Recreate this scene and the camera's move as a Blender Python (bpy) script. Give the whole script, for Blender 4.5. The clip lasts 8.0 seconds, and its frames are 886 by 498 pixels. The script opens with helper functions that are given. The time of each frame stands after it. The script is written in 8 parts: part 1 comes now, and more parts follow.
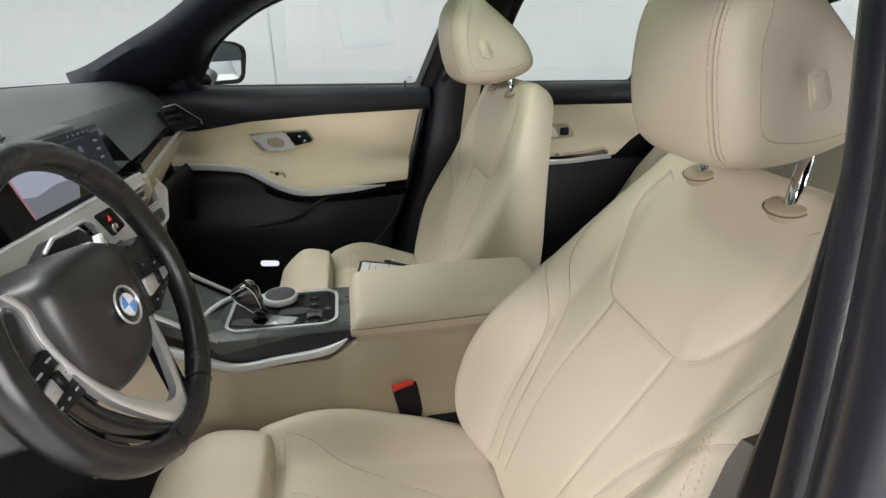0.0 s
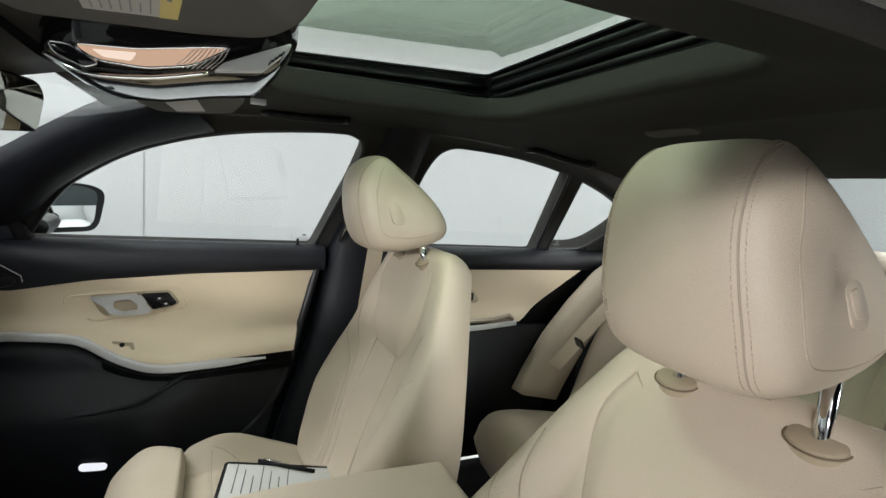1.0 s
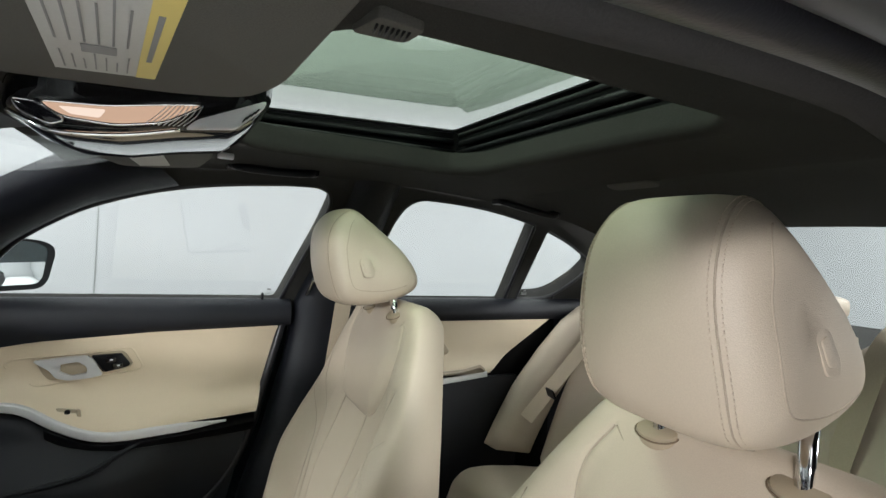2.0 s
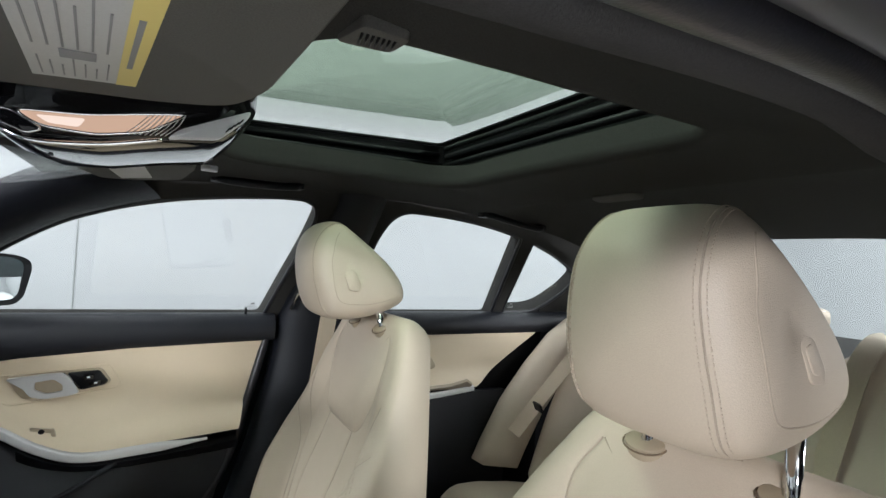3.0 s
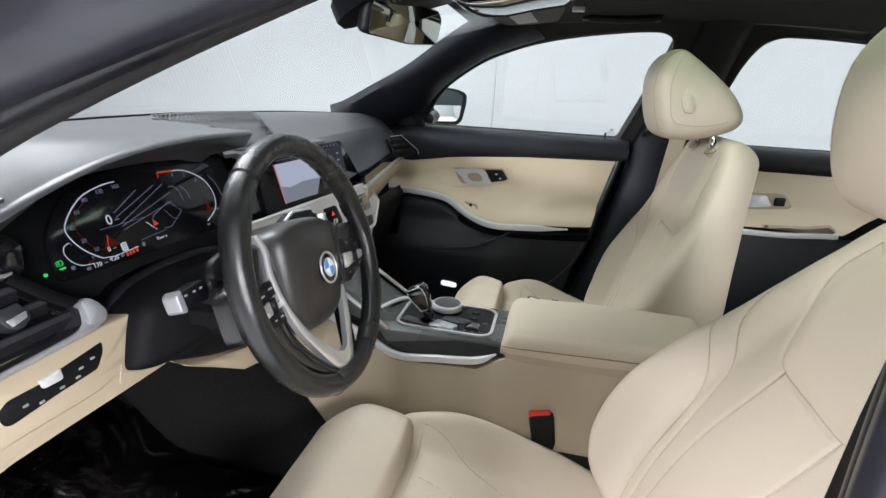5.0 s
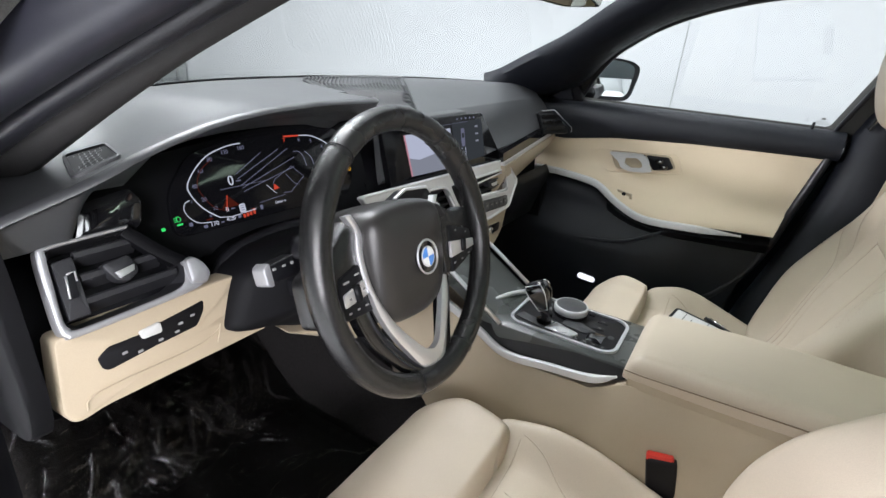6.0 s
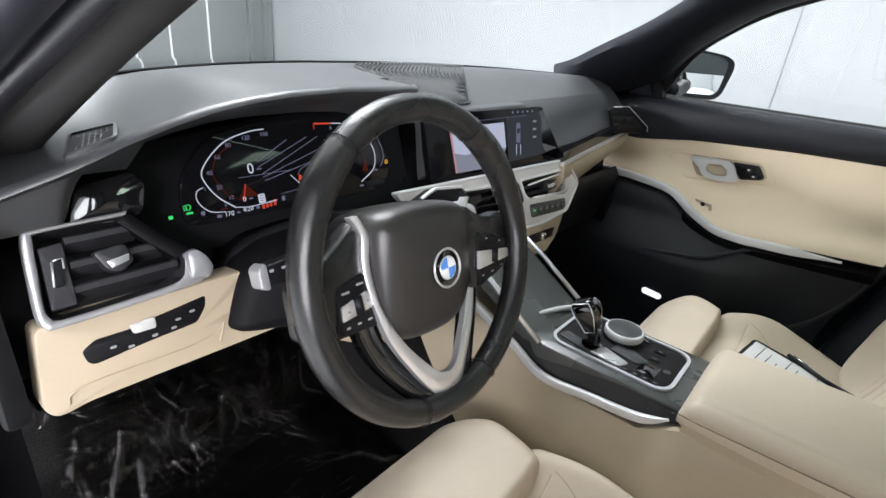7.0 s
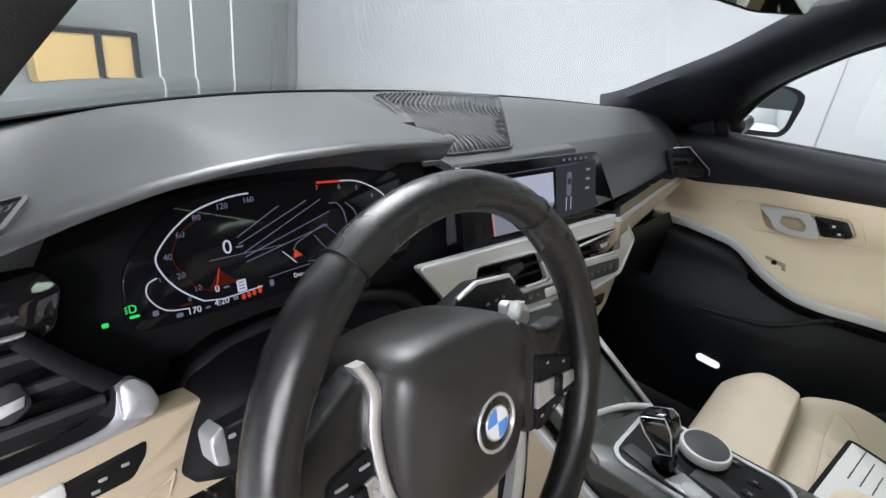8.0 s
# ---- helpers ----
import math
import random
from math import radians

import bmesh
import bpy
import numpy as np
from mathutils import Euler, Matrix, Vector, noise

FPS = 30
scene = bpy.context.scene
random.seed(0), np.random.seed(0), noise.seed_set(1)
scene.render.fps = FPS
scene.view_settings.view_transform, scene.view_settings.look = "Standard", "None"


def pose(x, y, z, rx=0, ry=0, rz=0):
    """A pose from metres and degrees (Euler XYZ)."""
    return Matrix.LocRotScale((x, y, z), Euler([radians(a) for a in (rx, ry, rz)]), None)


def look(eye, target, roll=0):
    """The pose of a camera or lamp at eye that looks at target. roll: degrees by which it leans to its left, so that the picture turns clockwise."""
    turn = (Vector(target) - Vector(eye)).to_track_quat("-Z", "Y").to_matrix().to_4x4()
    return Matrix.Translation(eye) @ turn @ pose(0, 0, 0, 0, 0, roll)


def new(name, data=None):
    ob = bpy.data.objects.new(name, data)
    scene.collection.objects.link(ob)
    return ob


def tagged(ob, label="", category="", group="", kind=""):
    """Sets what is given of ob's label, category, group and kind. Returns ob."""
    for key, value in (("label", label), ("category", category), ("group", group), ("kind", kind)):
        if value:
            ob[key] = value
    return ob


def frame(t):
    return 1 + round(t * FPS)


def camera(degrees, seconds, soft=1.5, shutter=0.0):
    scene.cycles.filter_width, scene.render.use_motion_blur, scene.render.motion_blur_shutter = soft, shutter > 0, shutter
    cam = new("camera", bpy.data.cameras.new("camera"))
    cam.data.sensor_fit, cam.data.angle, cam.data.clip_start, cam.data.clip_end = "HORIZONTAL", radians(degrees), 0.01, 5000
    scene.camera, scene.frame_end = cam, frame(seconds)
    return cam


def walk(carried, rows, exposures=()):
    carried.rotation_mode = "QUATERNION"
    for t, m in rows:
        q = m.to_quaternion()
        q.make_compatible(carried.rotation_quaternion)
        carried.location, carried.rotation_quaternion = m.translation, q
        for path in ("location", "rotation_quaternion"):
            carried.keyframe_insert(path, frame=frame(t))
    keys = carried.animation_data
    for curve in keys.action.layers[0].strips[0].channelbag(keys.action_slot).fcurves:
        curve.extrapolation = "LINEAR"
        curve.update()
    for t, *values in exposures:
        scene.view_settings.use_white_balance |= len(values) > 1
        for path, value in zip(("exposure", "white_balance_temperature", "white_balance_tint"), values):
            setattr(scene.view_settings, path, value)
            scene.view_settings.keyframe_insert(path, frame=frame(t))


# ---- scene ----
cam = camera(82.4, 8.0)
PATH = [
    (0, (0.001, -0.897, 1.124), (0.347, 0.909, 0.337), 0.3),
    (0.5, (0.009, -0.777, 1.123), (0.609, 1.056, 0.592), 3.5),
    (1, (-0.002, -0.691, 1.138), (0.802, 1.127, 0.923), 4.1),
    (1.5, (-0.013, -0.682, 1.144), (0.868, 1.112, 1.064), 3.7),
    (3, (-0.011, -0.678, 1.139), (0.958, 1.071, 1.187), 3.2),
    (3.5, (0.008, -0.713, 1.138), (0.853, 1.098, 1.062), 2.6),
    (4, (0.031, -0.796, 1.124), (0.532, 1.118, 0.837), 2.0),
    (4.5, (0.032, -0.884, 1.117), (0.123, 1.06, 0.653), 2.3),
    (5, (0.044, -0.976, 1.098), (-0.342, 0.889, 0.488), 3.2),
    (5.2, (0.07, -0.979, 1.107), (-0.492, 0.822, 0.444), 3.0),
    (6.3, (0.061, -0.814, 1.101), (-0.922, 0.748, 0.332), 5.4),
    (6.5, (0.064, -0.796, 1.1), (-0.967, 0.731, 0.322), 5.5),
    (7, (0.061, -0.763, 1.095), (-1.065, 0.68, 0.289), 5.7),
    (7.5, (-0.009, -0.712, 1.096), (-1.191, 0.691, 0.299), 5.4),
    (8, (-0.092, -0.627, 1.11), (-1.282, 0.788, 0.345), 6.8),
]
walk(cam, [(t, look(eye, target, roll)) for t, eye, target, roll in PATH], [(0.0, -0.08, 6500, 10), (1.6, 0.0, 6450, 10), (3.0, 0.06, 6150, 12), (5.0, 0.16, 6180, 13), (6.5, 0.36, 6190, 14), (7.5, 0.36, 6200, 14), (8.0, 0.20, 6200, 14)])

# ---- world and light ----
world = bpy.data.worlds.new("world")
scene.world = world
world.use_nodes = True
world.node_tree.nodes["Background"].inputs[0].default_value = (0.75, 0.8, 0.82, 1)
world.node_tree.nodes["Background"].inputs[1].default_value = 0.3


def area(name, eye, target, sx, sy, watts, colour=(1, 1, 1)):
    lamp = bpy.data.lights.new(name, "AREA")
    lamp.shape, lamp.size, lamp.size_y, lamp.energy, lamp.color = "RECTANGLE", sx, sy, watts, colour
    ob = new(name, lamp)
    ob.matrix_world = look(eye, target)
    return ob


area("booth_light_front", (-2.3, 0.7, 3.5), (-2.0, 0.7, 0), 0.6, 3.2, 225, (0.985, 0.985, 0.975))
area("booth_light_passenger", (-0.6, 2.35, 3.55), (-0.6, 2.35, 0), 9.0, 0.7, 24, (0.95, 0.99, 1.0))
area("booth_light_driver", (-4.4, -4.2, 2.05), (0.2, -0.3, 1.0), 1.3, 0.45, 262, (1.0, 0.98, 0.97))
# Unseen fill through the open door, added to brighten wheel and dash.
area("fill_light_tail", (3.0, -4.4, 2.25), (-0.2, -0.3, 0.95), 1.8, 0.9, 315, (1.0, 0.98, 0.97))
# Unseen lamp added so the floor bounces light up to the roof rail.
area("fill_light_door", (0.2, -1.95, 3.55), (0.2, -1.95, 0), 4.0, 0.35, 42, (0.98, 0.98, 1.0))
area("booth_light_rear", (4.6, 0.0, 3.55), (4.6, 0.0, 0), 1.6, 4.6, 230, (0.97, 1.0, 0.98))
area("booth_light_roof", (-0.75, 0.1, 3.55), (-0.75, 0.1, 0), 0.9, 0.9, 9, (1.0, 0.985, 0.95))


# ---- materials ----
def material(name):
    m = bpy.data.materials.new(name)
    m.use_nodes = True
    t = m.node_tree
    t.nodes.clear()
    out = t.nodes.new("ShaderNodeOutputMaterial")
    return m, t, out


def surface(name, colour, rough=0.5, metal=0.0, grain=0.0, grain_size=800.0, bump=0.0, bump_size=600.0, blotch=0.08, blotch_size=6.0,
            coat=0.0, spec=0.5, cells=False, rough_var=0.12, sheen=0.0):
    """A painted, leather, plastic or metal surface: colour varied at two scales, fine relief and uneven gloss."""
    m, t, out = material(name)
    n, link = t.nodes, t.links
    b = n.new("ShaderNodeBsdfPrincipled")
    link.new(b.outputs[0], out.inputs[0])
    co = n.new("ShaderNodeTexCoord")
    big = n.new("ShaderNodeTexNoise")
    big.inputs["Scale"].default_value, big.inputs["Detail"].default_value = blotch_size, 5
    fine = n.new("ShaderNodeTexNoise")
    fine.inputs["Scale"].default_value, fine.inputs["Detail"].default_value = grain_size, 2
    for tex in (big, fine):
        link.new(co.outputs["Object"], tex.inputs["Vector"])
    ramp = n.new("ShaderNodeMapRange")
    ramp.inputs[1].default_value, ramp.inputs[2].default_value = 0.3, 0.7
    ramp.inputs[3].default_value, ramp.inputs[4].default_value = 1 - blotch, 1 + blotch
    link.new(big.outputs["Fac"], ramp.inputs[0])
    ramp2 = n.new("ShaderNodeMapRange")
    ramp2.inputs[1].default_value, ramp2.inputs[2].default_value = 0.3, 0.7
    ramp2.inputs[3].default_value, ramp2.inputs[4].default_value = 1 - grain, 1 + grain
    link.new(fine.outputs["Fac"], ramp2.inputs[0])
    mul = n.new("ShaderNodeMath")
    mul.operation = "MULTIPLY"
    link.new(ramp.outputs[0], mul.inputs[0])
    link.new(ramp2.outputs[0], mul.inputs[1])
    scale = n.new("ShaderNodeVectorMath")
    scale.operation = "SCALE"
    scale.inputs[0].default_value = colour
    link.new(mul.outputs[0], scale.inputs["Scale"])
    link.new(scale.outputs[0], b.inputs["Base Color"])
    rr = n.new("ShaderNodeMapRange")
    rr.inputs[1].default_value, rr.inputs[2].default_value = 0.3, 0.7
    rr.inputs[3].default_value, rr.inputs[4].default_value = max(0.02, rough * (1 - rough_var)), min(1, rough * (1 + rough_var))
    link.new(big.outputs["Fac"], rr.inputs[0])
    link.new(rr.outputs[0], b.inputs["Roughness"])
    b.inputs["Metallic"].default_value = metal
    b.inputs["Coat Weight"].default_value = coat
    b.inputs["Specular IOR Level"].default_value = spec
    b.inputs["Sheen Weight"].default_value = sheen
    if bump:
        if cells:
            tex = n.new("ShaderNodeTexVoronoi")
            tex.inputs["Scale"].default_value = bump_size
            height = tex.outputs["Distance"]
        else:
            tex = n.new("ShaderNodeTexNoise")
            tex.inputs["Scale"].default_value, tex.inputs["Detail"].default_value = bump_size, 3
            height = tex.outputs["Fac"]
        link.new(co.outputs["Object"], tex.inputs["Vector"])
        bp = n.new("ShaderNodeBump")
        bp.inputs["Strength"].default_value, bp.inputs["Distance"].default_value = bump, 0.001
        link.new(height, bp.inputs["Height"])
        link.new(bp.outputs[0], b.inputs["Normal"])
    return m


def glass(name, tint, face=0.04, rise=0.5):
    """A pane's face: clear or tinted straight through, with a mirror that grows towards grazing sight."""
    m, t, out = material(name)
    n, link = t.nodes, t.links
    clear, shine, mix, lay = n.new("ShaderNodeBsdfTransparent"), n.new("ShaderNodeBsdfGlossy"), n.new("ShaderNodeMixShader"), n.new("ShaderNodeLayerWeight")
    clear.inputs[0].default_value = (*tint, 1)
    shine.inputs["Roughness"].default_value = 0.008
    lay.inputs["Blend"].default_value = 0.5
    power, gain = n.new("ShaderNodeMath"), n.new("ShaderNodeMath")
    power.operation, gain.operation = "POWER", "MULTIPLY_ADD"
    power.inputs[1].default_value = 5.0
    gain.inputs[1].default_value, gain.inputs[2].default_value = rise, face
    link.new(lay.outputs["Facing"], power.inputs[0])
    link.new(power.outputs[0], gain.inputs[0])
    link.new(gain.outputs[0], mix.inputs[0])
    link.new(clear.outputs[0], mix.inputs[1])
    link.new(shine.outputs[0], mix.inputs[2])
    link.new(mix.outputs[0], out.inputs[0])
    return m


def glow(name, colour, strength):
    m, t, out = material(name)
    e = t.nodes.new("ShaderNodeEmission")
    e.inputs[0].default_value, e.inputs[1].default_value = (*colour, 1), strength
    t.links.new(e.outputs[0], out.inputs[0])
    return m


LEATHER = surface("beige_leather", (0.540, 0.460, 0.362), 0.46, grain=0.04, bump=0.25, bump_size=900, cells=True, blotch=0.05, blotch_size=5)
DOORSKIN = surface("beige_vinyl", (0.67, 0.56, 0.41), 0.48, grain=0.04, bump=0.25, bump_size=1000, cells=True, blotch=0.05, blotch_size=5)
BEIGE = surface("beige_plastic", (0.405, 0.335, 0.240), 0.42, grain=0.03, bump=0.15, bump_size=1200, blotch=0.05)
THREAD = surface("beige_thread", (0.53, 0.445, 0.35), 0.7, grain=0.2, grain_size=1500)
LINE = surface("brown_seam_line", (0.43, 0.36, 0.28), 0.8, grain=0.15, grain_size=1500)
# Dark brown for rods that draw the shade inside narrow gaps.
GAPSHADE = surface("gap_shade_brown", (0.20, 0.15, 0.10), 0.8, grain=0.1)
DASH = surface("dark_grained_plastic", (0.046, 0.0475, 0.050), 0.38, spec=0.5, grain=0.08, grain_size=1500, bump=0.10, bump_size=900, cells=True, blotch=0.03, rough_var=0.04)
SOFT = surface("blue_black_soft_plastic", (0.0090, 0.0102, 0.0145), 0.41, spec=0.32, grain=0.1, bump=0.4, bump_size=900, cells=True, blotch=0.15)
PILLAR = surface("blue_black_pillar_plastic", (0.008, 0.009, 0.013), 0.5, spec=0.12, grain=0.1, bump=0.4, bump_size=900, cells=True, blotch=0.15)
BLACK = surface("black_plastic", (0.0055, 0.0055, 0.007), 0.45, spec=0.22, grain=0.1, bump=0.2, blotch=0.15)
GLOSS = surface("piano_black", (0.006, 0.006, 0.007), 0.06, blotch=0.1, coat=0.6)
RIM = surface("black_worn_leather", (0.012, 0.0117, 0.0120), 0.25, spec=0.55, grain=0.15, bump=0.15, bump_size=1600, cells=True, blotch=0.08, blotch_size=14, rough_var=0.2)
COVER = surface("worn_airbag_plastic", (0.022, 0.0205, 0.0195), 0.37, spec=0.5, grain=0.12, bump=0.12, bump_size=1400, cells=True, blotch=0.10, blotch_size=10, rough_var=0.14)
SILVER = surface("satin_silver", (0.78, 0.78, 0.80), 0.32, metal=0.85, grain=0.03, blotch=0.05)
PEARL = surface("pearl_silver_paint", (0.62, 0.62, 0.63), 0.36, metal=0.28, grain=0.05, grain_size=2500, blotch=0.04)
SATIN = surface("satin_grey_metal_paint", (0.40, 0.40, 0.415), 0.36, metal=0.55, grain=0.05, grain_size=2500, blotch=0.05)
CHROME = surface("chrome", (0.75, 0.75, 0.76), 0.08, metal=1.0, blotch=0.03)
ROOFCLOTH = surface("anthracite_headliner", (0.036, 0.0355, 0.0335), 0.95, grain=0.2, grain_size=900, bump=0.3, bump_size=1200, blotch=0.08, spec=0.10)
VISOR = surface("grey_visor_cloth", (0.10, 0.098, 0.09), 0.9, grain=0.12, grain_size=900, bump=0.3, bump_size=1200, blotch=0.06, spec=0.2)
RUBBER = surface("black_rubber", (0.013, 0.013, 0.017), 0.34, spec=0.5, grain=0.1, bump=0.2, blotch=0.2, blotch_size=12)
CARPET = surface("black_carpet", (0.012, 0.011, 0.011), 1.0, grain=0.5, grain_size=400, bump=1.0, bump_size=500, spec=0.1)
RAIL = surface("grey_rail_cloth", (0.040, 0.039, 0.039), 0.9, grain=0.15, grain_size=900, bump=0.25, bump_size=1200, blotch=0.06, spec=0.15)
# Near-black plastic; also stands in for the dark of closed-off hollows.
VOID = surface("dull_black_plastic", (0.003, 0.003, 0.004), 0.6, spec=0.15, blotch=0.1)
FLANGE = surface("dark_sealed_flange", (0.017, 0.017, 0.024), 0.32, spec=0.55, grain=0.1, blotch=0.15)
TAUPE = surface("dark_taupe_plastic", (0.060, 0.050, 0.036), 0.55, grain=0.08, bump=0.2, bump_size=900, blotch=0.06)
SLAT = surface("dark_grey_vent_plastic", (0.022, 0.022, 0.025), 0.42, grain=0.1, blotch=0.1)
PAINT = surface("dark_car_paint", (0.010, 0.022, 0.026), 0.12, coat=1.0, grain=0.1, grain_size=3000, blotch=0.05)
# Wall white is darkened in its colour to hold back the lit walls.
WALLDIMMED = surface("dimmed_white_booth_wall", (0.330, 0.342, 0.348), 0.85, grain=0.02, grain_size=60, bump=0.1, bump_size=40, blotch=0.03, blotch_size=0.6)
FLOORGREY = surface("grey_booth_floor", (0.66, 0.67, 0.67), 0.5, grain=0.06, grain_size=80, bump=0.2, bump_size=60, blotch=0.12, blotch_size=1.2)
CLADDING = surface("grey_metal_cladding", (0.19, 0.205, 0.20), 0.45, metal=0.2, grain=0.05, grain_size=60, blotch=0.08, blotch_size=0.8)
YELLOW = surface("yellow_panel", (0.46, 0.32, 0.12), 0.6, blotch=0.1, blotch_size=2)
RED = surface("red_plastic", (0.62, 0.035, 0.022), 0.35, blotch=0.08, blotch_size=40)
WEB = surface("beige_webbing", (0.52, 0.44, 0.33), 0.7, grain=0.15, grain_size=900, bump=0.4, bump_size=1200)
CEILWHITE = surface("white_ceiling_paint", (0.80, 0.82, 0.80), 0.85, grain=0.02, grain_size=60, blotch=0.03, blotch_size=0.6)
DIMMIRROR = surface("dimmed_mirror", (0.42, 0.42, 0.37), 0.012, metal=1.0, blotch=0.01, rough_var=0)
PAPER = surface("white_paper", (0.50, 0.50, 0.485), 0.8, grain=0.03, blotch=0.03)
LABELYELLOW = surface("yellow_label", (0.70, 0.58, 0.20), 0.7, blotch=0.05)
INK = surface("grey_ink", (0.25, 0.25, 0.25), 0.8, blotch=0.1)
WINDOW = glass("clear_glass", (0.965, 0.98, 0.975))
TINTED = glass("green_tinted_glass", (0.735, 0.82, 0.725), 0.04, 0.9)
MIRROR = surface("mirror_silver", (0.86, 0.88, 0.88), 0.01, metal=1.0, blotch=0.01, rough_var=0)
SCREEN = surface("dark_screen", (0.004, 0.004, 0.005), 0.10, spec=0.22, blotch=0.1)
BLUE = surface("blue_enamel", (0.10, 0.28, 0.72), 0.25, blotch=0.05)
WHITE = surface("white_enamel", (0.80, 0.81, 0.82), 0.25, blotch=0.04)


# ---- mesh tools ----
def thing(name, at=(0, 0, 0), label="", category="", group="", kind=""):
    ob = new(name)
    ob.empty_display_size = 0.05
    ob.location = at
    return tagged(ob, label, category, group, kind)


def solid(name, verts, faces, mat, parent=None, label="", smooth=True, sharp=None):
    """One mesh object from world-space points; a child keeps its world place."""
    me = bpy.data.meshes.new(name)
    off = Vector(parent.matrix_basis.translation) if parent else Vector()
    if parent and parent.parent:
        off = off + Vector(parent.parent.matrix_basis.translation)
    me.from_pydata([tuple(Vector(v) - off) for v in verts], [], [tuple(f) for f in faces])
    bm = bmesh.new()
    bm.from_mesh(me)
    bmesh.ops.recalc_face_normals(bm, faces=bm.faces)
    bm.to_mesh(me)
    bm.free()
    me.materials.append(mat)
    if smooth:
        me.shade_smooth()
        if sharp:
            me.set_sharp_from_angle(angle=radians(sharp))
    ob = new(name, me)
    if parent:
        ob.parent = parent
    if label:
        ob["label"] = label
    return ob


def part(name, bm, mat, parent=None, label="", smooth=True, sharp=35):
    verts = [v.co.copy() for v in bm.verts]
    bm.verts.index_update()
    faces = [[v.index for v in f.verts] for f in bm.faces]
    bm.free()
    return solid(name, verts, faces, mat, parent, label, smooth, sharp)


def spline(points, n=8, closed=False):
    """Catmull-Rom through the points."""
    p = [np.array(q, float) for q in points]
    k = len(p)
    out = []
    for i in range(k if closed else k - 1):
        if closed:
            a, b, c, d = p[i - 1], p[i], p[(i + 1) % k], p[(i + 2) % k]
        else:
            a, b, c, d = p[max(i - 1, 0)], p[i], p[i + 1], p[min(i + 2, k - 1)]
        for j in range(n):
            s = j / n
            out.append(0.5 * (2 * b + (c - a) * s + (2 * a - 5 * b + 4 * c - d) * s * s + (3 * b - a - 3 * c + d) * s ** 3))
    if not closed:
        out.append(p[-1])
    return out


def rings_mesh(rings, closed_ring=True, caps=True, loop=False):
    m = len(rings[0])
    verts = [tuple(v) for r in rings for v in r]
    faces = []
    count = len(rings)
    for i in range(count if loop else count - 1):
        a, b = i * m, ((i + 1) % count) * m
        for j in range(m if closed_ring else m - 1):
            k = (j + 1) % m
            faces.append((a + j, a + k, b + k, b + j))
    if caps and not loop:
        for i, flip in ((0, True), (count - 1, False)):
            c = len(verts)
            verts.append(tuple(np.mean(np.array(rings[i], float), axis=0)))
            for j in range(m):
                k = (j + 1) % m
                f = (i * m + j, i * m + k, c)
                faces.append(f[::-1] if flip else f)
    return verts, faces


def loft(name, rings, mat, parent=None, label="", caps=True, loop=False, sharp=None):
    v, f = rings_mesh(rings, True, caps, loop)
    return solid(name, v, f, mat, parent, label, True, sharp)


def sweep_rings(path, section, closed=False, up=(0, 0, 1), scales=None):
    """Rings of a 2D section (side, up) carried along a path."""
    p = [np.array(q, float) for q in path]
    rings = []
    for i, q in enumerate(p):
        a = p[i - 1] if (i > 0 or closed) else q
        b = p[(i + 1) % len(p)] if (i < len(p) - 1 or closed) else q
        d = b - a
        d /= np.linalg.norm(d) + 1e-9
        s = np.cross(d, up)
        s /= np.linalg.norm(s) + 1e-9
        u = np.cross(s, d)
        k = scales[i] if scales else 1.0
        rings.append([q + s * x * k + u * y * k for x, y in section])
    return rings


def circle(r, n=10, ry=None):
    return [(r * math.cos(2 * math.pi * i / n), (ry or r) * math.sin(2 * math.pi * i / n)) for i in range(n)]


def rod(name, path, r, mat, parent=None, label="", n=10, closed=False, up=(0.02, 0.01, 1), ry=None):
    return loft(name, sweep_rings(path, circle(r, n, ry), closed, up), mat, parent, label, caps=not closed, loop=closed)


def rounded_rect(w, h, r, n=4):
    """Outline of a w x h rectangle with round corners."""
    out = []
    for cx, cy, a0 in ((w / 2 - r, h / 2 - r, 0), (-w / 2 + r, h / 2 - r, 90), (-w / 2 + r, -h / 2 + r, 180), (w / 2 - r, -h / 2 + r, 270)):
        for i in range(n + 1):
            a = radians(a0 + 90 * i / n)
            out.append((cx + r * math.cos(a), cy + r * math.sin(a)))
    return out


def frame_of(origin, xdir, ydir):
    """Axes of a local plane: two directions and their normal."""
    x = np.array(xdir, float)
    x /= np.linalg.norm(x)
    y = np.array(ydir, float)
    y -= x * (x @ y)
    y /= np.linalg.norm(y)
    return np.array(origin, float), x, y, np.cross(x, y)


def plate(name, outline, fr, depth, mat, parent=None, label="", bevel=0.002, dome=0.0):
    """A plate with the given outline in the plane of fr, front at its normal's side, with a round front edge."""
    o, x, y, z = fr
    pts = np.array(outline, float)
    c = pts.mean(axis=0)
    span = np.abs(pts - c).max()

    def at(k, h):
        return [o + x * (c[0] + (q[0] - c[0]) * k) + y * (c[1] + (q[1] - c[1]) * k) + z * h for q in pts]
    k1 = 1 - bevel / span
    k0 = 1 - 0.3 * bevel / span
    rings = [at(1, -depth), at(1, -bevel), at(k0, -0.3 * bevel), at(k1, 0)]
    if dome:
        for s in (0.8, 0.55, 0.3, 0.1):
            rings.append(at(k1 * s, dome * (1 - s * s)))
    return loft(name, rings, mat, parent, label, sharp=40)


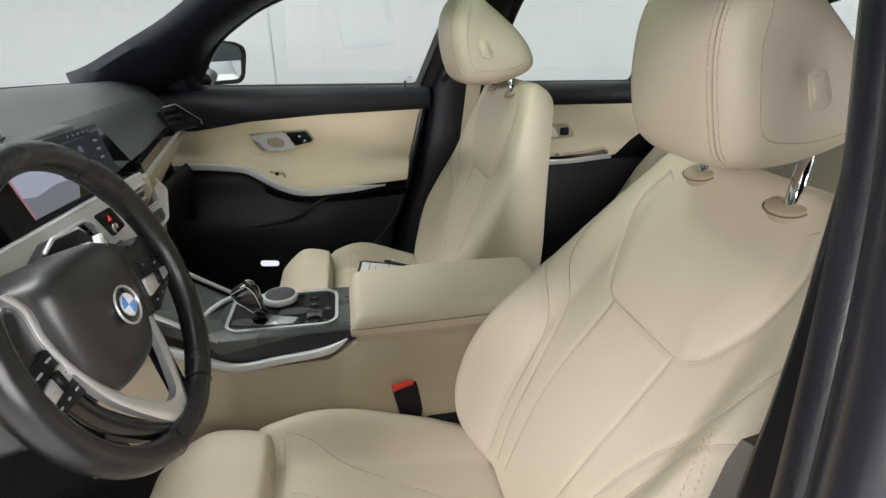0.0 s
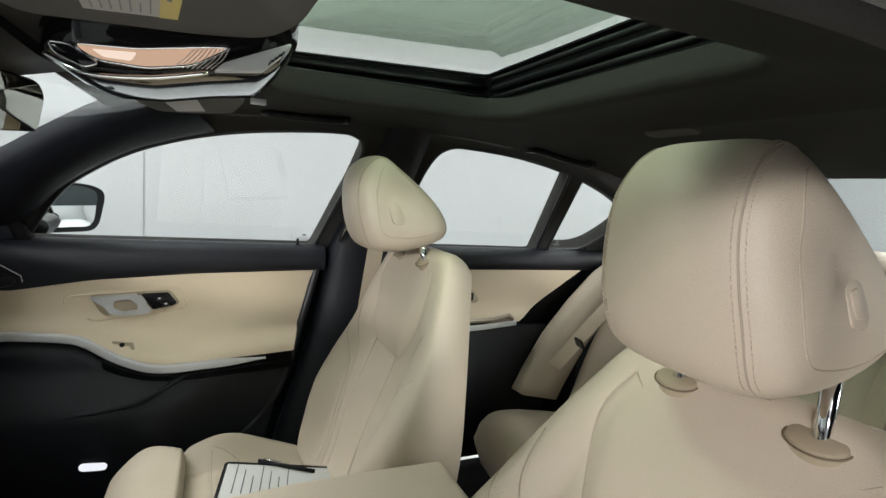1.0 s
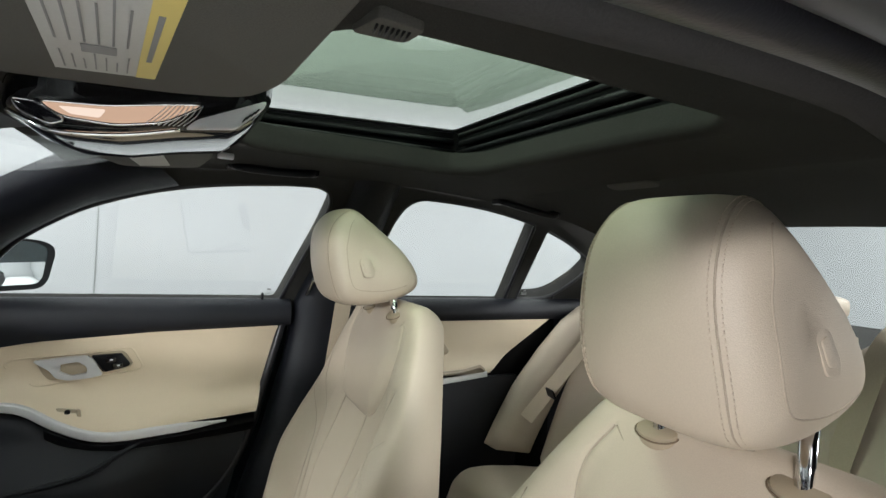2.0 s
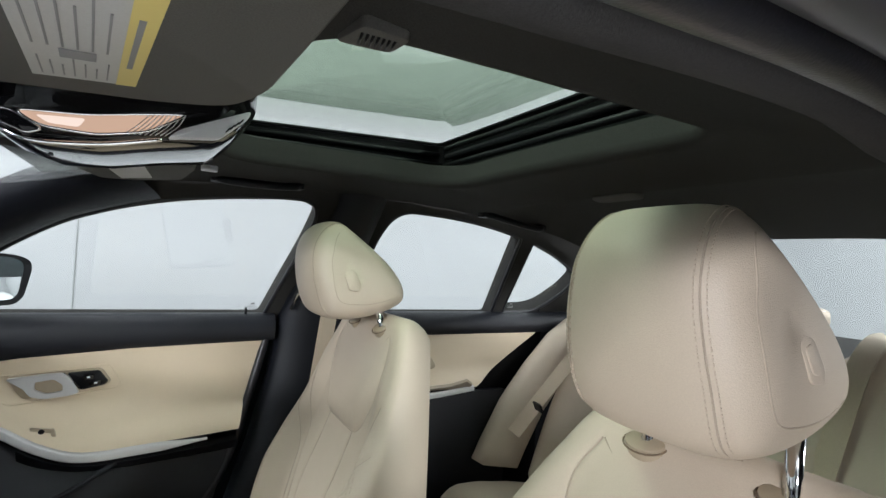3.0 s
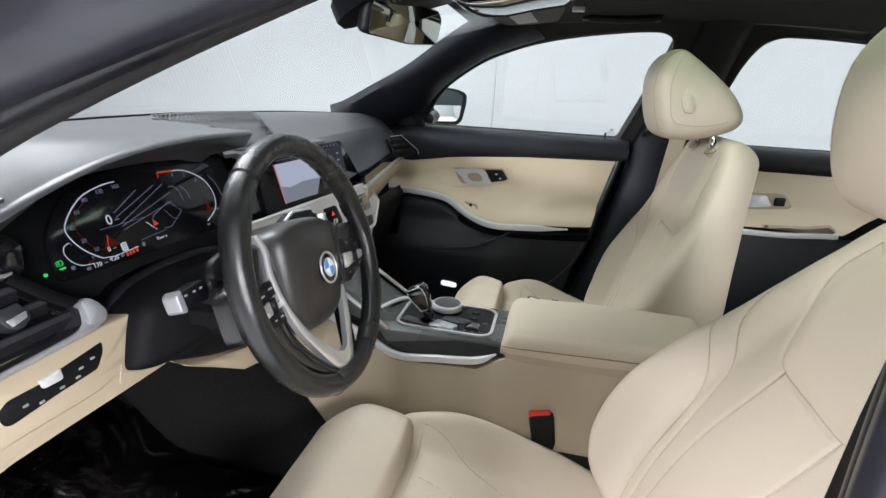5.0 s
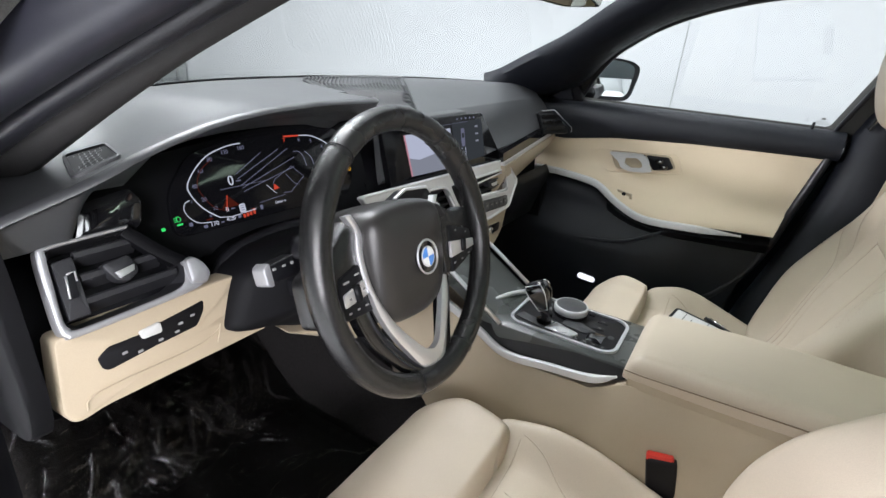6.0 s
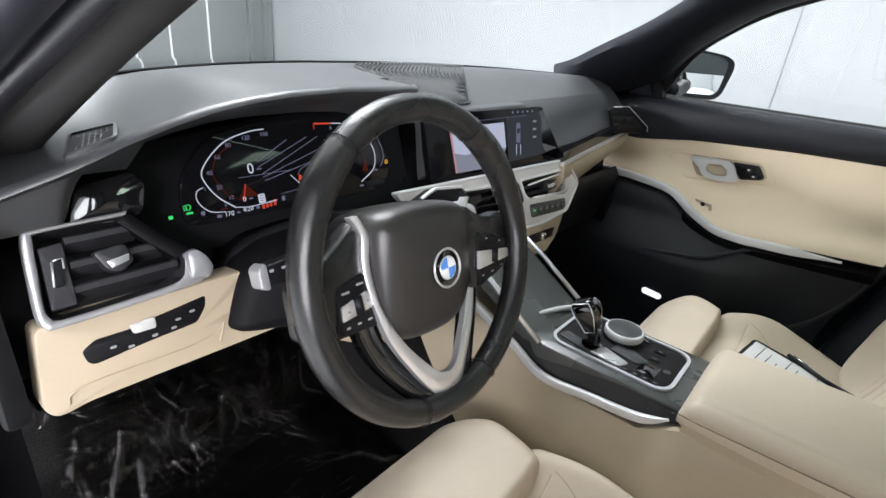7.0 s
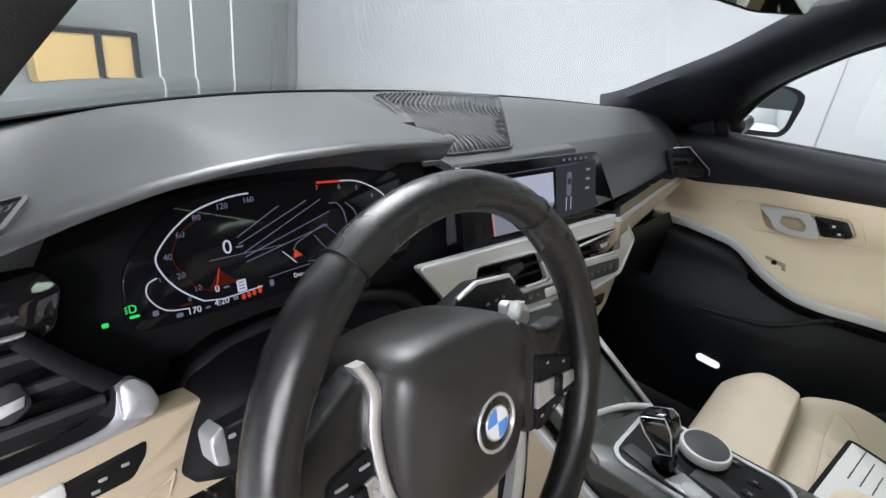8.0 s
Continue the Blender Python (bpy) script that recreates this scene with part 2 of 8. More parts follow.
def box(name, lo, hi, mat, parent=None, label="", bevel=0.004):
    lo, hi = np.array(lo, float), np.array(hi, float)
    bm = bmesh.new()
    bmesh.ops.create_cube(bm, size=1)
    for v in bm.verts:
        v.co = Vector((lo + hi) / 2 + np.array(v.co) * (hi - lo))
    if bevel:
        bmesh.ops.bevel(bm, geom=bm.edges[:], offset=bevel, segments=2, affect="EDGES", profile=0.6)
    return part(name, bm, mat, parent, label)


def holed(name, outer, holes, lift, thick, mat, parent=None, label=""):
    """A sheet with holes: outlines in the plan (a, b), lifted to space by lift(a, b), thickened along thick(a, b)."""
    bm = bmesh.new()
    edges = []
    for loop in (outer, *holes):
        vs = [bm.verts.new((q[0], q[1], 0)) for q in loop]
        edges += [bm.edges.new((vs[i], vs[(i + 1) % len(vs)])) for i in range(len(vs))]
    bmesh.ops.triangle_fill(bm, use_beauty=False, use_dissolve=False, edges=edges)
    bm.verts.index_update()
    base = [tuple(v.co) for v in bm.verts]
    tris = [[v.index for v in f.verts] for f in bm.faces]
    rim = [(e.verts[0].index, e.verts[1].index) for e in bm.edges if len(e.link_faces) == 1]
    bm.free()
    n = len(base)
    front = [np.array(lift(a, b), float) for a, b, _ in base]
    back = [p + np.array(thick(a, b), float) for p, (a, b, _) in zip(front, base)]
    faces = tris + [[i + n for i in reversed(t)] for t in tris] + [(a, b, b + n, a + n) for a, b in rim]
    return solid(name, front + back, faces, mat, parent, label, smooth=True, sharp=30)


def sheet(name, fn, us, vs, mat, parent=None, label="", thick=None):
    """A surface fn(u, v) over a grid, with a second face at the given offset."""
    nu, nv = len(us), len(vs)
    top = [np.array(fn(u, v), float) for u in us for v in vs]
    faces = [(i * nv + j, (i + 1) * nv + j, (i + 1) * nv + j + 1, i * nv + j + 1) for i in range(nu - 1) for j in range(nv - 1)]
    if thick is not None:
        n = len(top)
        top = top + [p + np.array(thick, float) for p in top]
        faces += [tuple(k + n for k in reversed(f)) for f in faces]
        ring = [i * nv for i in range(nu)] + [(nu - 1) * nv + j for j in range(1, nv)] + [i * nv + nv - 1 for i in range(nu - 2, -1, -1)] + [j for j in range(nv - 2, 0, -1)]
        faces += [(ring[i], ring[(i + 1) % len(ring)], ring[(i + 1) % len(ring)] + n, ring[i] + n) for i in range(len(ring))]
    return solid(name, top, faces, mat, parent, label, True, 50)


def step(a, b, x):
    s = min(1.0, max(0.0, (x - a) / (b - a)))
    return s * s * (3 - 2 * s)


def lerp(table, x):
    return float(np.interp(x, [q[0] for q in table], [q[1] for q in table]))

# ---- the booth ----
X0, X1, Y0, Y1, ZC = -6.3, 7.0, -6.5, 3.3, 3.6


def slab(name, lo, hi, mat, label):
    ob = box(name, lo, hi, mat, None, label, bevel=0)
    return tagged(ob, label, name.split("_")[0], kind="structure")


slab("floor", (X0, Y0, -0.1), (X1, Y1, 0), FLOORGREY, "smooth grey booth floor under the car")
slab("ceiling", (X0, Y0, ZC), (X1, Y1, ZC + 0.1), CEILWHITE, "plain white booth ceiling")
slab("wall_side", (X0, Y1, 0), (X1, Y1 + 0.15, ZC), WALLDIMMED, "plain booth wall beside the passenger windows, its white toned down")
slab("wall_rear", (X1, Y0, 0), (X1 + 0.15, Y1, ZC), WALLDIMMED, "booth wall behind the car, its white toned down")
slab("wall_far", (X0, Y0 - 0.15, 0), (X1, Y0, ZC), WALLDIMMED, "booth wall beyond the open door side, its white toned down")
slab("wall_front", (X0 - 0.15, Y0, 0), (X0, Y1, ZC), CLADDING, "grey metal clad wall ahead of the car")

# ---- the car's shell ----
SIDE_SLOPE, SIDE_AT = 0.6, 1.369


def side_y(z):
    """Inner face of the passenger side above the belt line; below it the door stands upright."""
    return SIDE_AT - SIDE_SLOPE * max(z, 0.96)


FRONT_WIN = [(-0.436, 0.940), (-0.405, 0.995), (-0.337, 1.095), (-0.21, 1.178), (-0.11, 1.217), (-0.003, 1.245), (0.11, 1.262), (0.235, 1.274),
             (0.297, 1.275), (0.326, 1.262), (0.335, 1.234), (0.313, 1.149), (0.289, 1.085), (0.239, 0.940)]
REAR_WIN = [(0.475, 0.942), (0.492, 1.06), (0.510, 1.16), (0.521, 1.205), (0.544, 1.251), (0.585, 1.272), (0.688, 1.270), (0.80, 1.262), (0.90, 1.248), (1.006, 1.228), (1.010, 0.942)]
QUARTER = [(1.052, 0.970), (1.060, 1.214), (1.18, 1.178), (1.29, 1.128), (1.322, 1.10), (1.298, 1.055), (1.207, 0.974)]


def soften(pts, r=0.03, wide=None):
    """Cut the corners of an outline with short arcs; slight bends get the wide radius."""
    out = []
    k = len(pts)
    for i in range(k):
        p, a, b = (np.array(pts[j % k], float) for j in (i, i - 1, i + 1))
        da, db = a - p, b - p
        la, lb = np.linalg.norm(da), np.linalg.norm(db)
        bend = math.degrees(math.acos(max(-1, min(1, -(da @ db) / (la * lb)))))
        c = min(wide if (wide and bend < 45) else r, la * 0.49, lb * 0.49)
        q0, q1 = p + da / la * c, p + db / lb * c
        for s in (0, 0.25, 0.5, 0.75, 1):
            out.append(tuple((1 - s) ** 2 * q0 + 2 * s * (1 - s) * p + s * s * q1))
    return out


SHELL_OUT = [(-0.66, 0.925), (-0.60, 1.03), (-0.47, 1.125), (-0.33, 1.205), (-0.18, 1.275), (0.05, 1.312), (0.4, 1.325), (0.8, 1.315), (1.1, 1.285),
             (1.36, 1.21), (1.56, 1.06), (1.60, 0.925)]


def side_frame(sign, name, label):
    holes = [soften(FRONT_WIN, 0.012, 0.08), soften(REAR_WIN, 0.012, 0.08), soften(QUARTER, 0.012, 0.08)]
    if sign < 0:
        # the driver's door stands open: its whole opening is cut out of the frame
        gap = [(-0.44, 0.9255), (-0.41, 1.02), (-0.337, 1.105), (-0.21, 1.19), (-0.11, 1.232), (0.0, 1.262), (0.11, 1.278), (0.245, 1.288), (0.31, 1.28),
               (0.345, 1.25), (0.352, 1.21), (0.315, 1.09), (0.275, 0.9255)]
        outer = SHELL_OUT + gap[::-1]
        holes = holes[1:]
    else:
        outer = SHELL_OUT
    ob = holed(name, outer, holes, lambda a, b: (a, sign * (SIDE_AT - SIDE_SLOPE * b), b), lambda a, b: (0, sign * 0.05, 0.03), ROOFCLOTH)
    return tagged(ob, label, "pillar trim", kind="structure")


side_frame(1, "trim_passenger_side", "black cloth pillar and roof rail trim round the windows")
side_frame(-1, "trim_driver_side", "black cloth pillar and roof rail trim of the open door side")


def window_pane(name, outline, label):
    """A pane of window glass in the slanted side plane, inside its outline."""
    pts = [(a, SIDE_AT + 0.022 - SIDE_SLOPE * b, b) for a, b in outline]
    c = tuple(np.mean(pts, axis=0))
    k = len(pts)
    rim = thing(name, c, label, "window", kind="structure")
    big = [tuple(np.array(c) + (np.array(p) - c) * 1.03) for p in pts]
    two = big + [(x, y + 0.004, z + 0.002) for x, y, z in big]
    solid("pane", two, [tuple(range(k)), tuple(range(2 * k - 1, k - 1, -1))] + [(i, (i + 1) % k, (i + 1) % k + k, i + k) for i in range(k)], WINDOW, rim, smooth=False)
    path = [(a, SIDE_AT + 0.004 - SIDE_SLOPE * b, b) for a, b in outline]
    rod("window_seal", path, 0.0055, RUBBER, rim, "black rubber seal", 8, closed=True, up=(0, 1, 0.1))
    return rim


window_pane("window_1", soften(FRONT_WIN, 0.012, 0.08), "closed clear front passenger window with a black seal")
window_pane("window_2", soften(REAR_WIN, 0.012, 0.08), "closed clear rear passenger window with a black seal")
window_pane("window_3", soften(QUARTER, 0.012, 0.08), "small fixed rear quarter window with a black seal")


def marks(name, x, z, w, label):
    """Small etched marks near a pane's lower corner and the lock pin below them."""
    ob = thing(name, (x, side_y(z), z), label, "etching", kind="structure")
    y = side_y(z) + 0.016
    for i, (dx, dz, a, b) in enumerate(((0, 0.022, 0.010, 0.006), (0.001, 0.013, 0.030, 0.002), (0.002, 0.008, 0.026, 0.002), (-0.034, 0.012, 0.012, 0.002), (-0.034, 0.018, 0.003, 0.006))):
        plate("etched_bar", [(-a / 2 * w, -b / 2), (a / 2 * w, -b / 2), (a / 2 * w, b / 2), (-a / 2 * w, b / 2)],
              frame_of((x + dx * w, y - (dz) * SIDE_SLOPE, z + dz), (1, 0, 0), (0, -0.5, 0.85)), 0.0006, INK, ob, bevel=0.0002)
    return ob


marks("window_marking", 0.215, 0.972, 1.0, "small grey etched marks on the passenger window")
marks("window_marking", 1.09, 0.978, 0.9, "small grey etched marks on the quarter window")


def lock_pin(x):
    ob = thing("lock_pin", (x, 0.783, 0.955), "small black door lock pin in the window sill", "lock pin", "lock pins")
    rod("pin", [(x, 0.781, 0.95), (x, 0.780, 0.968), (x, 0.779, 0.984)], 0.0035, BLACK, ob)
    rod("collar", [(x, 0.781, 0.952), (x, 0.781, 0.962)], 0.0075, BLACK, ob)


lock_pin(0.197)
lock_pin(1.215)

# ---- the headliner with its roof opening ----
HX0, HX1, HY = 0.072, 0.565, 0.322


ROOF_MID = [(-0.25, 1.262), (-0.10, 1.295), (0.05, 1.318), (0.60, 1.318), (0.70, 1.305), (0.775, 1.288), (0.790, 1.290), (0.830, 1.306), (1.0, 1.288), (1.40, 1.242)]
ROOF_SIDE = [(-0.25, 1.262), (-0.10, 1.278), (0.0, 1.286), (0.25, 1.300), (0.6, 1.296), (0.9, 1.276), (1.1, 1.246), (1.40, 1.165)]


def roof_z(x, y):
    mid, side = lerp(ROOF_MID, x), lerp(ROOF_SIDE, x)
    return mid - (mid - side) * min(1.3, abs(y) / 0.575) ** 3


def dense(outline, corner=9, n=14):
    """An outline of four round corners with more points along its straight sides."""
    out = []
    for i, p in enumerate(outline):
        out.append(p)
        if i % corner == corner - 1:
            q = outline[(i + 1) % len(outline)]
            out += [(p[0] + (q[0] - p[0]) * j / n, p[1] + (q[1] - p[1]) * j / n) for j in range(1, n)]
    return out


def roof_rings():
    rings = []
    inner = dense(rounded_rect(HX1 - HX0, 2 * HY, 0.085, 8))
    outer = dense(rounded_rect(1.60, 1.17, 0.05, 8))

    def grow(k):
        ring = []
        for (ax, ay), (bx, by) in zip(inner, outer):
            ax, ay = ax + (HX0 + HX1) / 2, ay
            bx, by = bx + 0.58, by
            ring.append((ax + (bx - ax) * k, ay + (by - ay) * k))
        return ring
    for lift, inset in ((0.052, 0.020), (0.040, 0.010), (0.022, 0.004), (0.010, 0.0)):
        rings.append([(((HX0 + HX1) / 2 + (x - (HX0 + HX1) / 2) * (1 + inset)), y * (1 + inset), roof_z(x, y) + lift - 0.014) for x, y in grow(0)])
    for k in (0.015, 0.04, 0.08, 0.14, 0.20, 0.25, 0.265, 0.28, 0.30, 0.33, 0.43, 0.55, 0.68, 0.80, 0.90, 1.0):
        rings.append([(x, y, roof_z(x, y) - 0.012 * math.exp(-(k / 0.10) ** 2)) for x, y in grow(k)])
    return rings


RR = roof_rings()
tagged(loft("ceiling_headliner", RR, ROOFCLOTH, caps=False), "anthracite cloth headliner with a rounded roof opening", "headliner", kind="structure")
skin = [[(x, y, z + 0.112 - 0.03 * (abs(y) / 0.6) ** 2) for x, y, z in r] for r in RR[16:]]
tagged(loft("ceiling_roof_skin", skin, PAINT, caps=False), "dark painted roof skin above the headliner", "roof", kind="structure")

roof = thing("sunroof", (0.33, 0, 1.40), "closed sunroof of green tinted glass with black guide rails", "sunroof")
pane = rounded_rect(0.70, 0.98, 0.03, 3)
plate("glass_pane", pane, frame_of((0.31, 0, 1.4295), (1, 0, 0.05), (0, -1, 0)), 0.005, TINTED, roof, bevel=0.001)
holed("frame", [(-0.10, -0.50), (0.80, -0.50), (0.80, 0.50), (-0.10, 0.50)], [[(q[0] + 0.318, q[1]) for q in rounded_rect(0.540, 0.900, 0.012, 3)]],
      lambda a, b: (a, b, 1.4035 + 0.05 * a), lambda a, b: (0, 0, 0.004), VOID, roof)
well = dense(rounded_rect(0.580, 0.940, 0.020, 8))
ledge = [[(x + 0.318, y, z) for x, y in well] for z in (1.3605, 1.368)]
loft("cassette", [[(x, y, z - 0.001) for x, y, z in RR[0]], *ledge, [(x + 0.318, y, 1.4030 + 0.05 * (x + 0.318)) for x, y in well]], VOID, roof, "dull black sides of the roof well", caps=False, sharp=30)
for x, z, r in ((0.590, 1.418, 0.006), (0.594, 1.398, 0.008), (0.588, 1.374, 0.007)):
    rod("cross_rail", [(x, -0.42, z), (x, 0.42, z)], r, BLACK, roof, n=8)
for y in (-1, 1):
    rod("side_rail", [(0.05, y * 0.458, 1.392), (0.59, y * 0.458, 1.408)], 0.007, BLACK, roof, n=8)
    rod("side_rail", [(0.05, y * 0.440, 1.372), (0.59, y * 0.440, 1.378)], 0.006, BLACK, roof, n=8)

# ---- windscreen, bonnet, rear window ----


def screen_base(y):
    return -0.935 + 0.62 * y * y


def screen_foot(y):
    return 0.994 - 0.015 * y * y + 0.008 * max(0.0, min(1.0, y / 0.5))


def windscreen_at(u, v):
    y = u * (0.69 - 0.13 * v)
    x0, x1 = screen_base(y), -0.175 + 0.22 * y * y
    z0, z1 = screen_foot(y) - 0.006, 1.292 - 0.09 * y * y
    return (x0 + (x1 - x0) * v, y, z0 + (z1 - z0) * v + 0.025 * math.sin(math.pi * v))


ws = sheet("window_windscreen", windscreen_at, np.linspace(-1, 1, 25), np.linspace(-0.05, 1.04, 13), WINDOW, thick=(-0.002, 0, 0.005))
tagged(ws, "curved clear windscreen over the dashboard", "windscreen", kind="structure")
band = sheet("trim_windscreen_band", lambda u, v: np.array(windscreen_at(u, v)) + np.array((0.004, 0, -0.004)), np.linspace(-0.98, 0.93, 41), np.linspace(-0.05, 0.035, 4), VOID, thick=(-0.002, 0, 0.002))
tagged(band, "black printed band along the foot of the windscreen", "windscreen band", kind="structure")
rw = sheet("window_rear", lambda u, v: (1.38 + 0.42 * v - 0.06 * u * u, u * (0.52 + 0.06 * v), 1.262 - 0.30 * v - 0.03 * u * u), np.linspace(-1, 1, 17), np.linspace(-0.06, 1.04, 7), WINDOW, thick=(0.003, 0, 0.005))
tagged(rw, "sloping clear rear window", "rear window", kind="structure")
bonnet = sheet("bonnet", lambda u, v: (-1.02 - 0.95 * v + 0.55 * (u * 0.72) ** 2 * (1 - 0.3 * v), u * (0.74 - 0.04 * v), 0.93 + 0.03 * math.sin(v * 2.2) - 0.075 * v * v - 0.04 * u * u + 0.012 * math.exp(-((abs(u) - 0.62) / 0.06) ** 2)),
               np.linspace(-1, 1, 25), np.linspace(0, 1, 13), PAINT, thick=(0, 0, -0.02))
tagged(bonnet, "dark painted car bonnet beyond the windscreen", "bonnet")
cowl = sheet("cowl", lambda u, v: (screen_base(u * 0.70) - 0.16 + 0.17 * v, u * 0.70, 0.915 + 0.035 * v), np.linspace(-1, 1, 21), np.linspace(0, 1, 4), BLACK, thick=(0, 0, -0.02))
tagged(cowl, "black plastic cowl under the windscreen", "cowl")
for y0, y1 in ((-0.52, 0.08), (0.02, 0.56)):
    w = thing("wiper", (-0.96, y0, 0.965), "black wiper parked along the windscreen base", "wiper", "wipers")
    rod("blade", [(screen_base(y) - 0.035, y, 0.950 + 0.006 * math.sin((y - y0) * 5)) for y in np.linspace(y0, y1, 9)], 0.008, RUBBER, w)
    rod("arm", [(screen_base(y) - 0.06, y, 0.946) for y in np.linspace(y0, (y0 + y1) / 2, 5)], 0.006, BLACK, w)

# floor, tunnel, sills, firewall
car_floor = box("floor_car", (-1.0, -0.74, 0.17), (1.6, 0.80, 0.22), CARPET, bevel=0)
tagged(car_floor, "black carpeted car floor", "car floor", kind="structure")
fire = sheet("wall_firewall", lambda u, v: (-1.02 + 0.18 * (1 - v) ** 3 * 0 - 0.02 * v + 0.30 * step(0.35, 0.0, v), u * 0.74, 0.21 + 0.70 * v), np.linspace(-1, 1, 5), np.linspace(0, 1, 13), CARPET, thick=(-0.02, 0, 0))
tagged(fire, "black carpeted footwell bulkhead", "bulkhead", kind="structure")
tun = sheet("floor_tunnel", lambda u, v: (u, 0.13 * math.cos(math.pi * v), 0.20 + 0.28 * math.sin(math.pi * v) ** 0.6), np.linspace(-0.95, 1.0, 12), np.linspace(0, 1, 15), CARPET)
tagged(tun, "black carpeted centre tunnel", "tunnel", kind="structure")
sill = loft("trim_door_sill", sweep_rings([(-0.75, -0.745, 0.30), (-0.2, -0.75, 0.30), (0.35, -0.75, 0.30)], soften([(-0.06, -0.1), (0.06, -0.1), (0.06, 0.045), (-0.05, 0.06)], 0.02)), BLACK, sharp=50)
tagged(sill, "black door sill trim under the open door", "door sill", kind="structure")
rear_wall = sheet("wall_boot", lambda u, v: (1.66, u * 0.78, 0.2 + 0.75 * v), (-1, 1), (0, 1), BLACK, thick=(0.02, 0, 0))
tagged(rear_wall, "black bulkhead behind the rear bench", "bulkhead", kind="structure")
shelf = sheet("trim_parcel_shelf", lambda u, v: (1.42 + 0.40 * v, u * 0.66, 0.955 + 0.02 * v), np.linspace(-1, 1, 5), np.linspace(0, 1, 4), ROOFCLOTH, thick=(0, 0, -0.02))
tagged(shelf, "black cloth parcel shelf below the rear window", "parcel shelf", kind="structure")
for s in (-1, 1):
    q = sheet("trim_rear_quarter", lambda u, v: (1.02 + 0.62 * u, s * (0.79 - 0.01 * u), 0.25 + 0.72 * v), np.linspace(0, 1, 5), np.linspace(0, 1, 5), SOFT, thick=(0, s * 0.03, 0))
    tagged(q, "black rear quarter trim", "quarter trim", kind="structure")
left_rear = sheet("wall_rear_door", lambda u, v: (0.36 + 0.70 * u, -0.775, 0.25 + 0.715 * v), np.linspace(0, 1, 4), np.linspace(0, 1, 4), SOFT, thick=(0, -0.05, 0))
tagged(left_rear, "black inside of the rear driver side door", "car door", kind="structure")
for hole, nm in ((REAR_WIN, "window_4"), (QUARTER, "window_5")):
    o = [(a, -(SIDE_AT + 0.022 - SIDE_SLOPE * b), b) for a, b in soften(hole, 0.012, 0.08)]
    k = len(o)
    two = o + [(x, y - 0.004, z + 0.002) for x, y, z in o]
    p = solid(nm, two, [tuple(range(k)), tuple(range(2 * k - 1, k - 1, -1))] + [(i, (i + 1) % k, (i + 1) % k + k, i + k) for i in range(k)], WINDOW, smooth=False)
    tagged(p, "closed clear rear side window", "window", kind="structure")

# ---- pillars ----


def a_pillar(s):
    ob = thing("trim_a_pillar" if s > 0 else "trim_a_pillar_driver", (-0.4, s * 0.62, 1.1), "blue-black grained plastic windscreen pillar trim", "pillar trim", kind="structure")
    edge_ws = spline([(-0.712, 0.676, 0.998), (-0.680, 0.673, 1.008), (-0.636, 0.662, 1.026), (-0.555, 0.632, 1.066), (-0.42, 0.598, 1.135), (-0.30, 0.560, 1.212), (-0.20, 0.528, 1.268), (-0.10, 0.50, 1.300)], 5)
    edge_win = spline([(-0.706, 0.702, 0.984), (-0.605, 0.755, 0.945), (-0.47, 0.772, 0.985), (-0.405, 0.745, 1.02), (-0.325, 0.700, 1.10), (-0.205, 0.655, 1.178), (-0.11, 0.632, 1.216), (-0.02, 0.615, 1.243)], 5)
    rings = []
    for p, q in zip(edge_ws, edge_win):
        ring = []
        for t in np.linspace(0, 1, 9):
            b = 0.028 * math.sin(math.pi * t) ** 0.7
            ring.append(p + (q - p) * t + np.array((0.5 * b, -b, -0.3 * b)))
        for t in np.linspace(1, 0, 5):
            ring.append(p + (q - p) * t + np.array((-0.02, 0.035, 0.02)))
        rings.append([np.array((r[0], s * r[1], r[2])) for r in ring])
    loft("cover", rings, PILLAR, ob, sharp=60)
    if s > 0:
        o, x, y, z = frame_of((-0.253, 0.579, 1.204), (0.82, -0.25, 0.50), (-0.38, 0.35, 0.85))
        if z[1] > 0:
            y, z = -y, -z
        plate("airbag_tag", rounded_rect(0.052, 0.017, 0.006), (o, x, y, z), 0.004, SOFT, ob, "small embossed plaque", bevel=0.002)
        rod("tag_rim", [o + x * a + y * b + z * 0.001 for a, b in rounded_rect(0.053, 0.018, 0.006)], 0.0009, DASH, ob, n=6, closed=True, up=tuple(z))
    return ob


a_pillar(1)
# speaker corner cover at the foot of the passenger pillar
tri = thing("mirror_corner_cover", (-0.45, 0.75, 1.0), "black mirror corner cover with a speaker grille", "corner cover")
plate("cover", soften([(-0.07, -0.05), (0.07, -0.05), (0.055, 0.02), (0.0, 0.07)], 0.02), frame_of((-0.475, 0.752, 0.995), (1, 0, 0), (0, -0.45, 0.9)), 0.02, BLACK, tri, bevel=0.006)
plate("grille", soften([(-0.035, -0.035), (0.035, -0.032), (0.02, 0.02), (0.0, 0.035)], 0.014), frame_of((-0.470, 0.747, 0.994), (1, 0, 0), (0, -0.45, 0.9)), 0.004, SOFT, tri, bevel=0.002)

# passenger B pillar trim between the doors, with the belt guide
bp = thing("trim_b_pillar", (0.36, 0.72, 0.8), "blue-black plastic door pillar trim", "pillar trim", kind="structure")
rings = []
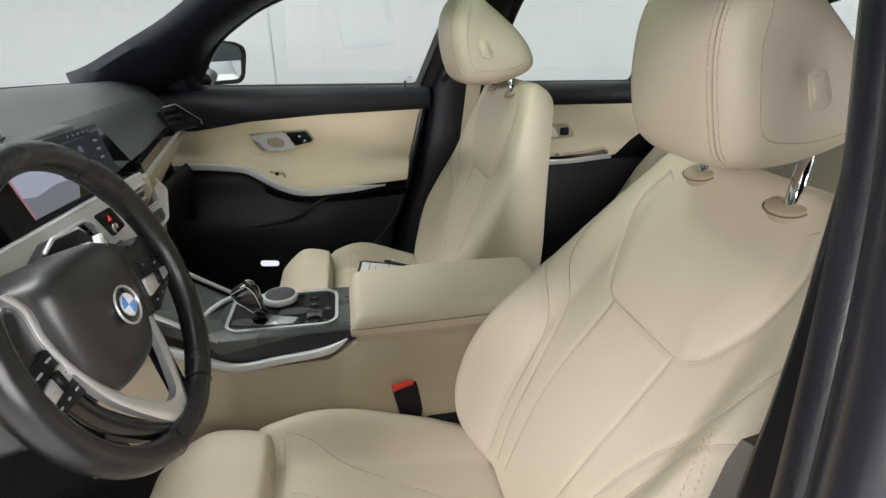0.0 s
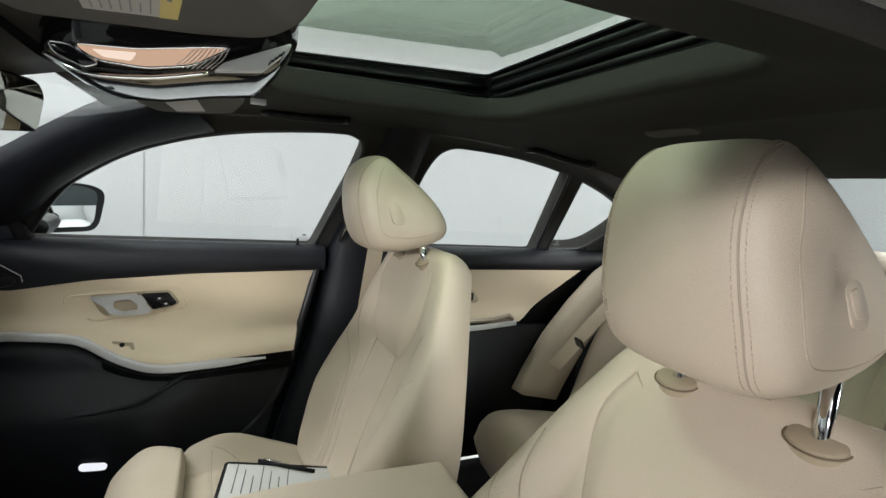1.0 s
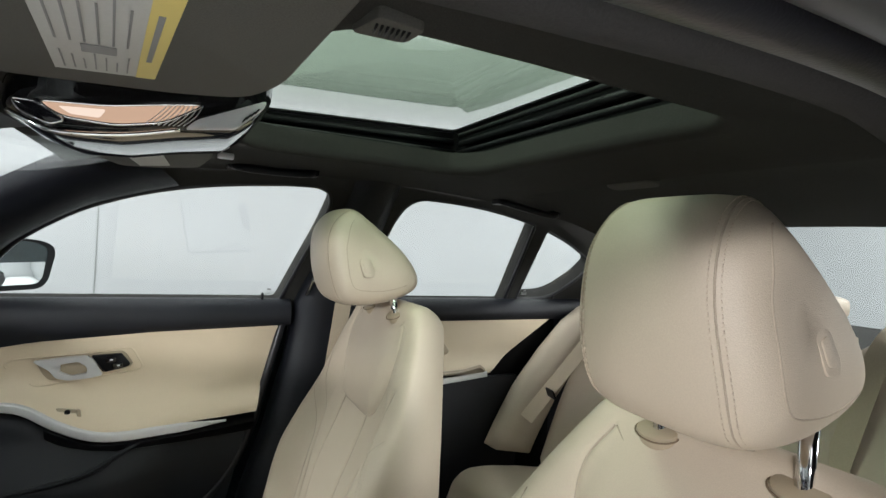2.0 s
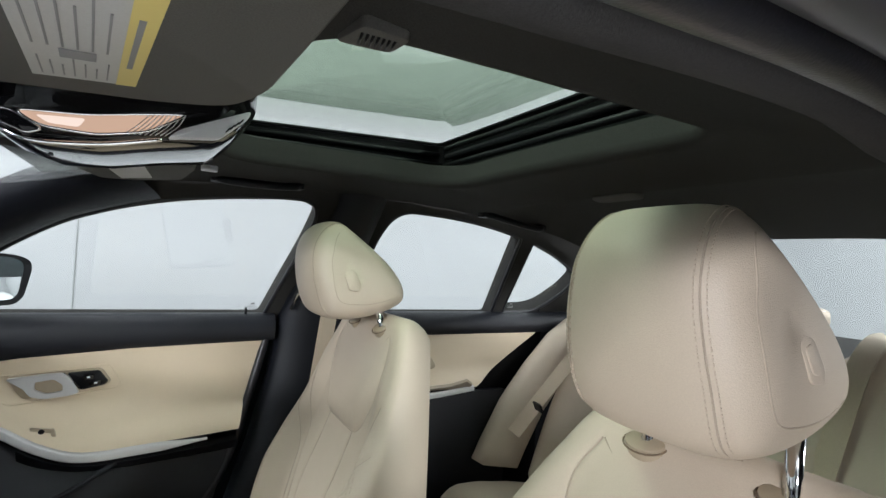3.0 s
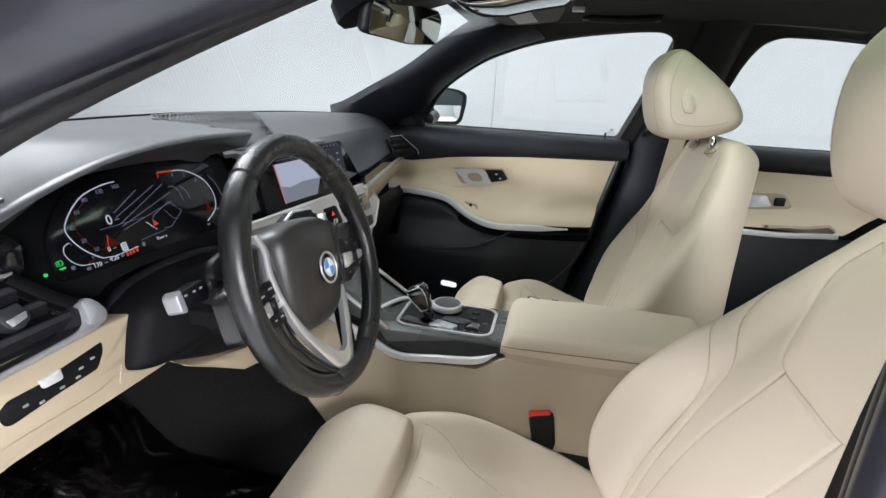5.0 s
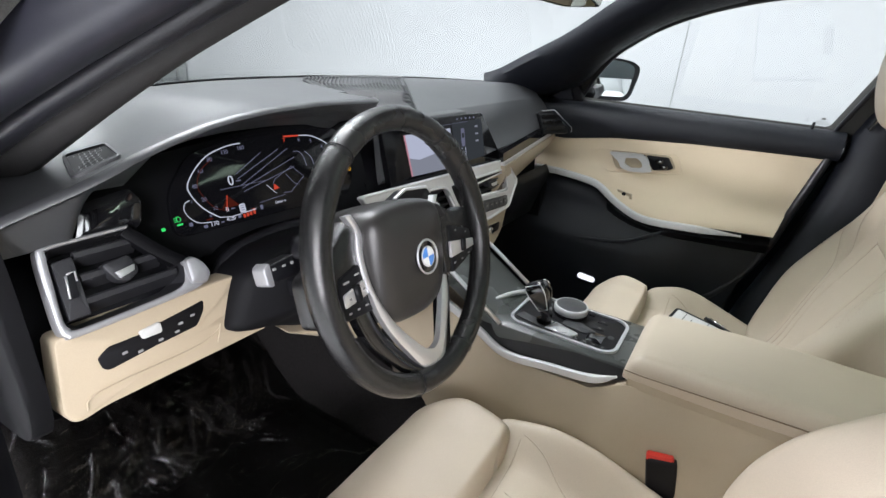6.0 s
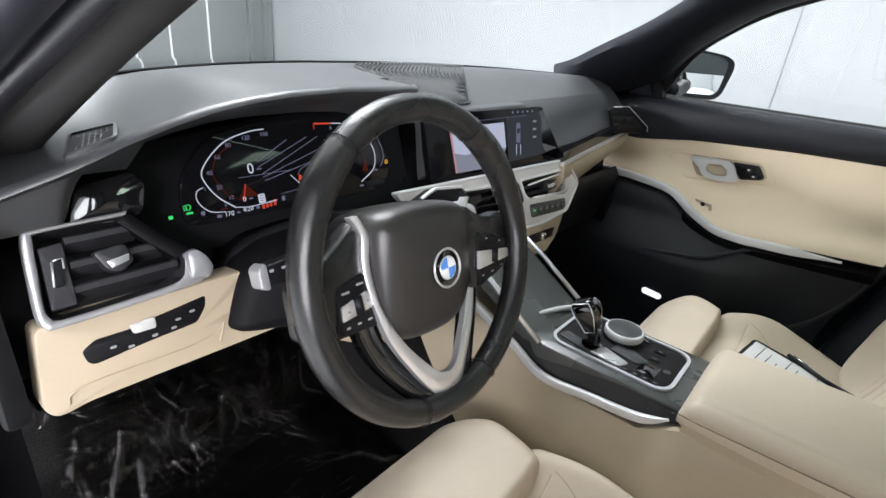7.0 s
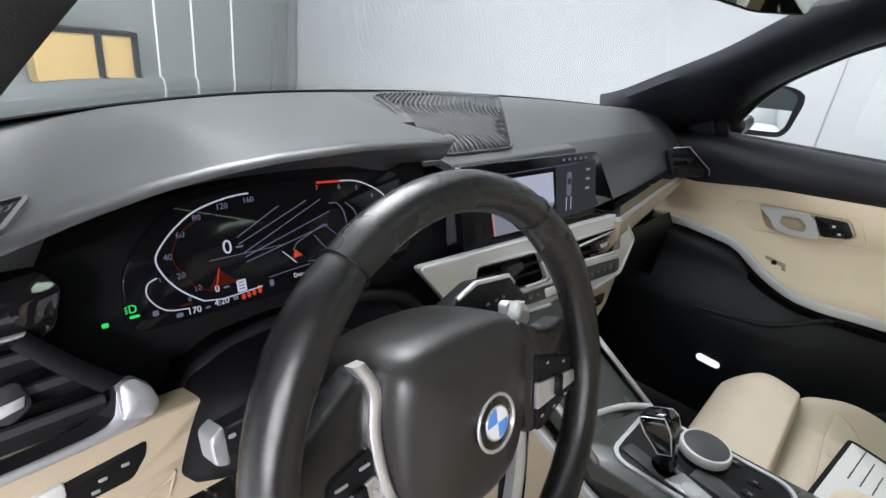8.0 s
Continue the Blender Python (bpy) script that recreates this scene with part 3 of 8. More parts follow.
for z, xa, xb, y in ((0.30, 0.12, 0.42, 0.70), (0.46, 0.16, 0.43, 0.715), (0.62, 0.215, 0.435, 0.735), (0.80, 0.262, 0.445, 0.748), (0.96, 0.285, 0.462, 0.752), (1.06, 0.315, 0.475, 0.712), (1.18, 0.352, 0.490, 0.645), (1.27, 0.375, 0.505, 0.592), (1.32, 0.38, 0.51, 0.56)):
    w = xb - xa
    rings.append([(xa, y + 0.03, z), (xa + 0.012, y + 0.004, z), (xa + 0.045, y - 0.012, z), (xa + w / 2, y - 0.018, z), (xb - 0.03, y - 0.012, z), (xb, y + 0.006, z), (xb, y + 0.05, z), (xa, y + 0.05, z)])
loft("lower_cover", rings, SOFT, bp, sharp=60)
rod("belt_slot", [(0.305, 0.722, 0.985), (0.33, 0.70, 1.06), (0.352, 0.665, 1.12)], 0.006, CHROME, bp, "thin bright slot edge", 8)
# driver B pillar beside the open door
bd = thing("trim_b_pillar_driver", (0.36, -0.70, 0.8), "black door pillar with its rubber seal at the open door", "pillar trim", kind="structure")
rings = []
for z, xa, xb, y in ((0.28, 0.150, 0.48, 0.735), (0.46, 0.172, 0.48, 0.732), (0.62, 0.186, 0.475, 0.730), (0.80, 0.188, 0.47, 0.726), (0.96, 0.199, 0.475, 0.722), (1.06, 0.217, 0.48, 0.708), (1.18, 0.275, 0.490, 0.650), (1.27, 0.32, 0.505, 0.600), (1.32, 0.36, 0.51, 0.56)):
    rings.append([(xa + 0.02, -y - 0.10, z), (xa, -y - 0.04, z), (xa, -y - 0.01, z), (xa + 0.010, -y, z), (xa + 0.06, -y + 0.012, z), ((xa + xb) / 2, -y + 0.018, z), (xb, -y + 0.01, z), (xb, -y - 0.10, z)])
loft("cover", rings, BLACK, bd, sharp=60)
rod("inner_rib", [(0.196, -0.736, 0.40), (0.205, -0.736, 0.75), (0.207, -0.732, 0.96), (0.226, -0.712, 1.06), (0.285, -0.652, 1.17)], 0.005, RUBBER, bd, "thin rubber rib", 8, up=(0, 1, 0))
loft("belt_cover", [[(x, -0.722, z), (x - 0.012, -0.700, z), (x + 0.05, -0.690, z), (x + 0.09, -0.715, z)] for x, z in ((0.195, 0.60), (0.212, 0.76), (0.222, 0.85), (0.228, 0.885), (0.234, 0.90))], TAUPE, bd, "dark taupe lower pillar cover", sharp=50)


def shifted(pts, d):
    return [np.array(p) + np.array(d) for p in pts]


# inner trim edge and outer flange of the open door's frame, from the sill up the screen pillar and back along the roof rail
FRAME_IN = spline([(-0.66, -0.690, 0.78), (-0.645, -0.655, 0.86), (-0.60, -0.633, 0.922), (-0.50, -0.614, 0.986), (-0.40, -0.596, 1.045), (-0.30, -0.580, 1.098), (-0.20, -0.565, 1.146), (-0.10, -0.552, 1.189), (0.0, -0.542, 1.214),
                   (0.10, -0.540, 1.222), (0.19, -0.540, 1.226), (0.27, -0.540, 1.225), (0.33, -0.542, 1.214)], 6)
FRAME_OUT = spline([(-0.67, -0.765, 0.72), (-0.655, -0.755, 0.84), (-0.60, -0.735, 0.935), (-0.49, -0.712, 1.005), (-0.38, -0.692, 1.056), (-0.27, -0.680, 1.098), (-0.16, -0.672, 1.137), (-0.06, -0.660, 1.168), (0.02, -0.642, 1.190),
                    (0.10, -0.628, 1.202), (0.18, -0.622, 1.208), (0.25, -0.622, 1.206), (0.30, -0.630, 1.192)], 6)
df = thing("trim_door_frame", (-0.3, -0.64, 1.1), "black trim, seal and painted flange round the open driver door", "door frame", kind="structure")
inner, flange, groove = [], [], []
for p, q in zip(FRAME_IN, FRAME_OUT):
    d = q - p
    up = np.array((0, 0, 1.0))
    inner.append([p + up * 0.07 + np.array((0, 0.03, 0)), p + up * 0.022 + np.array((0, 0.010, 0)), p + up * 0.006, p - up * 0.001 + d * 0.04, p + d * 0.20 - up * 0.008, p + d * 0.38 - up * 0.006, p + d * 0.47 + up * 0.004, p + d * 0.50 + up * 0.03, p + d * 0.4 + up * 0.08])
    groove.append(p + d * 0.57 + up * 0.006)
    flange.append([p + d * 0.66 + up * 0.03, p + d * 0.68 + up * 0.010, p + d * 0.76 + up * 0.001, p + d * 0.88 - up * 0.004, p + d * 1.0 - up * 0.001, p + d * 1.10 + up * 0.010, p + d * 1.16 + up * 0.030, p + d * 1.15 + up * 0.09, p + d * 0.7 + up * 0.08])
loft("inner_trim", inner, RAIL, df, "grey cloth trim", sharp=60)
loft("flange", flange, FLANGE, df, "dark painted flange with a bluish sheen", sharp=60)
rod("frame_seal", groove, 0.011, RUBBER, df, "black rubber seal", 10, up=(0, 0, 1))
edge_panel = sheet("trim_rear_door_edge", lambda u, v: (0.178 + 0.03 * v * v + 0.5 * u, -0.800 + 0.10 * v * v * v, 0.24 + 1.12 * v), np.linspace(0, 1, 4), np.linspace(0, 1, 14), VOID, thick=(0.0, -0.01, 0))
tagged(edge_panel, "dark painted edge of the closed rear door", "door edge", kind="structure")
jamb = sheet("trim_door_jamb", lambda u, v: (-0.66 + 0.10 * u * u, -0.70 - 0.10 * u, 0.24 + 0.62 * v), np.linspace(0, 1, 6), np.linspace(0, 1, 4), BLACK, thick=(-0.02, 0, 0))
tagged(jamb, "black door jamb beside the dashboard end", "door jamb", kind="structure")
SEAL = spline([(0.318, -0.612, 1.20), (0.275, -0.660, 1.145), (0.225, -0.722, 1.07), (0.204, -0.752, 0.98), (0.196, -0.766, 0.88), (0.190, -0.772, 0.76), (0.180, -0.775, 0.60), (0.15, -0.775, 0.40)], 6)
seal = thing("door_seal", (0, -0.75, 0.8), "black rubber seal round the open driver door", "door seal")
rod("seal_tube", SEAL, 0.013, RUBBER, seal, n=10, up=(0.1, 1, 0.2))
rod("seal_lip", shifted(SEAL, (-0.012, -0.016, 0.0)), 0.006, RUBBER, seal, n=8, up=(0.1, 1, 0.2))
rod("body_flange", shifted(SEAL, (-0.020, -0.040, 0.004)), 0.016, FLANGE, seal, "dark painted body flange", n=10, up=(0.1, 1, 0.2))

# ---- near-black bulkhead and kick blocks, added to keep the closed footwells dark ----
slab("trim_bulkhead_driver", (-1.04, -0.72, 0.12), (-1.0, -0.02, 0.80), VOID, "near-black block added to close off the pedal space")
slab("trim_bulkhead", (-0.66, -0.02, 0.12), (-0.62, 0.735, 0.80), VOID, "near-black block added to keep the passenger footwell dark")
slab("trim_kick_panel", (-0.62, 0.695, 0.12), (-0.47, 0.735, 0.70), VOID, "near-black block added beside the passenger footwell")

# ---- passenger door ----
CARD_TOP = [(-0.44, 0.850), (-0.29, 0.874), (-0.06, 0.891), (0.245, 0.902)]
CARD_LOW = [(-0.44, 0.752), (-0.355, 0.744), (-0.30, 0.733), (-0.234, 0.694), (-0.165, 0.668), (-0.10, 0.664), (-0.055, 0.667), (0.105, 0.677), (0.19, 0.684)]
CARD_LOW_S = spline([(a, b, 0) for a, b in CARD_LOW], 8)


def card_low(x):
    return float(np.interp(x, [q[0] for q in CARD_LOW_S], [q[1] for q in CARD_LOW_S]))


def card_y(x, z):
    """Depth of the door lining: a soft hollow below the belt roll that swells to the armrest."""
    lo, hi = card_low(x), lerp(CARD_TOP, x)
    v = (z - lo) / max(hi - lo, 0.02)
    arm = step(-0.36, -0.10, x)
    return 0.757 + 0.010 * math.sin(math.pi * min(1, max(0, v))) - (0.020 + 0.035 * arm) * math.exp(-((v) / 0.22) ** 2)


door = thing("passenger_door", (0, 0.76, 0.3), "closed passenger door lined in beige vinyl over dark plastic", "car door")


def card_point(u, v):
    x = -0.57 + u * (0.815 - 0.058 * (1 - v))
    lo, hi = card_low(x), lerp(CARD_TOP, x)
    z = lo + (hi - lo) * v
    return (x, card_y(x, z), z)


sheet("lining", card_point, np.linspace(0, 1, 60), np.linspace(0, 1, 28), DOORSKIN, door, "smooth beige vinyl lining", thick=(0, 0.02, 0))
roll = []
for x in np.linspace(-0.58, 0.272, 26):
    zt = lerp(CARD_TOP, x)
    roll.append([(x, 0.800, 0.968), (x, 0.780, 0.967), (x, 0.764, 0.960), (x, 0.752, 0.944), (x, 0.747, 0.925), (x, 0.749, 0.908 if x > 0 else 0.900), (x, 0.756, zt - 0.004), (x, 0.775, zt - 0.006), (x, 0.80, zt)])
loft("belt_roll", roll, SOFT, door, "blue-black soft grained upper roll", sharp=70)
trim_path = [(x, card_y(x, card_low(x)) - 0.006, card_low(x) - 0.008) for x in np.linspace(-0.56, 0.115, 46)]
trim_sc = [1.0 - 0.72 * step(0.0, 0.115, p[0]) for p in trim_path]
loft("silver_trim", sweep_rings(trim_path, soften([(-0.008, -0.010), (0.007, -0.011), (0.007, 0.008), (-0.004, 0.011)], 0.004), scales=trim_sc), PEARL, door, "satin silver accent strip", sharp=60)


def lower_point(u, v):
    x = -0.62 + 0.80 * u - 0.10 * (1 - v) * u
    top = card_low(max(x, -0.44)) - 0.012
    z = 0.27 + (top - 0.27) * v
    pocket = step(0.66, 0.54, z) * step(0.02, -0.16, x)
    y = 0.742 - 0.018 * math.sin(math.pi * v) - 0.05 * pocket + 0.02 * step(0.9, 1.0, v)
    if x < -0.40:
        y += 0.0
    return (x, y, z)


sheet("lower_lining", lower_point, np.linspace(0, 1, 46), np.linspace(0, 1, 40), SOFT, door, "dark grained lower door with a bin", thick=(0, 0.03, 0))
arm_under = []
for x in np.linspace(-0.26, 0.185, 20):
    z = card_low(x) - 0.016
    d = 0.045 * math.sin(math.pi * (x + 0.26) / 0.46)
    arm_under.append([(x, 0.752, z), (x, 0.722 - d * 0.4, z - 0.002), (x, 0.712 - d * 0.4, z - 0.012), (x, 0.730, z - 0.040), (x, 0.755, z - 0.050)])
loft("armrest_underside", arm_under, BLACK, door, "black armrest underside", sharp=60)
lip = spline([(-0.50, 0.688, 0.545), (-0.36, 0.684, 0.552), (-0.22, 0.682, 0.570), (-0.16, 0.684, 0.588), (-0.10, 0.695, 0.622), (-0.075, 0.705, 0.634)], 6)
rod("bin_lip", lip, 0.006, SOFT, door, "rounded edge of the door bin", 8)
# pull handle and its bezel, window and lock switches
HX = frame_of((-0.195, card_y(-0.19, 0.815) - 0.006, 0.815), (1, 0, 0.055), (0.05, -0.05, 1))
bez = plate("bezel", soften([(-0.098, 0.022), (0.078, 0.024), (0.098, -0.012), (0.085, -0.020), (-0.068, -0.034), (-0.080, -0.020)], 0.012), HX, 0.008, BEIGE, door, "raised beige bezel", bevel=0.004)
o, hx, hy, hz = HX
BLADE = soften([(-0.098, 0.018), (-0.030, 0.022), (0.006, 0.021), (0.018, 0.010), (0.036, -0.028), (0.010, -0.033), (-0.032, -0.034), (-0.056, -0.026), (-0.066, -0.008)], 0.007)
HOLLOW = soften([(-0.046, 0.006), (-0.012, 0.009), (0.005, -0.006), (0.004, -0.021), (-0.026, -0.024), (-0.048, -0.012)], 0.005)
blade = holed("release_lever", BLADE, [HOLLOW], lambda a, b: o + hx * a + hy * b + hz * (0.010 - 0.05 * max(0.0, -a - 0.06) + 0.08 * max(0.0, b)), lambda a, b: -hz * 0.009, PEARL, bez, "satin silver door release")
plate("cup", HOLLOW, (o + hz * 0.003, hx, hy, hz), 0.003, BEIGE, bez, "beige hand hollow", bevel=0.001)
rod("switch_divider", [o + hx * a + hy * b + hz * 0.006 for a, b in ((0.006, 0.020), (0.034, -0.024))], 0.0035, CHROME, bez, "bright divider", 8)
plate("switch_panel", soften([(0.012, 0.019), (0.074, 0.019), (0.092, -0.010), (0.084, -0.016), (0.038, -0.024)], 0.005), (o + hz * 0.005, hx, hy, hz), 0.006, BLACK, bez, "black switch panel", bevel=0.002)
for a, b in ((0.052, 0.006), (0.066, -0.009)):
    plate("lock_switch", rounded_rect(0.022, 0.012, 0.003), (o + hx * a + hy * b + hz * 0.009, hx, hy, hz), 0.004, GLOSS, bez, "small black lock switch", bevel=0.001)
    plate("switch_mark", rounded_rect(0.006, 0.0035, 0.001), (o + hx * (a + 0.001) + hy * b + hz * 0.0096, hx, hy, hz), 0.0008, WHITE, bez, "white switch mark", bevel=0.0002)
crease = [o + hx * a + hy * b - hz * 0.003 for a, b in soften([(-0.155, 0.012), (-0.135, 0.022), (0.095, 0.030), (0.118, -0.020), (0.105, -0.028), (-0.095, -0.044)], 0.012)]
rod("lining_crease", [(p[0], card_y(p[0], p[2]) + 0.0005, p[2]) for p in crease], 0.0022, DOORSKIN, bez, n=6, up=(0, 1, 0))
# small latch eye in the lining above the accent strip
eye = thing("lining_latch", (-0.215, 0.735, 0.712), "small open beige latch with a dark round pin", "latch")
fr = frame_of((-0.222, card_y(-0.222, 0.712) - 0.001, 0.712), (1, 0, -0.12), (0, 0, 1))
plate("hollow", soften([(-0.022, 0.008), (0.020, 0.006), (0.026, -0.008), (-0.012, -0.009)], 0.004), fr, 0.004, BEIGE, eye, bevel=0.001)
plate("pin", circle(0.006, 12), (fr[0] + fr[1] * 0.002 + fr[3] * 0.003, *fr[1:]), 0.004, BLACK, eye, "dark round pin", bevel=0.001)
plate("tab", soften([(0.018, 0.008), (0.024, 0.007), (0.031, -0.009), (0.022, -0.008)], 0.002), (fr[0] + fr[3] * 0.006, *fr[1:]), 0.008, BEIGE, eye, bevel=0.001)
# rubber seal down the door's rear edge and the outer skin
rod("edge_seal", spline([(0.262, 0.770, 0.955), (0.243, 0.762, 0.87), (0.205, 0.752, 0.72), (0.185, 0.745, 0.64), (0.135, 0.735, 0.53), (0.055, 0.730, 0.44), (-0.06, 0.73, 0.38)], 7), 0.011, RUBBER, door, "black rubber door seal", 10, up=(0, 1, 0))
sheet("outer_skin", lambda u, v: (-0.60 + 0.96 * u, 0.845 + 0.05 * math.sin(math.pi * v) - 0.02 * v, 0.28 + 0.630 * v), np.linspace(0, 1, 9), np.linspace(0, 1, 9), PAINT, door, "dark painted outer skin", thick=(0, 0.004, 0))

# ---- rear passenger door ----
rdoor = thing("rear_passenger_door", (0.8, 0.76, 0.3), "closed rear door lined in beige vinyl with a dark belt", "car door")
sheet("lining", lambda u, v: (0.44 + (0.735 - 0.26 * (1 - v)) * u, 0.745 - 0.03 * math.exp(-(v / 0.2) ** 2), 0.725 + 0.012 * math.sin(2.2 * u) + (0.178 - 0.012 * math.sin(2.2 * u)) * v), np.linspace(0, 1, 30), np.linspace(0, 1, 16), DOORSKIN, rdoor, "beige vinyl lining", thick=(0, 0.02, 0))
roll = [[(x, 0.80, 0.972), (x, 0.778, 0.971), (x, 0.760, 0.963), (x, 0.745, 0.945), (x, 0.742, 0.925), (x, 0.748, 0.903), (x, 0.775, 0.900), (x, 0.80, 0.91)] for x in np.linspace(0.43, 1.40, 18)]
loft("belt_roll", roll, SOFT, rdoor, "blue-black soft upper roll", sharp=70)
loft("silver_trim", sweep_rings(spline([(0.46, 0.705, 0.735), (0.60, 0.705, 0.722), (0.74, 0.705, 0.722), (0.84, 0.708, 0.729), (0.90, 0.712, 0.733)], 6), soften([(-0.006, -0.009), (0.006, -0.009), (0.006, 0.008), (-0.004, 0.009)], 0.003)), PEARL, rdoor, "satin silver accent strip", sharp=60)
sheet("lower_lining", lambda u, v: (0.44 + 0.60 * u, 0.735 - 0.02 * math.sin(math.pi * v), 0.27 + 0.445 * v), np.linspace(0, 1, 12), np.linspace(0, 1, 12), SOFT, rdoor, "dark lower door", thick=(0, 0.02, 0))
sheet("door_shell", lambda u, v: (0.42 + 0.80 * u, 0.772, 0.26 + 0.66 * v), np.linspace(0, 1, 5), np.linspace(0, 1, 5), VOID, rdoor, "dark door shell behind the lining", thick=(0, 0.02, 0))
FR = frame_of((0.692, 0.737, 0.816), (1, 0, 0.03), (0, 0, 1))
rb = plate("bezel", soften([(-0.085, 0.024), (0.055, 0.024), (0.080, -0.012), (0.070, -0.022), (-0.060, -0.030)], 0.012), FR, 0.008, BEIGE, rdoor, "raised beige bezel", bevel=0.004)
plate("release_lever", soften([(-0.075, 0.016), (0.0, 0.018), (0.02, -0.016), (-0.045, -0.022)], 0.008), (FR[0] + FR[3] * 0.006, *FR[1:]), 0.006, PEARL, rb, "satin silver release", bevel=0.002)
plate("window_switch", rounded_rect(0.03, 0.026, 0.005), (FR[0] + FR[1] * 0.04 + FR[3] * 0.006, *FR[1:]), 0.006, BLACK, rb, "black window switch", bevel=0.002)
pull = loft("pull_cup", [[(x, 0.715, 0.748), (x, 0.690, 0.752 + b), (x, 0.688, 0.744 + b), (x, 0.712, 0.735)] for x, b in ((0.70, 0.0), (0.74, 0.004), (0.80, 0.006), (0.86, 0.018), (0.88, 0.004))], BEIGE, rdoor, "beige pull cup", sharp=60)

# ---- outside mirror seen through the window ----
om = thing("wing_mirror", (-0.40, 1.10, 1.03), "dark painted wing mirror outside the passenger window", "wing mirror")
MF = frame_of((-0.404, 1.115, 1.027), (0.6, 0.8, 0.0), (-0.02, 0.0, 1))
o, mx, my, mz = MF
if mz[1] > 0:
    mx, mz = -mx, -mz
side_ = 1 if mx[1] > 0 else -1
outline = soften([(side_ * a, b) for a, b in ((-0.105, 0.062), (-0.060, 0.088), (0.070, 0.082), (0.112, 0.066), (0.116, 0.030), (0.092, -0.066), (0.064, -0.088), (-0.075, -0.086), (-0.105, -0.060))][::side_], 0.030)
outline = [(a * 0.93 - side_ * 0.002, b * 0.86 - 0.004 - 0.05 * side_ * a * step(0.0, 0.06, b)) for a, b in outline]
rings = []
for k, h in ((0.30, -0.120), (0.62, -0.110), (0.86, -0.075), (0.98, -0.030), (1.0, -0.004), (0.985, 0.003)):
    rings.append([o + mx * a * k + my * b * k + mz * h for a, b in outline])
loft("housing", rings, PAINT, om, "dark green-blue painted housing", sharp=70)
ring_in = [(a * 0.84 - side_ * 0.008, b * 0.84 + 0.003) for a, b in outline]
loft("bezel", [[o + mx * a * k + my * b * k + mz * h for a, b in outline] for k, h in ((0.985, 0.002), (0.97, 0.006), (0.92, 0.006))] + [[o + mx * a + my * b + mz * h for a, b in ring_in] for h in (0.004, -0.004)], BLACK, om, "black mirror bezel", caps=False, sharp=60)
gz = mz + np.array((0, 0, 0.13))
gz = gz / np.linalg.norm(gz)
gy = np.cross(gz, mx)
plate("mirror_glass", [(a * 0.99, b * 0.99) for a, b in ring_in], (o + mz * 0.0030, mx, gy, gz), 0.004, MIRROR, om, "mirror glass", bevel=0.0005)
rod("foot", spline([(-0.42, 0.86, 0.985), (-0.43, 0.93, 0.975), (-0.44, 1.05, 0.985)], 4), 0.022, BLACK, om, "black mirror foot", 10)

# ---- dashboard ----
BROW_TOP = [(-0.735, 0.917), (-0.70, 0.931), (-0.648, 0.952), (-0.594, 0.975), (-0.55, 0.989), (-0.507, 1.000), (-0.465, 1.007), (-0.416, 1.012), (-0.335, 1.015), (-0.200, 1.012)]
BROW_LOW = [(-0.735, 0.906), (-0.70, 0.918), (-0.648, 0.938), (-0.594, 0.962), (-0.55, 0.977), (-0.507, 0.988), (-0.465, 0.996), (-0.416, 1.000), (-0.335, 1.001), (-0.27, 0.998), (-0.235, 0.990), (-0.200, 0.984)]
BROW_X, PAD_X = -0.447, -0.545
dash = thing("dashboard", (-0.6, 0, 0.7), "dark grey grained dashboard with silver and beige trim", "dashboard")


def dash_top(u, v):
    """Padded top: from under the windscreen to the brow over the instruments and, past it, to the rear-facing slope."""
    y = -0.735 + 1.45 * u
    x0 = screen_base(y) + 0.012
    hood = step(-0.192, -0.206, y)
    zb = screen_foot(y)
    x1r = PAD_X + 0.015 * step(0.22, 0.62, y)
    x1 = (BROW_X - 0.008 - 0.03 * step(-0.60, -0.74, y)) * hood + x1r * (1 - hood)
    x = x0 + (x1 - x0) * v
    left = step(-0.42, -0.56, y)
    fh = (x - x0) / (BROW_X - 0.03 * step(-0.60, -0.74, y) - x0)
    zh = zb + (lerp(BROW_TOP, y) - zb) * fh ** (2.2 - 1.2 * left) + 0.010 * math.sin(math.pi * fh) * (1 - left) - 0.027 * left * math.sin(math.pi * fh)
    fn = min(1.0, (x - x0) / (x1r - x0))
    zn = zb + (0.957 + 0.006 * step(0.2, 0.6, y) - zb) * fn ** 1.4 + 0.012 * math.sin(math.pi * fn)
    edge = -0.192 + 0.162 * min(1.0, max(0.0, (BROW_X - x) / 0.40))
    over = step(edge + 0.006, edge - 0.022, y)
    z = zh * over + zn * (1 - over)
    if y < -0.5:
        z -= 0.03 * step(-0.52, -0.735, y) * (1 - v) * 0.3
    return (x, y, z)


us = np.concatenate([np.linspace(0, 0.35, 34), np.linspace(0.352, 0.50, 110), np.linspace(0.51, 1, 34)])
sheet("top_pad", dash_top, us, np.linspace(0, 1, 56), DASH, dash, "dark grey grained top", thick=(0, 0, -0.006))
# brow edge over the instruments, with its underside going forward
brow = []
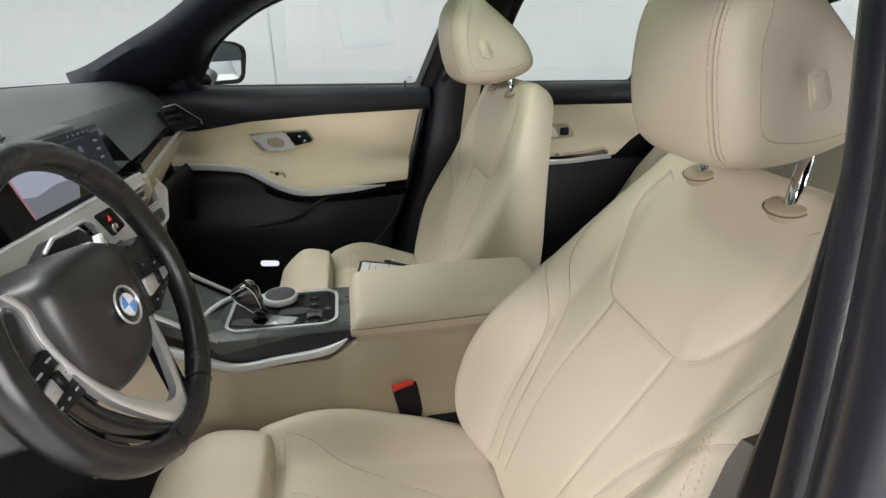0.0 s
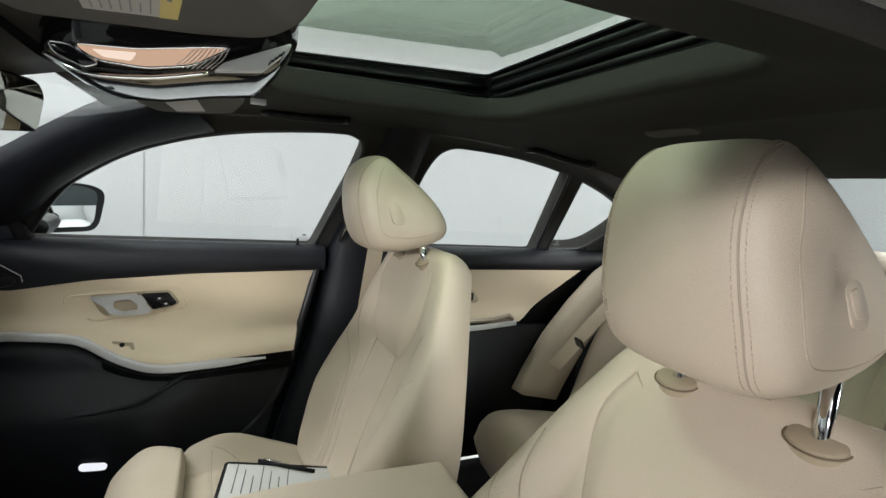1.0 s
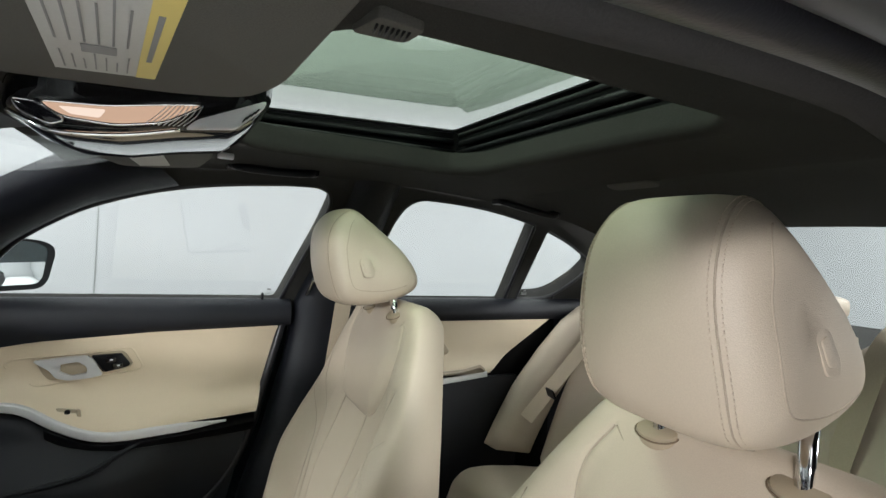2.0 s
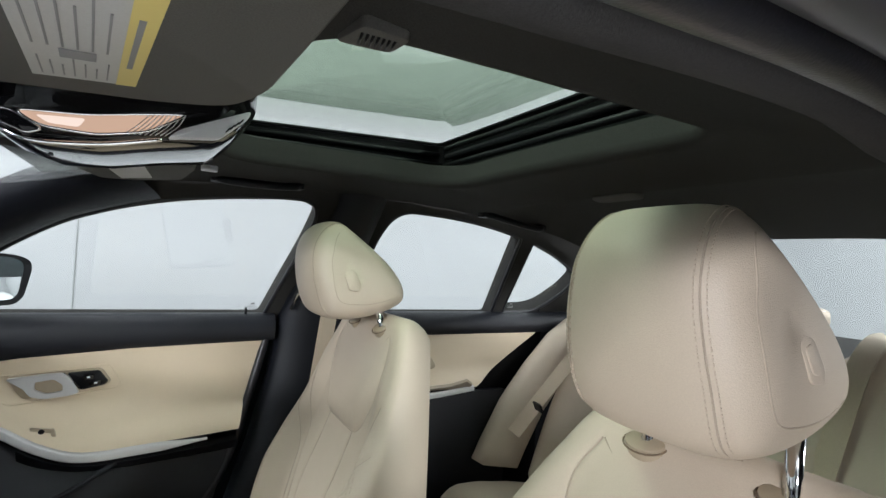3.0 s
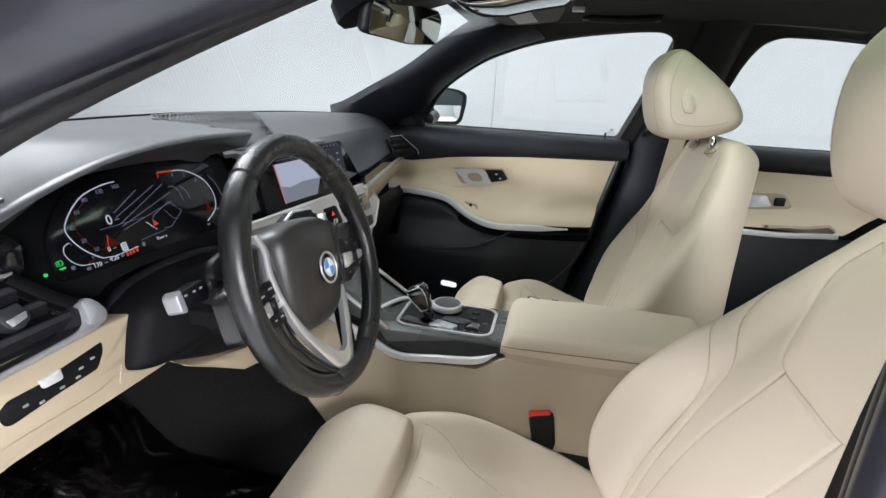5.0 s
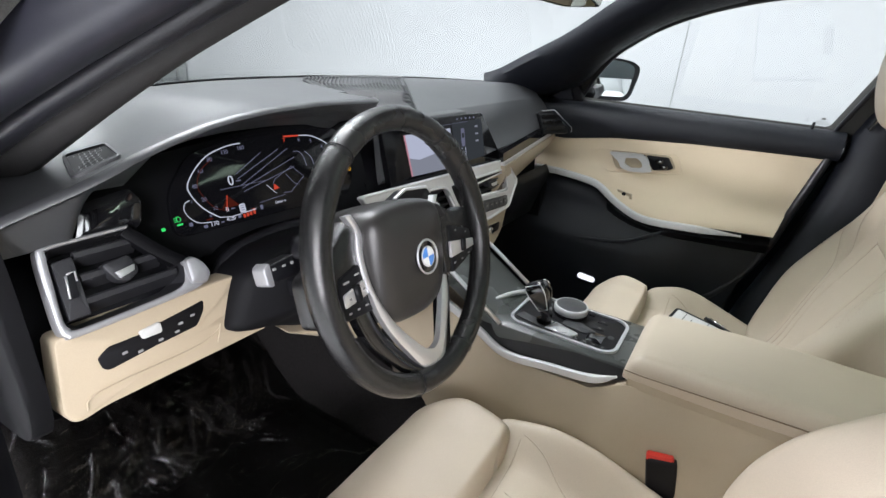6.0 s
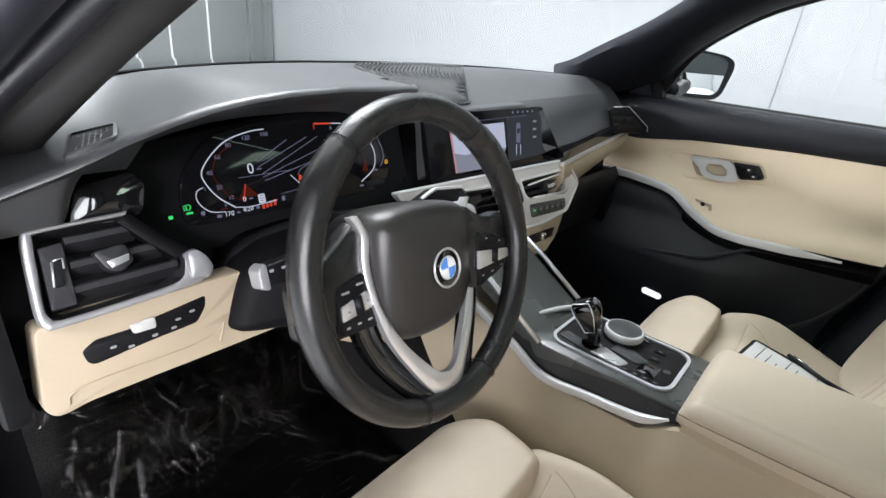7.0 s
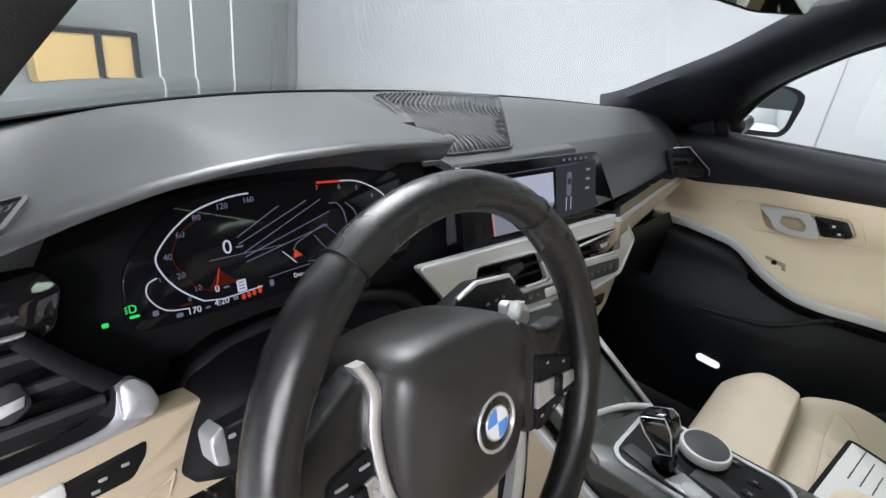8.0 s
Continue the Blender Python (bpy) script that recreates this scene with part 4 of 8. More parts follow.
for y in np.linspace(-0.735, -0.192, 44):
    x1 = BROW_X - 0.03 * step(-0.60, -0.74, y) - 0.014 * step(-0.214, -0.192, y)
    z, zl = lerp(BROW_TOP, y), lerp(BROW_LOW, y)
    brow.append([(x1 - 0.014, y, z - 0.0022), (x1 - 0.008, y, z - 0.0004), (x1 - 0.003, y, z - 0.0012), (x1 + 0.001, y, z - 0.0034), (x1 + 0.002, y, z - 0.0062), (x1 - 0.004, y, (z + zl) / 2 - 0.001), (x1 - 0.012, y, zl), (x1 - 0.018, y, zl - 0.002), (x1 - 0.10, y, zl - 0.026), (x1 - 0.10, y, zl - 0.034)])
loft("instrument_brow", brow, DASH, dash, "padded brow over the instruments", sharp=60)
# grey end of the pad, reaching down to the outer vent


def pad_end(u, v):
    y = -0.735 + 0.165 * u
    right = step(-0.645, -0.612, y)
    x1 = BROW_X - 0.03 * step(-0.60, -0.74, y)
    low, top = (-0.499 - 0.026 * right, 0.884 + 0.041 * right), (x1 - 0.014, lerp(BROW_LOW, y) - 0.001)
    return (low[0] + (top[0] - low[0]) * v, y, low[1] + (top[1] - low[1]) * v)


sheet("pad_end", pad_end, np.linspace(0, 1, 34), np.linspace(0, 1, 8), DASH, dash, "dark grey grained end of the top", thick=(-0.008, 0, 0))
# side cheek of the brow
sheet("brow_cheek", lambda u, v: (-0.60 + 0.135 * u, -0.204 + 0.002 * v, (0.955 + 0.036 * u) * (1 - v) + (0.975 + 0.030 * u) * v), np.linspace(0, 1, 8), np.linspace(0, 1, 4), VOID, dash, thick=(0, -0.006, 0))
# slope on the passenger's side down to the decor strip
def slope(u, v):
    y = 0.215 + 0.50 * u
    xt, zt = PAD_X + 0.015 * step(0.22, 0.62, y), 0.958 + 0.006 * step(0.2, 0.6, y)
    xb, zb = -0.452 - 0.020 * u, 0.868 + 0.012 * u
    return (xt + (xb - xt) * v, y, zt + (zb - zt) * v + 0.012 * math.sin(math.pi * v))


sheet("passenger_slope", slope, np.linspace(0, 1, 20), np.linspace(0, 1, 14), DASH, dash, "dark grained slope before the passenger", thick=(-0.01, 0, -0.01))
sheet("screen_shelf", lambda u, v: (PAD_X + 0.04 * v, -0.115 + 0.340 * u, 0.957 - 0.006 * v - 0.10 * step(0.5, 1.0, v)), np.linspace(0, 1, 8), np.linspace(0, 1, 12), DASH, dash, thick=(-0.01, 0, -0.01))
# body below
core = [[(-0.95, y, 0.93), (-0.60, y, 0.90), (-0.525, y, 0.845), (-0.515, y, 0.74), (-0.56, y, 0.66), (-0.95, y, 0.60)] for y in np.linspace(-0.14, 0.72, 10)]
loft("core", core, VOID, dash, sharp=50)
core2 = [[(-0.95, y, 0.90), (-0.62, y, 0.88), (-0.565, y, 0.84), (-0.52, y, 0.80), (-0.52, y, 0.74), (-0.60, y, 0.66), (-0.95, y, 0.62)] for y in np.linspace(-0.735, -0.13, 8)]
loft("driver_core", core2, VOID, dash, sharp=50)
sheet("instrument_surround", lambda u, v: (-0.572 + 0.055 * v, -0.62 + 0.49 * u, 0.968 - 0.155 * v - 0.045 * (1 - u) ** 2 * (1 - v)), np.linspace(0, 1, 20), np.linspace(0, 1, 8), VOID, dash, "dull black instrument panel", thick=(-0.01, 0, 0))
sheet("column_shroud_top", lambda u, v: (-0.52 + 0.17 * u, -0.362 + 0.15 * (v - 0.5), 0.785 + 0.01 * u + 0.035 * math.sin(math.pi * v)), np.linspace(0, 1, 8), np.linspace(0, 1, 11), BLACK, dash, thick=(0, 0, -0.02))
rod("column", [(-0.62, -0.372, 0.70), (-0.30, -0.372, 0.836)], 0.055, BLACK, dash, "black steering column shroud", 18)
rod("hood_arch", spline([(-0.49, -0.50, 0.765), (-0.495, -0.47, 0.808), (-0.500, -0.40, 0.822), (-0.500, -0.30, 0.820), (-0.495, -0.22, 0.800), (-0.49, -0.18, 0.76)], 6), 0.010, BLACK, dash, n=8)
# left end cap
plate("end_cap", soften([(-0.24, 0.10), (0.03, 0.085), (0.055, 0.03), (0.075, -0.11), (0.06, -0.16), (-0.05, -0.17), (-0.24, -0.15)], 0.03), frame_of((-0.52, -0.728, 0.86), (1, 0, 0), (0, 0, 1)), 0.02, VOID, dash, "dark end cap at the door gap", bevel=0.006)
# honeycomb demister grille
hg = thing("side_demister", (-0.54, -0.59, 0.955), "black honeycomb air grille in the dashboard top", "air grille")
HQ = [np.array((-0.580, -0.602)), np.array((-0.576, -0.555)), np.array((-0.480, -0.588)), np.array((-0.496, -0.631))]


def pad_z(x, y):
    """Height of the padded top at a place left of the brow."""
    x0, x1 = screen_base(y) + 0.012, BROW_X - 0.008 - 0.03 * step(-0.60, -0.74, y)
    return dash_top((y + 0.735) / 1.45, (x - x0) / (x1 - x0))[2]


def on_grille(a, b, h=0.0):
    """A place on the grille: a along its long side, b across, both 0 to 1."""
    x, y = (HQ[0] * (1 - a) + HQ[1] * a) * (1 - b) + (HQ[3] * (1 - a) + HQ[2] * a) * b
    return np.array((x, y, pad_z(x, y) + 0.0022 + h))


frame_out = [on_grille(a, b) for a, b in soften([(0, 0), (1, 0), (1, 1), (0, 1)], 0.14)]
frame_in = [on_grille(a, b) for a, b in soften([(0.07, 0.09), (0.93, 0.09), (0.93, 0.95), (0.07, 0.95)], 0.06)]
up_ = np.array((0, 0, 1.0))
rings = [[p - up_ * 0.012 for p in frame_out], [p + up_ * 0.0012 for p in frame_out], [p + up_ * 0.0026 for p in frame_in], [p - up_ * 0.003 for p in frame_in]]
loft("frame", rings, DASH, hg, "grey grained frame", caps=False, sharp=40)
# Flat near-black sheet flush with the pad stands for the shaded holes.
solid("recess", [p + up_ * 0.0002 for p in frame_in], [tuple(range(len(frame_in)))], VOID, hg, smooth=False)
for i in range(7):
    for j in range(6):
        a, b = 0.155 + i * 0.115, 0.19 + j * 0.118 + (0.059 if i % 2 else 0)
        if b < 0.86:
            rod("cell", [on_grille(a + 0.066 * math.cos(k * math.pi / 3), b + 0.066 * math.sin(k * math.pi / 3), 0.0004) for k in range(6)], 0.0004, DASH, hg, n=5, closed=True, up=(0, 0.02, 1))
# centre speaker grille
sp = thing("speaker_grille", (-0.74, 0.10, 0.975), "round-cornered dashboard speaker grille with curved slats", "speaker grille")


def top_z(x, y):
    """Height of the padded top at a place right of the brow."""
    x0, x1 = screen_base(y) + 0.012, PAD_X
    v = min(1, max(0, (x - x0) / (x1 - x0)))
    return screen_foot(y) + (0.957 - screen_foot(y)) * v ** 1.4 + 0.012 * math.sin(math.pi * v)


OUT = [(-0.55 + (x + 0.55) * 0.91, y) for x, y in ((-0.553, -0.105), (-0.550, 0.062), (-0.70, 0.215), (-0.825, 0.345), (-0.855, 0.350), (-0.872, 0.30), (-0.876, 0.03), (-0.85, -0.005), (-0.70, -0.060))]
GRILLE_LEFT = [(-0.843, 0.034), (-0.823, 0.0), (-0.687, -0.055), (-0.555, -0.100)]
GRILLE_RIGHT = [(-0.843, 0.295), (-0.828, 0.340), (-0.800, 0.335), (-0.687, 0.208), (-0.555, 0.060)]
edge = [(x, y, top_z(x, y) + 0.002) for x, y in soften(OUT, 0.02)]
rod("rim", edge, 0.0025, DASH, sp, "thin raised rim", 6, closed=True)
for i in range(46):
    f = i / 45
    pts = []
    for s in np.linspace(0, 1, 16):
        y = -0.24 + 0.50 * f + 0.034 * math.sin(math.pi * 2.2 * s + 3.0 * f) + 0.16 * s
        x = -0.556 - 0.315 * s
        if lerp(GRILLE_LEFT, x) < y < lerp(GRILLE_RIGHT, x):
            pts.append((x, y, top_z(x, y) + 0.0028))
    if len(pts) > 2:
        rod("slat", pts, 0.0019, DASH, sp, n=5)
well = [(x, y, top_z(x, y) + 0.0008) for x, y in soften([(a * 0.985 - 0.011, (b - 0.1) * 0.96 + 0.1) for a, b in OUT], 0.02)]
solid("well", well + [(-0.735, 0.08, top_z(-0.735, 0.08) + 0.0008)], [(i, (i + 1) % len(well), len(well)) for i in range(len(well))], BLACK, sp)

# ---- instrument cluster ----
cl = thing("instrument_cluster", (-0.54, -0.34, 0.89), "lit digital instrument display with two outlined dials", "instrument display")
CF = frame_of((-0.539, -0.420, 0.900), (0.02, 1, 0), (-0.305, 0, 0.952))
co, cx, cy, cz = CF
if cz[0] < 0:
    cx = -cx
    cz = -cz
plate("screen", soften([(-0.098, -0.058), (0.222, -0.062), (0.245, -0.03), (0.232, 0.052), (0.16, 0.058), (0.02, 0.058), (-0.05, 0.045), (-0.092, 0.0)], 0.02), (co, cx, cy, cz), 0.006, SCREEN, cl, "dark glossy display", bevel=0.002)
LW = glow("white_display_light", (0.85, 0.88, 1.0), 0.50)
LR = glow("red_display_light", (0.9, 0.10, 0.05), 0.45)
LG = glow("green_display_light", (0.05, 0.75, 0.15), 0.8)
LD = glow("dim_display_light", (0.34, 0.35, 0.50), 0.30)
LO = glow("dim_red_display_light", (0.40, 0.07, 0.04), 0.11)
LA = glow("amber_display_light", (0.9, 0.45, 0.03), 0.7)


def on_cluster(a, b, h=0.0012):
    return co + cx * a + cy * b + cz * h


def stroke(pts, r, mat, smooth=True, lift=0.0012):
    q = spline([(a, b, 0) for a, b in pts], 6) if smooth else [np.array((a, b, 0)) for a, b in pts]
    return rod("display_line", [on_cluster(p[0], p[1], lift) for p in q], r, mat, cl, n=5, up=tuple(cz), ry=0.0003)


def text_on(body, at, size, mat, parent, fr, name="display_text", slant=0.0, depth=0.0002):
    """Flat lettering in the plane of fr, with its middle at the given place."""
    c = bpy.data.curves.new(name, "FONT")
    c.body, c.size, c.align_x, c.align_y, c.extrude, c.shear = body, size, "CENTER", "CENTER", depth, slant
    tmp = bpy.data.objects.new(name, c)
    scene.collection.objects.link(tmp)
    dg = bpy.context.evaluated_depsgraph_get()
    me = bpy.data.meshes.new_from_object(tmp.evaluated_get(dg))
    bpy.data.objects.remove(tmp)
    o_, x_, y_, z_ = fr
    v = [np.array(at) + x_ * q.co.x + y_ * q.co.y + z_ * q.co.z for q in me.vertices]
    f = [tuple(p.vertices) for p in me.polygons]
    return solid(name, v, f, mat, parent, smooth=False)


stroke([(0.030, 0.049), (0.008, 0.0475), (-0.022, 0.040), (-0.042, 0.028), (-0.057, 0.014), (-0.064, 0.003), (-0.0625, -0.008), (-0.056, -0.021), (-0.046, -0.033), (-0.031, -0.045)], 0.0008, LW)
stroke([(-0.031, -0.045), (-0.013, -0.048), (0.008, -0.047), (0.028, -0.046)], 0.0006, LW, False)
stroke([(0.109, 0.0505), (0.139, 0.0490)], 0.0014, LR, False)
stroke([(0.139, 0.049), (0.164, 0.046), (0.191, 0.033), (0.207, 0.017), (0.214, -0.006), (0.206, -0.028), (0.178, -0.044)], 0.0008, LW)
stroke([(-0.066, -0.014), (-0.074, -0.017), (-0.077, -0.026), (-0.072, -0.037), (-0.062, -0.045), (-0.045, -0.048)], 0.0006, LW)
stroke([(0.216, 0.030), (0.228, 0.012), (0.232, -0.010), (0.222, -0.026)], 0.0006, LD)
stroke([(-0.020, 0.033), (-0.040, 0.021), (-0.050, 0.003), (-0.047, -0.011), (-0.036, -0.029), (-0.020, -0.038)], 0.0006, LO)
stroke([(-0.018, -0.038), (-0.012, -0.018)], 0.0007, LR, False)
stroke([(-0.019, -0.009), (0.020, -0.009), (0.058, -0.009)], 0.0004, LD, False)
for a, b in (((0.011, 0.008), (0.060, 0.032)), ((0.011, 0.001), (0.093, 0.033)), ((0.014, -0.009), (0.111, 0.032)), ((0.015, -0.013), (0.120, 0.017)), ((0.016, -0.018), (0.116, 0.003))):
    stroke([a, b], 0.0005, LD, False)
stroke([(0.121, 0.026), (0.132, 0.024), (0.139, 0.014), (0.141, 0.0)], 0.0006, LD)
stroke([(0.143, 0.024), (0.154, 0.013), (0.157, 0.0)], 0.0006, LD)
stroke([(0.068, -0.017), (0.074, -0.010), (0.110, 0.004), (0.130, -0.015), (0.098, -0.034), (0.084, -0.033)], 0.0005, LD, False)
stroke([(0.096, -0.006), (0.108, -0.022), (0.118, -0.026)], 0.0004, LD, False)
stroke([(0.056, -0.016), (0.070, -0.031)], 0.0005, LW, False)
stroke([(0.036, -0.039), (0.064, -0.037), (0.086, -0.036)], 0.0004, LD, False)


def flag(name, pts, mat):
    """A small flat lit triangle on the display."""
    solid(name, [on_cluster(a, b, 0.0008) for a, b in pts] + [on_cluster(a, b, 0.0003) for a, b in pts], [(0, 1, 2), (5, 4, 3), (0, 3, 4, 1), (1, 4, 5, 2), (2, 5, 3, 0)], mat, cl, smooth=False)


flag("position_arrow", [(0.0705, -0.0165), (0.0785, -0.0245), (0.0675, -0.0255)], LR)
flag("needle_fan", [(-0.024, -0.035), (-0.011, -0.019), (0.004, -0.035)], LO)
flag("needle_fan", [(0.196, -0.030), (0.184, -0.028), (0.194, -0.010)], LO)
stroke([(0.186, 0.012), (0.192, -0.006), (0.186, -0.024)], 0.0007, LO)
stroke([(0.236 + 0.0026 * math.cos(t), -0.020 + 0.0026 * math.sin(t)) for t in np.linspace(0, 2 * math.pi, 12)], 0.0007, LA)
for s, a, b, size, mat in (("0", 0.0, 0.0, 0.019, LW), ("160", 0.029, 0.0425, 0.0080, LD), ("120", 0.002, 0.040, 0.0080, LD), ("80", -0.023, 0.033, 0.0080, LD), ("60", -0.040, 0.020, 0.0080, LD), ("40", -0.054, 0.002, 0.0080, LD),
                           ("20", -0.046, -0.017, 0.0080, LD), ("10", -0.034, -0.032, 0.0075, LD), ("0", -0.017, -0.037, 0.0095, LW), ("170", -0.041, -0.0515, 0.0085, LW), ("4:20", -0.015, -0.0505, 0.0085, LW),
                           ("7", 0.109, 0.0445, 0.0080, LR), ("6", 0.138, 0.0425, 0.0080, LD), ("5", 0.162, 0.038, 0.0080, LD), ("4", 0.183, 0.026, 0.0080, LD), ("1", -0.064, -0.0165, 0.006, LD), ("0", -0.043, -0.040, 0.006, LD), ("Door o", 0.074, -0.0445, 0.0065, LW)):
    text_on(s, on_cluster(a, b, 0.0008), size, mat, cl, (co, cx, cy, cz))
for a, b, w, h, mat in ((0.007, -0.040, 0.0095, 0.012, LW), (-0.001, -0.0505, 0.005, 0.004, LD), (0.0385, -0.0455, 0.0045, 0.0065, LD), (-0.054, -0.052, 0.006, 0.004, LD), (-0.0285, -0.052, 0.005, 0.002, LD), (-0.046, -0.044, 0.010, 0.002, LO),
                        (0.012, -0.0015, 0.008, 0.0018, LD), (-0.008, -0.0375, 0.006, 0.0018, LD), (0.178, -0.050, 0.007, 0.003, LD), (0.212, -0.030, 0.007, 0.0025, LD), (-0.073, -0.0445, 0.005, 0.005, LD)):
    plate("display_symbol", rounded_rect(w, h, 0.001, 2), (on_cluster(a, b, 0.0008), cx, cy, cz), 0.0005, mat, cl, bevel=0.0002)
for k in range(3):
    plate("belt_symbol", rounded_rect(0.0038, 0.0055, 0.0012, 2), (on_cluster(0.007 + 0.0056 * k, -0.0515 + 0.0006 * k, 0.0008), cx, cy, cz), 0.0005, LR, cl, bevel=0.0002)
plate("belt_symbol", rounded_rect(0.0038, 0.0085, 0.0015, 2), (on_cluster(0.0245, -0.0485, 0.0008), cx, cy, cz), 0.0005, LR, cl, bevel=0.0002)
for k in range(3):
    plate("page_line", rounded_rect(0.006, 0.0011, 0.0004, 2), (on_cluster(0.007, -0.0365 - 0.0032 * k, 0.0011), cx, cy, cz), 0.0003, LD, cl, bevel=0.0001)
# headlamp telltales beside the display
GF = (np.array((-0.5225, -0.5135, 0.8705)), cx, cy, cz)
tell = thing("headlamp_telltale", (-0.52, -0.53, 0.85), "small green lit headlamp symbols", "telltale")
rod("lamp_symbol", [GF[0] + cx * a + cy * b for a, b in ((-0.0007, -0.003), (-0.0007, 0.003), (0.0022, 0.003), (0.004, 0.0015), (0.004, -0.0015), (0.0022, -0.003))], 0.0006, LG, tell, n=5, closed=True, up=tuple(cz))
for k in range(3):
    rod("beam", [GF[0] + cx * -0.0022 + cy * (0.0024 - 0.0023 * k), GF[0] + cx * -0.0044 + cy * (0.0017 - 0.0023 * k)], 0.0005, LG, tell, n=5, up=tuple(cz))
plate("auto_symbol", rounded_rect(0.008, 0.0024, 0.001, 2), (GF[0] - cy * 0.007 + cx * 0.002, cx, cy, cz), 0.0005, LG, tell, bevel=0.0002)
plate("dim_symbol", rounded_rect(0.005, 0.004, 0.001, 2), (GF[0] - cy * 0.008 - cx * 0.020, cx, cy, cz), 0.0005, LG, tell, bevel=0.0002)
am = thing("warning_lamp", (-0.52, -0.18, 0.88), "small amber lit warning symbol", "warning lamp")
rod("ring", [np.array((-0.532, -0.186, 0.884)) + cx * 0.0035 * math.cos(t) + cy * 0.0035 * math.sin(t) for t in np.linspace(0, 2 * math.pi, 10, endpoint=False)], 0.0009, LA, am, n=5, closed=True, up=tuple(cz))

# gloss panel beside the outer vent
plate("gloss_panel", soften([(-0.036, -0.020), (-0.024, 0.012), (-0.015, 0.019), (0.032, 0.027), (0.042, 0.012), (0.034, -0.015), (0.020, -0.024)], 0.005), frame_of((-0.512, -0.600, 0.898), (0.05, 1, 0.0), (-0.35, 0, 0.93)), 0.008, GLOSS, dash, "gloss black reflecting panel", bevel=0.002)

# ---- outer air vent on the driver's side ----
lv = thing("side_air_vent", (-0.48, -0.61, 0.85), "black air vent in a satin silver surround", "air vent")
VF = frame_of((-0.4760, -0.610, 0.850), (0, 1, 0), (-0.488, 0, 0.873))
vo, vx, vy, vz = VF
if vz[0] < 0:
    vx, vz = -vx, -vz
VOUT = [(0.025, 0.045), (-0.020, 0.0445), (-0.058, 0.043), (-0.066, 0.036), (-0.071, 0.0), (-0.0745, -0.036), (-0.071, -0.047), (-0.062, -0.051), (0.0, -0.0505), (0.054, -0.049), (0.080, -0.045), (0.089, -0.036), (0.087, -0.020), (0.078, -0.010)]
VIN = [(0.022, 0.041), (-0.020, 0.0405), (-0.053, 0.0393), (-0.058, 0.034), (-0.0632, 0.0), (-0.0672, -0.031), (-0.065, -0.040), (-0.057, -0.0440), (0.0, -0.0435), (0.045, -0.0415), (0.058, -0.036), (0.062, -0.028), (0.065, -0.018), (0.068, -0.011)]


def on_vent(a, b, h=0.0):
    return vo + vx * a + vy * b + vz * h


def ribbon(name, outer, inner, at, height, depth, mat, parent, label="", n=4, crown=0.0015):
    """A band between two open outlines, with a crowned front and its depth behind."""
    o_, i_ = spline([(a, b, 0) for a, b in outer], n), spline([(a, b, 0) for a, b in inner], n)
    hs = height if callable(height) else (lambda s: height)
    rings = []
    for k, (p, q) in enumerate(zip(o_, i_)):
        h = hs(k / (len(o_) - 1))
        m = (p + q) / 2
        rings.append([at(p[0], p[1], h - depth), at(p[0], p[1], h - crown), at(p[0] * 0.8 + q[0] * 0.2, p[1] * 0.8 + q[1] * 0.2, h), at(m[0], m[1], h + crown * 0.4), at(p[0] * 0.2 + q[0] * 0.8, p[1] * 0.2 + q[1] * 0.8, h), at(q[0], q[1], h - crown), at(q[0], q[1], h - depth)])
    return loft(name, rings, mat, parent, label, sharp=45)


ribbon("surround", VOUT, VIN, on_vent, 0.0, 0.016, SATIN, lv, "satin silver surround")
VWALL = VIN + [(0.022, 0.041)]
VDEEP = [(a * 0.90, b * 0.88) for a, b in VIN] + [(0.020, 0.036)]
loft("inner_wall", [[on_vent(p[0], p[1], -0.002), on_vent(p[0], p[1], -0.004), on_vent(q[0], q[1], -0.030), on_vent(q[0] * 1.1, q[1] * 1.1, -0.030)] for p, q in zip(VWALL, VDEEP)], SLAT, lv, "dark inner wall", sharp=30)
ribbon("upper_edge", [(0.025, 0.045), (0.050, 0.014), (0.074, -0.010)], [(0.014, 0.036), (0.036, 0.008), (0.056, -0.014)], on_vent, -0.001, 0.014, VOID, lv, "black upper edge")
plate("cavity", soften([(a, b) for a, b in VIN], 0.004), (on_vent(0, 0, -0.034), vx, vy, vz), 0.004, BLACK, lv, bevel=0.001)
for b, a0, a1 in ((0.026, -0.034, 0.030), (0.002, -0.036, 0.050), (-0.022, -0.040, 0.058)):
    loft("slat", [[on_vent(a, b + dy, h) for dy, h in ((0.0045, -0.006), (0.0065, -0.009), (-0.004, -0.028), (-0.010, -0.026), (-0.001, -0.007))] for a in (a0, (a0 + a1) / 2, a1)], SLAT, lv, sharp=40)
plate("tab", soften([(-0.018, 0.011), (0.012, 0.014), (0.017, -0.006), (0.002, -0.015), (-0.010, -0.010)], 0.005), (on_vent(0.001, 0.0, 0.000), vx, vy, vz), 0.014, SLAT, lv, "dark vent tab", bevel=0.003)
plate("tab_insert", soften([(-0.010, 0.0), (0.012, 0.003), (0.010, -0.004), (-0.007, -0.008)], 0.001), (on_vent(0.002, -0.001, 0.0015), vx, vy, vz), 0.004, SILVER, lv, "silver tab insert", bevel=0.001)
plate("thumbwheel_housing", soften([(-0.056, 0.026), (-0.036, 0.028), (-0.041, -0.034), (-0.062, -0.034)], 0.002), (on_vent(0, 0, -0.005), vx, vy, vz), 0.02, SLAT, lv, bevel=0.002)
